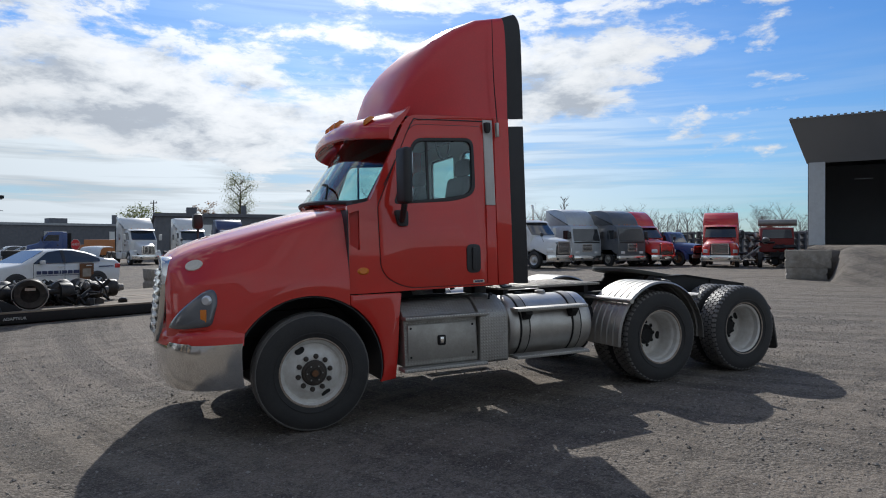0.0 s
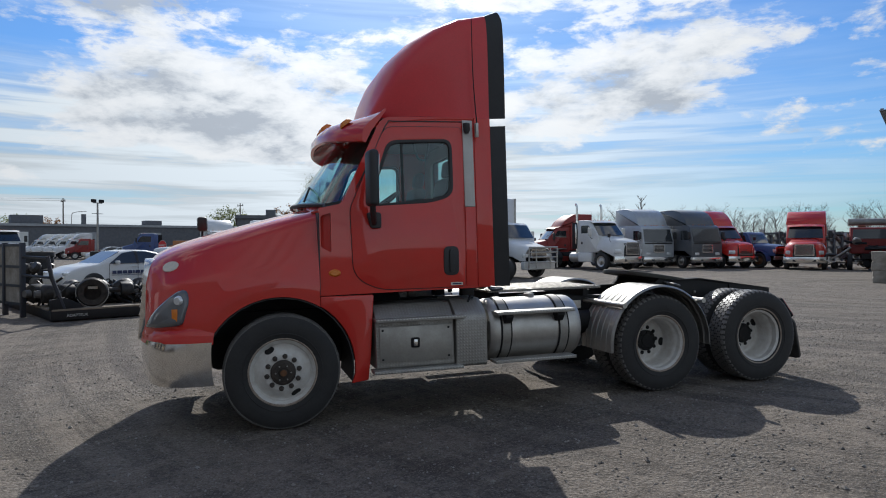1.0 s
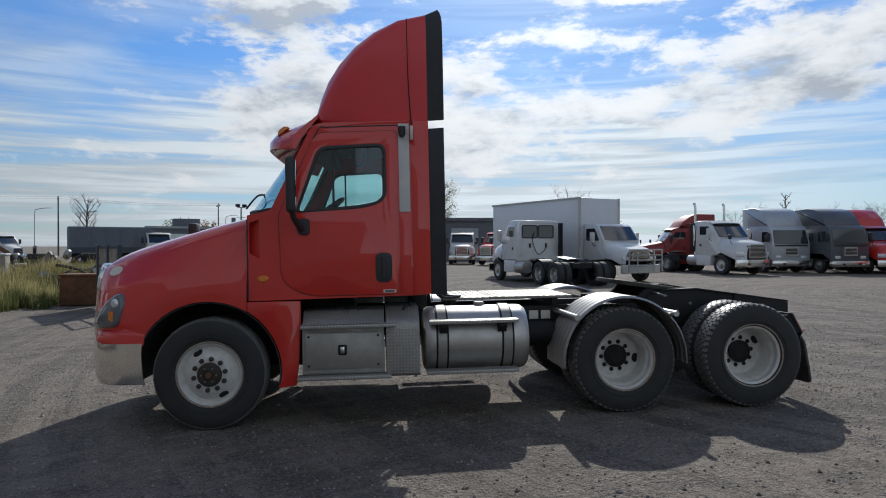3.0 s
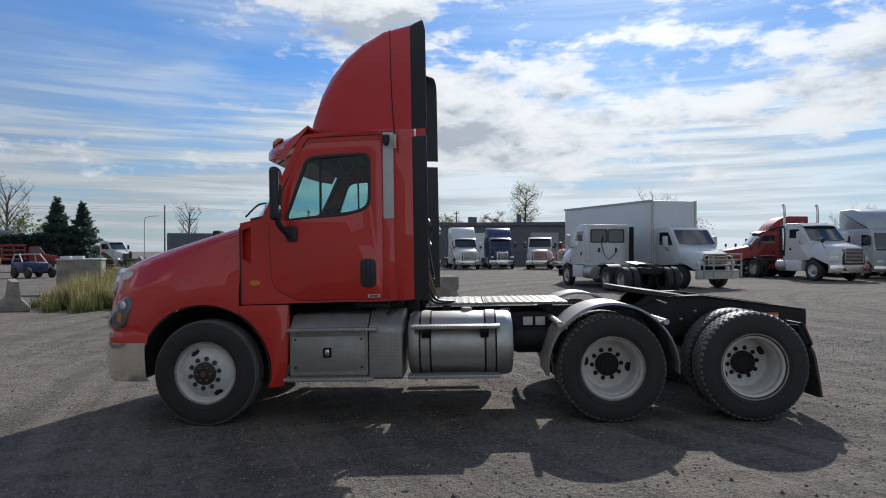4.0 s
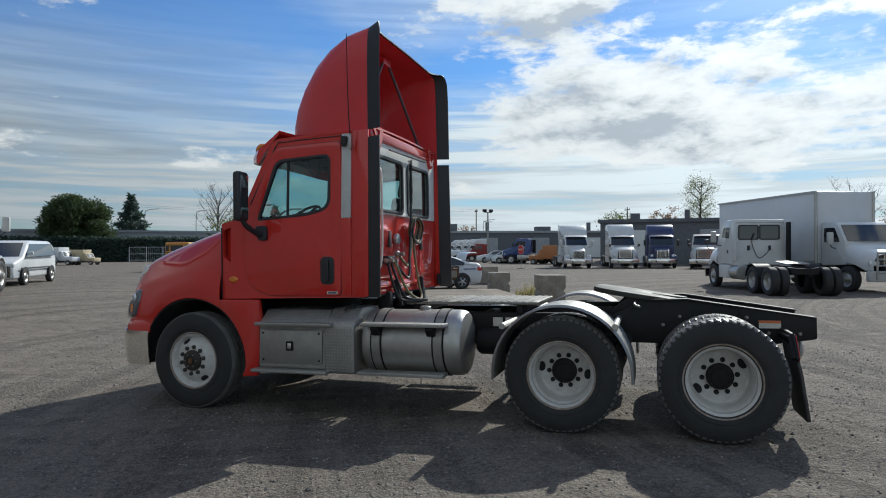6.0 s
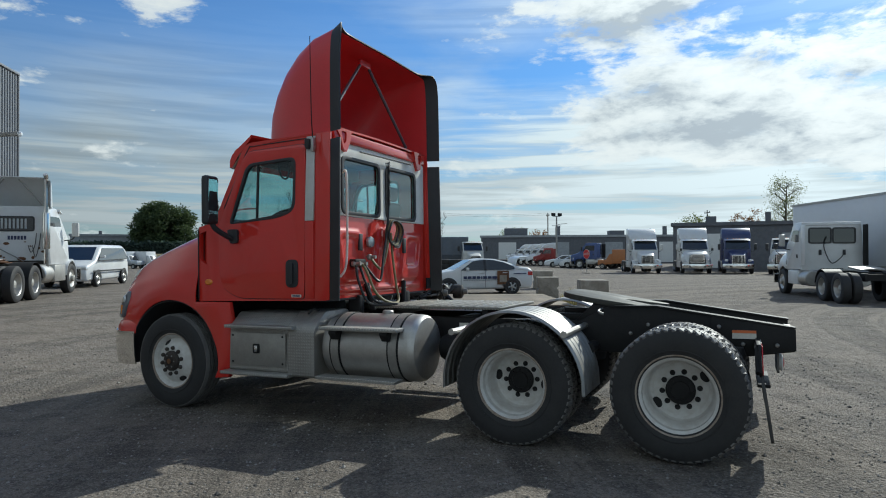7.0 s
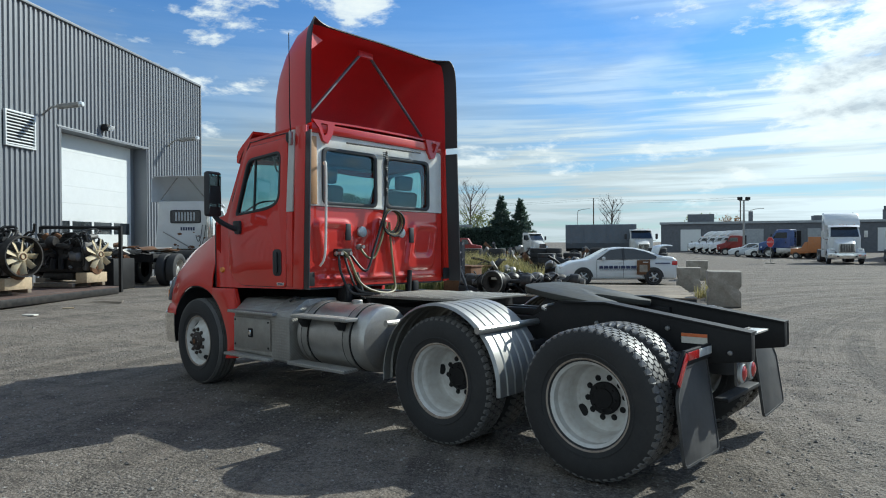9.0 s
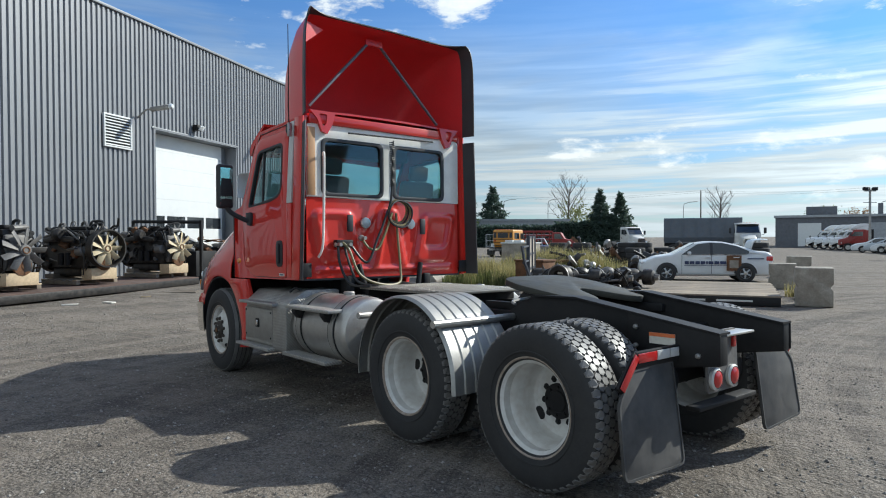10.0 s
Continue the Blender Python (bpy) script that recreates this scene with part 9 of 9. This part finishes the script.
low_building("warehouse", -0.5, 14.6, 63.0, 26, 4.4, FARWALL, "dark low warehouse behind the parked trucks", 2, False, 0.0, ((3.0, 1.0, 0.7), (8.5, 0.5, 1.0)))
low_building("warehouse", -34.6, 28.0, 96.3, 26, 4.45, FARWALL, "long grey flat-roofed warehouse in the distance", 7, True, 20.0, ((4, 4, 1.3), (13, 0.6, 1.6), (22, 2.5, 0.8), (31, 0.6, 1.5), (44, 3.0, 0.9), (55, 1.2, 1.2)))
low_building("workshop_far", -92.0, -55.5, 62.0, 12, 4.75, FARPALE, "dark low building behind a hedge", 5, True, 52.0, ((12, 1.6, 1.0), (4, 0.5, 0.6)))


# poles and lamps
def flood_pole(x, y, h, label="tall steel pole with two floodlights"):
    t = thing("light_pole", label, "street lamp", put_at(x, y, -40))
    part("pole", lathe([(0.16, 0.0), (0.09, h)], 10, "z"), STEEL, t)
    part("crossbar", box(-0.05, 0.05, -0.6, 0.6, h - 0.1, h), STEEL, t)
    part("ladder_bar", box(-0.04, 0.04, -0.7, 0.7, h * 0.80, h * 0.80 + 0.06), STEEL, t)
    for y2 in (-0.5, 0.5):
        part("floodlight", box(-0.16, 0.16, y2 - 0.26, y2 + 0.26, h, h + 0.36, 0.06), BLACK, t, "square floodlight")


flood_pole(-15.6, 74.3, 6.5)


def street_lamp(x, y, h, reach, heading):
    t = thing("street_lamp", "thin grey street lamp with curved arm", "street lamp", put_at(x, y, heading))
    part("pole", tube([(0, 0, 0), (0, 0, h * 0.85), (0.25 * reach, 0, h * 0.97), (reach, 0, h)], 0.06, 7), STEEL, t)
    part("head", box(reach - 0.1, reach + 0.5, -0.12, 0.12, h - 0.05, h + 0.05, 0.03), STEEL, t)


for x, y, h, r, a in ((-62, 118, 8.8, 2.2, 20), (-46, 100, 7.2, 2.0, 10), (-74, 90, 9.0, 2.0, 30), (-80, 84, 9.0, 2.0, 30), (-30, 128, 8.0, 2.0, 0)):
    street_lamp(x, y, h, r, a)


def utility_pole(x, y, h):
    t = thing("utility_pole", "brown timber utility pole with crossarm", "utility pole", put_at(x, y, 30))
    part("pole", lathe([(0.15, 0.0), (0.10, h)], 8, "z"), BARK, t)
    part("crossarm", box(-0.06, 0.06, -1.1, 1.1, h - 0.6, h - 0.45), BARK, t)
    for y2 in (-0.9, 0.0, 0.9):
        part("insulator", box(-0.05, 0.05, y2 - 0.05, y2 + 0.05, h - 0.45, h - 0.2), STEEL, t)


for x, y, h in ((-55, 112, 10.5), (-84, 86, 10.0), (-30, 122, 10), (0, 128, 10)):
    utility_pole(x, y, h)
wires = thing("power_lines", "thin black power lines across the distance", "cable")
for dz in (0.0, 0.35):
    part("wire", tube([(-84, 86, 9.6 + dz), (-70, 98, 9.0 + dz), (-55, 112, 10.1 + dz)], 0.012, 4), BLACK, wires)
    part("wire", tube([(-55, 112, 10.1 + dz), (-42, 117, 9.3 + dz), (-30, 122, 9.6 + dz)], 0.012, 4), BLACK, wires)

# chain-link fence panels and a leaning board by the hedge
fence = thing("wire_fence", "pale wire mesh fence panels by the hedge", "fence", pose(-66, 66, 0, 0, 0, 45))
for k in range(6):
    part("post", box(2.2 * k - 0.04, 2.2 * k + 0.04, -0.04, 0.04, 0, 2.2), WALLPALE, fence)
for z in (0.3, 1.2, 2.15):
    part("rail", box(0, 11, -0.025, 0.025, z - 0.025, z + 0.025), WALLPALE, fence)
for k in range(44):
    part("wire", box(0.25 * k - 0.008, 0.25 * k + 0.008, -0.008, 0.008, 0.1, 2.15), WALLPALE, fence)


# service trucks far to the left
def van_truck(x, y, h, mat, size=1.0):
    t = thing("service_truck", "distant orange machine truck before the warehouse" if mat is ORANGE else "distant pale service truck parked in a line", "truck", put_at(x, y, h) @ Matrix.Scale(size, 4), "distant service trucks")
    part("box_body", box(-5.0, -1.2, -1.15, 1.15, 0.8, 2.9, 0.05), mat, t)
    outline_body("cab", rpoly([(0.0, 0.7), (0.0, 1.3), (-0.35, 1.45), (-0.75, 2.2), (-1.2, 2.25), (-1.2, 0.7)], 0.08, 3), 1.0, mat, t, 0.05)
    front_glass(t, -0.35, 1.47, -0.72, 2.15, 0.85, 0.8)
    part("hood", box(-0.4, 1.0, -0.95, 0.95, 0.6, 1.35, 0.12), mat, t)
    for s in (-1, 1):
        road_wheel(t, 0.3, s * 0.9, 0.42)
        road_wheel(t, -3.7, s * 0.9, 0.42)


for k, mat in enumerate((FANC, WHITE, SILVER, WHITE, DIRTYW, WHITE)):
    van_truck(-58.2 - 1.3 * k, 52.4 - 1.9 * k, 8, mat, 0.62 if mat is FANC else 0.72)
van_truck(-7.6, 64.5, 178, ORANGE, 0.72)


# stop sign on a stand in the yard
def stop_sign(x, y):
    t = thing("stop_sign", "red octagonal stop sign on a low stand", "sign", put_at(x, y, -38))
    ring = [(0.40 * math.cos(math.radians(22.5 + 45 * k)), 1.62 + 0.40 * math.sin(math.radians(22.5 + 45 * k))) for k in range(8)]
    part("plate", plate(ring, [], -0.012, 0.012, "xz"), SIGNRED, t, "", 0)
    rim = [(x2 * 1.07, 1.62 + (z2 - 1.62) * 1.07) for x2, z2 in ring]
    part("border", plate(rim, [], 0.004, 0.010, "xz"), REFLECT, t, "white border", 0)
    part("pole", lathe([(0.03, 0.05), (0.03, 1.4)], 8, "z"), STEEL, t, at=Matrix.Translation((0, 0.03, 0)))
    part("foot", lathe([(0.0, 0.0), (0.36, 0.0), (0.34, 0.07), (0.0, 0.09)], 16, "z"), CONCRETE, t)
    word2 = bpy.data.curves.new("sign_word", "FONT")
    word2.body, word2.size, word2.extrude, word2.align_x, word2.align_y = "ARR\u00caT", 0.23, 0.002, "CENTER", "CENTER"
    word2.materials.append(REFLECT)
    ob = new("sign_word", word2)
    ob.parent = t
    ob.matrix_basis = pose(0, -0.016, 1.62, 90, 0, 0)


stop_sign(-6.1, 48.0)
for k, (x, y, hd) in enumerate(((-13.6, 69.5, -175), (-12.4, 67.6, -178))):
    car(put_at(x, y, hd), WHITE if k else SILVER, "distant pale car in the far lot", SEDAN, SEDAN_GLASS, 0.89, (0.0, -2.69), 0.33, "car", "car", [(-0.22, 1.01, -0.98, 1.42, 0.76, 0.62), (-3.00, 1.16, -2.42, 1.37, 0.66, 0.60)])


# boards and litter lying before the engine deck
for x, y, length, wide, turn, mat in ((-8.75, 1.0, 0.95, 0.10, 56, WOOD), (-8.95, 1.25, 0.7, 0.09, 48, WOOD), (-7.15, -1.62, 0.30, 0.07, 80, PALEINK), (-7.3, -0.86, 0.28, 0.12, 30, PALEINK), (-8.1, 0.1, 0.22, 0.06, 75, PALEWOOD)):
    board = part("board", box(-length / 2, length / 2, -wide / 2, wide / 2, 0.0, 0.03, 0.004), mat)
    board.matrix_basis = pose(x, y, ground_z(x, y) - 0.004, 0, 0, turn)
    tagged(board, "loose weathered board lying on the gravel" if mat is WOOD else "pale scrap of board lying on the gravel", "board", "loose boards")

# ---- trees, hedges and weeds ----
def leaf_cloud(points, size, seed, own=None, long=1.0, droop=False):
    """Many small leaf cards, each a bent pair of triangles."""
    rnd = random.Random(seed)
    verts, faces = [], []
    for p in points:
        s = size * rnd.uniform(0.6, 1.4)
        a, b = rnd.uniform(0, 6.283), rnd.uniform(-0.9, 0.9)
        u = Vector((math.cos(a) * math.cos(b), math.sin(a) * math.cos(b), math.sin(b)))
        if droop:
            u = Vector((u.x * 0.25, u.y * 0.25, -1.0)).normalized()
        v = u.cross(Vector((rnd.uniform(-1, 1), rnd.uniform(-1, 1), rnd.uniform(-1, 1)))).normalized()
        w = u.cross(v)
        i = len(verts)
        verts += [tuple(p), tuple(p + u * s * long * 0.5 + v * s * 0.32 + w * s * 0.1), tuple(p + u * s * long), tuple(p + u * s * long * 0.5 - v * s * 0.32 + w * s * 0.1)]
        faces += [(i, i + 1, i + 2, i + 3)]
    return verts, faces


def leaf_part(name, verts, faces, mat, parent, label=""):
    mesh = bpy.data.meshes.new(name)
    mesh.from_pydata(verts, [], faces)
    mesh.materials.append(mat)
    ob = new(name, mesh)
    ob.parent = parent
    if label:
        ob["label"] = label
    return ob


def limbs(rnd, height, spread, count, start=0.3, up=0.6):
    """Trunk and limbs as tubes; gives the mesh and the twigs' ends."""
    own = tube([(0, 0, -0.1), (rnd.uniform(-0.02, 0.02) * height, rnd.uniform(-0.02, 0.02) * height, height * 0.5), (rnd.uniform(-0.04, 0.04) * height, 0, height * 0.97)], (height * 0.022, height * 0.003), 7)
    ends = []
    for k in range(count):
        f = start + (0.95 - start) * k / count
        a = k * 2.4 + rnd.uniform(-0.4, 0.4)
        r = spread * (1 - 0.55 * abs(f - 0.45)) * rnd.uniform(0.6, 1.1)
        p0 = Vector((0, 0, height * f))
        p1 = p0 + Vector((math.cos(a) * r * 0.5, math.sin(a) * r * 0.5, r * up * 0.7))
        p2 = p0 + Vector((math.cos(a) * r, math.sin(a) * r, r * up * 1.3))
        tube([p0, p1, p2], (height * 0.008, height * 0.0015), 5, bm=own, steps=3)
        ends += [p1, p2, (p1 + p2) / 2]
        for j in range(3):
            q = p1.lerp(p2, rnd.random())
            e = q + Vector((rnd.uniform(-1, 1), rnd.uniform(-1, 1), rnd.uniform(0.1, 0.9))) * r * 0.4
            tube([q, (q + e) / 2 + Vector((0, 0, r * 0.05)), e], (height * 0.0035, height * 0.001), 4, bm=own, steps=2)
            ends.append(e)
    return own, ends


def leafy_tree(x, y, height, spread, mat, leaves_n, size, seed, label, name="tree", cluster=0.5):
    rnd = random.Random(seed)
    t = thing(name, label, "tree", put_at(x, y, rnd.uniform(0, 360)))
    own, ends = limbs(rnd, height, spread, 16)
    part("trunk", own, BARK, t)
    pts = []
    for k in range(leaves_n):
        e = rnd.choice(ends)
        pts.append(e + Vector((rnd.gauss(0, 1), rnd.gauss(0, 1), rnd.gauss(0, 1))) * spread * 0.2 * cluster)
    leaf_part("crown", *leaf_cloud(pts, size, seed), mat, t)
    return t


def bare_tree(x, y, height, spread, seed, label="bare autumn tree with thin branches", bark=None):
    rnd = random.Random(seed)
    t = thing("tree", label, "tree", put_at(x, y, rnd.uniform(0, 360)))
    own, ends = limbs(rnd, height, spread, 20, 0.25, 1.0)
    part("trunk", own, bark or BARK, t)
    # thin twigs
    tw = bmesh.new()
    for e in ends:
        for j in range(4):
            d = Vector((rnd.uniform(-1, 1), rnd.uniform(-1, 1), rnd.uniform(0.4, 1.4))) * spread * 0.22
            tube([e, e + d], (height * 0.0011, height * 0.0005), 3, False, bm=tw)
    tagged(part("twig_spray", tw, bark or BARK, t, "", 0), kind="stuff")
    return t


def fir_tree(x, y, height, width, seed, label="dark green fir tree with layered boughs"):
    rnd = random.Random(seed)
    t = thing("fir_tree", label, "tree", put_at(x, y, 0))
    part("trunk", lathe([(height * 0.02, -0.1), (height * 0.003, height)], 8, "z"), BARK, t)
    pts = []
    for k in range(5200):
        f = rnd.random() ** 0.62
        z = height * (1 - f) * 0.97 + 0.3
        layer = 0.78 + 0.22 * math.sin(z / height * 46)
        r = width * 1.12 * f ** 1.12 * layer * (0.35 + 0.65 * rnd.random() ** 0.5)
        a = rnd.uniform(0, 6.283)
        a = round(a / 0.42) * 0.42 + rnd.gauss(0, 0.12) + z
        pts.append(Vector((r * math.cos(a), r * math.sin(a), z - 0.18 * r)))
    leaf_part("crown", *leaf_cloud(pts, height * 0.034, seed, long=1.8), FIR, t)


def willow(x, y, height, spread, seed):
    rnd = random.Random(seed)
    t = thing("willow_tree", "broad rounded green willow with drooping twigs", "tree", put_at(x, y, 0))
    own, ends = limbs(rnd, height * 0.72, spread * 0.6, 18, 0.2, 0.5)
    part("trunk", own, BARK, t)
    pts = []
    heads = []
    for k in range(90):
        a, b = rnd.uniform(0, 6.283), math.asin(rnd.uniform(-0.75, 1.0))
        heads.append(Vector((spread * 0.80 * math.cos(a) * math.cos(b), spread * 0.80 * math.sin(a) * math.cos(b), height * (0.46 + 0.40 * math.sin(b)))))
    for k in range(40):
        a, r = rnd.uniform(0, 6.283), spread * 0.5 * rnd.random() ** 0.5
        heads.append(Vector((r * math.cos(a), r * math.sin(a), height * rnd.uniform(0.28, 0.74))))
    for c in heads:
        size = rnd.uniform(0.8, 1.5)
        for k in range(330):
            v = Vector((rnd.gauss(0, 1), rnd.gauss(0, 1), rnd.gauss(0, 1))).normalized() * size * rnd.random() ** 0.4
            v.z = v.z * 0.9 - (0.5 * rnd.random() ** 2) * size
            pts.append(c + v)
    leaf_part("crown", *leaf_cloud(pts, 0.27, seed, long=1.7), WILLOW, t)


# bark paled to grey: distance haze put into the colour
HAZEBARK = material("haze_paled_bark", (0.24, 0.22, 0.20), 0.9, 0.0, 0.2, 10, 0.0)
willow(-79.0, 69.2, 11.3, 5.3, 3)
fir_tree(-82.2, 83.2, 11.6, 7.0, 4)
fir_tree(-57.5, 84.0, 9.6, 4.6, 5)
fir_tree(-54.6, 85.5, 8.9, 4.6, 6)
leafy_tree(11.4, 93.2, 11.6, 2.0, POPLAR, 5200, 0.15, 7, "tall thin poplar turning yellow", cluster=1.1)
leafy_tree(6.6, 98.5, 7.0, 2.0, AUTUMN, 1500, 0.22, 8, "round orange autumn tree behind the warehouse")
leafy_tree(29.5, 72.0, 5.0, 2.6, AUTUMN, 420, 0.20, 9, "rusty autumn tree behind the box truck")
bare_tree(-74.0, 96.0, 11.5, 4.2, 10)
bare_tree(-44.5, 99.0, 8.5, 2.4, 11)
bare_tree(24.0, 68.0, 6.5, 2.6, 12)
leafy_tree(-71.0, 94.5, 6.4, 3.4, POPLAR, 700, 0.4, 13, "bushy yellow-green tree behind the hedge")
leafy_tree(-60.0, 86.0, 6.0, 2.0, POPLAR, 500, 0.36, 14, "small yellowing tree beside the firs")
leafy_tree(-33.0, 126.0, 5.6, 2.6, AUTUMN, 700, 0.30, 15, "orange autumn tree by the far warehouse")
leafy_tree(-38.0, 123.0, 5.4, 3.0, POPLAR, 900, 0.30, 16, "round green tree by the far warehouse")
leafy_tree(-2.0, 128.0, 7.4, 3.6, POPLAR, 1400, 0.34, 17, "green tree above the far warehouse roof")
kinds = [bare_tree(44.0 + 2.6 * k, 66.0 - 1.3 * k, 4.6, 1.5, 100 + k, "slender bare tree in a distant row", HAZEBARK) for k in range(4)]
for ob in kinds:
    ob["group"] = "distant row of bare trees"
for k in range(4, 58):
    grown = copy_thing(kinds[k % 4], put_at(42.0 + 1.1 * k + random.uniform(-1, 1), 67.0 - 0.55 * k + random.uniform(-2, 2), random.uniform(0, 360)))
    f = random.uniform(0.8, 1.15)
    grown.scale = (f, f, f)
bare_tree(47.0, 61.0, 7.6, 0.7, 160, "tall thin bare tree above the row", HAZEBARK)


def hedge(x0, y0, x1, y1, h, mat, n, seed, size, label, width=1.6):
    rnd = random.Random(seed)
    pts = []
    for k in range(n):
        f = rnd.random()
        top = h * (0.75 + 0.35 * noise.noise(Vector((f * 14, seed, 0))))
        pts.append(Vector((x0 + (x1 - x0) * f + rnd.gauss(0, 0.5), y0 + (y1 - y0) * f + rnd.gauss(0, width * 0.4), rnd.uniform(0.1, max(0.4, top)))))
    mesh = bpy.data.meshes.new("hedge")
    verts, faces = leaf_cloud(pts, size, seed)
    mesh.from_pydata(verts, [], faces)
    mesh.materials.append(mat)
    tagged(new("hedge", mesh), label, "hedge", kind="stuff")


def clipped_hedge(x0, y0, x1, y1, h, n, seed, label):
    """A dense hedge cut square, with a rough leafy face."""
    rnd = random.Random(seed)
    run = math.hypot(x1 - x0, y1 - y0)
    t = thing("hedge", label, "hedge", pose(x0, y0, 0, 0, 0, math.degrees(math.atan2(y1 - y0, x1 - x0))), kind="stuff")
    part("core", box(0, run, -0.5, 0.5, 0, h - 0.3), HEDGECORE, t, "", 0)
    pts = []
    for k in range(n):
        u, top = rnd.uniform(0, run), rnd.random() < 0.25
        bulge = 0.25 * noise.noise(Vector((u * 0.5, seed, 1.0)))
        z = h + bulge + rnd.uniform(-0.4, 0.08) if top else rnd.uniform(0.1, h)
        pts.append(Vector((u, rnd.uniform(-0.9, 0.9) if top else -0.75 + bulge + rnd.uniform(-0.2, 0.25), z)))
    leaf_part("foliage", *leaf_cloud(pts, 0.42, seed), FIR, t)


# near-black green core: the hedge's inner shade put in as colour
HEDGECORE = material("hedge_shade", (0.014, 0.024, 0.018), 0.9, 0.0, 0.3, 3, 0.0)
clipped_hedge(-100, 42, -62, 78, 3.6, 9000, 31, "tall dark green clipped hedge along the far side")
clipped_hedge(-61.9, 78.1, -54.6, 85.6, 4.1, 3000, 32, "tall dark green clipped hedge along the far side")
hedge(-150, 30, -104, 45, 6.0, FIR, 1600, 33, 1.6, "dark woods in the distance", 5.0)
hedge(44, 70, 150, 30, 3.4, SCRUB, 15000, 34, 0.38, "brown scrub in the distance", 5.0)


def weeds(cx, cy, rx, ry, turn, n, h, mat, seed, label):
    """Thin blades in tufts."""
    rnd = random.Random(seed)
    verts, faces = [], []
    ca, sa = math.cos(radians(turn)), math.sin(radians(turn))
    for k in range(n):
        a, r = rnd.uniform(0, 6.283), rnd.random() ** 0.62
        px, py = rx * r * math.cos(a), ry * r * math.sin(a)
        clump = 0.45 + 0.75 * (noise.noise(Vector((px * 1.1, py * 1.1, seed))) * 0.5 + 0.5) * (1.15 - 0.95 * r * r)
        if noise.noise(Vector((px * 1.6, py * 1.6, seed + 9.0))) < (r - 0.75) * 0.9:
            continue
        x, y = cx + px * ca - py * sa, cy + px * sa + py * ca
        hh = h * clump * rnd.uniform(0.5, 1.25)
        z = ground_z(x, y) - 0.02
        d = Vector((rnd.uniform(-1, 1), rnd.uniform(-1, 1), 0)) * hh * 0.28
        s = rnd.uniform(0.006, 0.016)
        o = Vector((rnd.uniform(-1, 1), rnd.uniform(-1, 1), 0)).normalized() * s
        b = Vector((x, y, z))
        i = len(verts)
        verts += [tuple(b - o), tuple(b + o), tuple(b + d * 0.45 + o * 0.8 + Vector((0, 0, hh * 0.6))), tuple(b + d * 0.45 - o * 0.8 + Vector((0, 0, hh * 0.6))), tuple(b + d + Vector((0, 0, hh)))]
        faces += [(i, i + 1, i + 2, i + 3), (i + 3, i + 2, i + 4)]
        if rnd.random() < 0.5:
            t = b + d * rnd.uniform(0.5, 1.0) + Vector((0, 0, hh * rnd.uniform(0.5, 1.0)))
            q = Vector((rnd.uniform(-1, 1), rnd.uniform(-1, 1), rnd.uniform(-0.5, 0.5))).normalized() * rnd.uniform(0.02, 0.05)
            w = Vector((-q.y, q.x, 0.01))
            j = len(verts)
            verts += [tuple(t), tuple(t + q + w * 0.4), tuple(t + q * 2), tuple(t + q - w * 0.4)]
            faces += [(j, j + 1, j + 2, j + 3)]
    mesh = bpy.data.meshes.new("weeds")
    mesh.from_pydata(verts, [], faces)
    mesh.materials.append(mat)
    tagged(new("weeds", mesh), label, "weeds", kind="stuff")


weeds(-9.5, 12.7, 2.6, 1.5, 118, 5500, 0.88, GRASS, 41, "tall dry yellow weeds at the yard's edge")
weeds(-9.3, 12.4, 2.8, 1.6, 118, 6500, 0.6, WEED, 42, "green weeds among dry grass")
weeds(-10.0, 17.2, 2.8, 2.2, 40, 8500, 1.25, GRASS, 43, "tall dry weeds behind the scrap")
weeds(-10.0, 17.2, 3.0, 2.3, 40, 6500, 1.0, WEED, 44, "green weeds behind the scrap")
weeds(0.9, 14.2, 0.5, 1.2, 20, 500, 0.6, GRASS, 45, "dry weeds round a concrete block")


# loose stones on the yard
def stones():
    rnd = random.Random(77)
    verts, faces = [], []
    for k in range(17000):
        if k < 13000:
            x, y = rnd.uniform(-6, 11), rnd.uniform(-6.5, 5)
        else:
            x, y = rnd.uniform(-14, 22), rnd.uniform(-6, 14)
        s = rnd.uniform(0.004, 0.014) * (1.7 if rnd.random() < 0.04 else 1.0)
        z = ground_z(x, y) + 0.012 * noise.noise(Vector((x * 0.9, y * 0.9, 3.0))) + 0.02 * noise.noise(Vector((x * 0.25, y * 0.25, 7.0))) + s * 0.25
        i = len(verts)
        a = rnd.uniform(0, 6.283)
        ring = [(x + s * rnd.uniform(0.7, 1.3) * math.cos(a + j * 1.5708), y + s * rnd.uniform(0.7, 1.3) * math.sin(a + j * 1.5708), z) for j in range(4)]
        verts += ring + [(x, y, z + s * rnd.uniform(0.5, 0.9)), (x, y, z - s)]
        for j in range(4):
            faces += [(i + j, i + (j + 1) % 4, i + 4), (i + (j + 1) % 4, i + j, i + 5)]
    mesh = bpy.data.meshes.new("loose_stones")
    mesh.from_pydata(verts, [], faces)
    mesh.materials.append(STONEM)
    tagged(new("loose_stones", mesh), "loose grey stones on the gravel", "stones", kind="stuff")


STONEM = leaves("loose_stone", (0.10, 0.092, 0.085), (0.36, 0.335, 0.30), 0.9, 0.0)
stones()
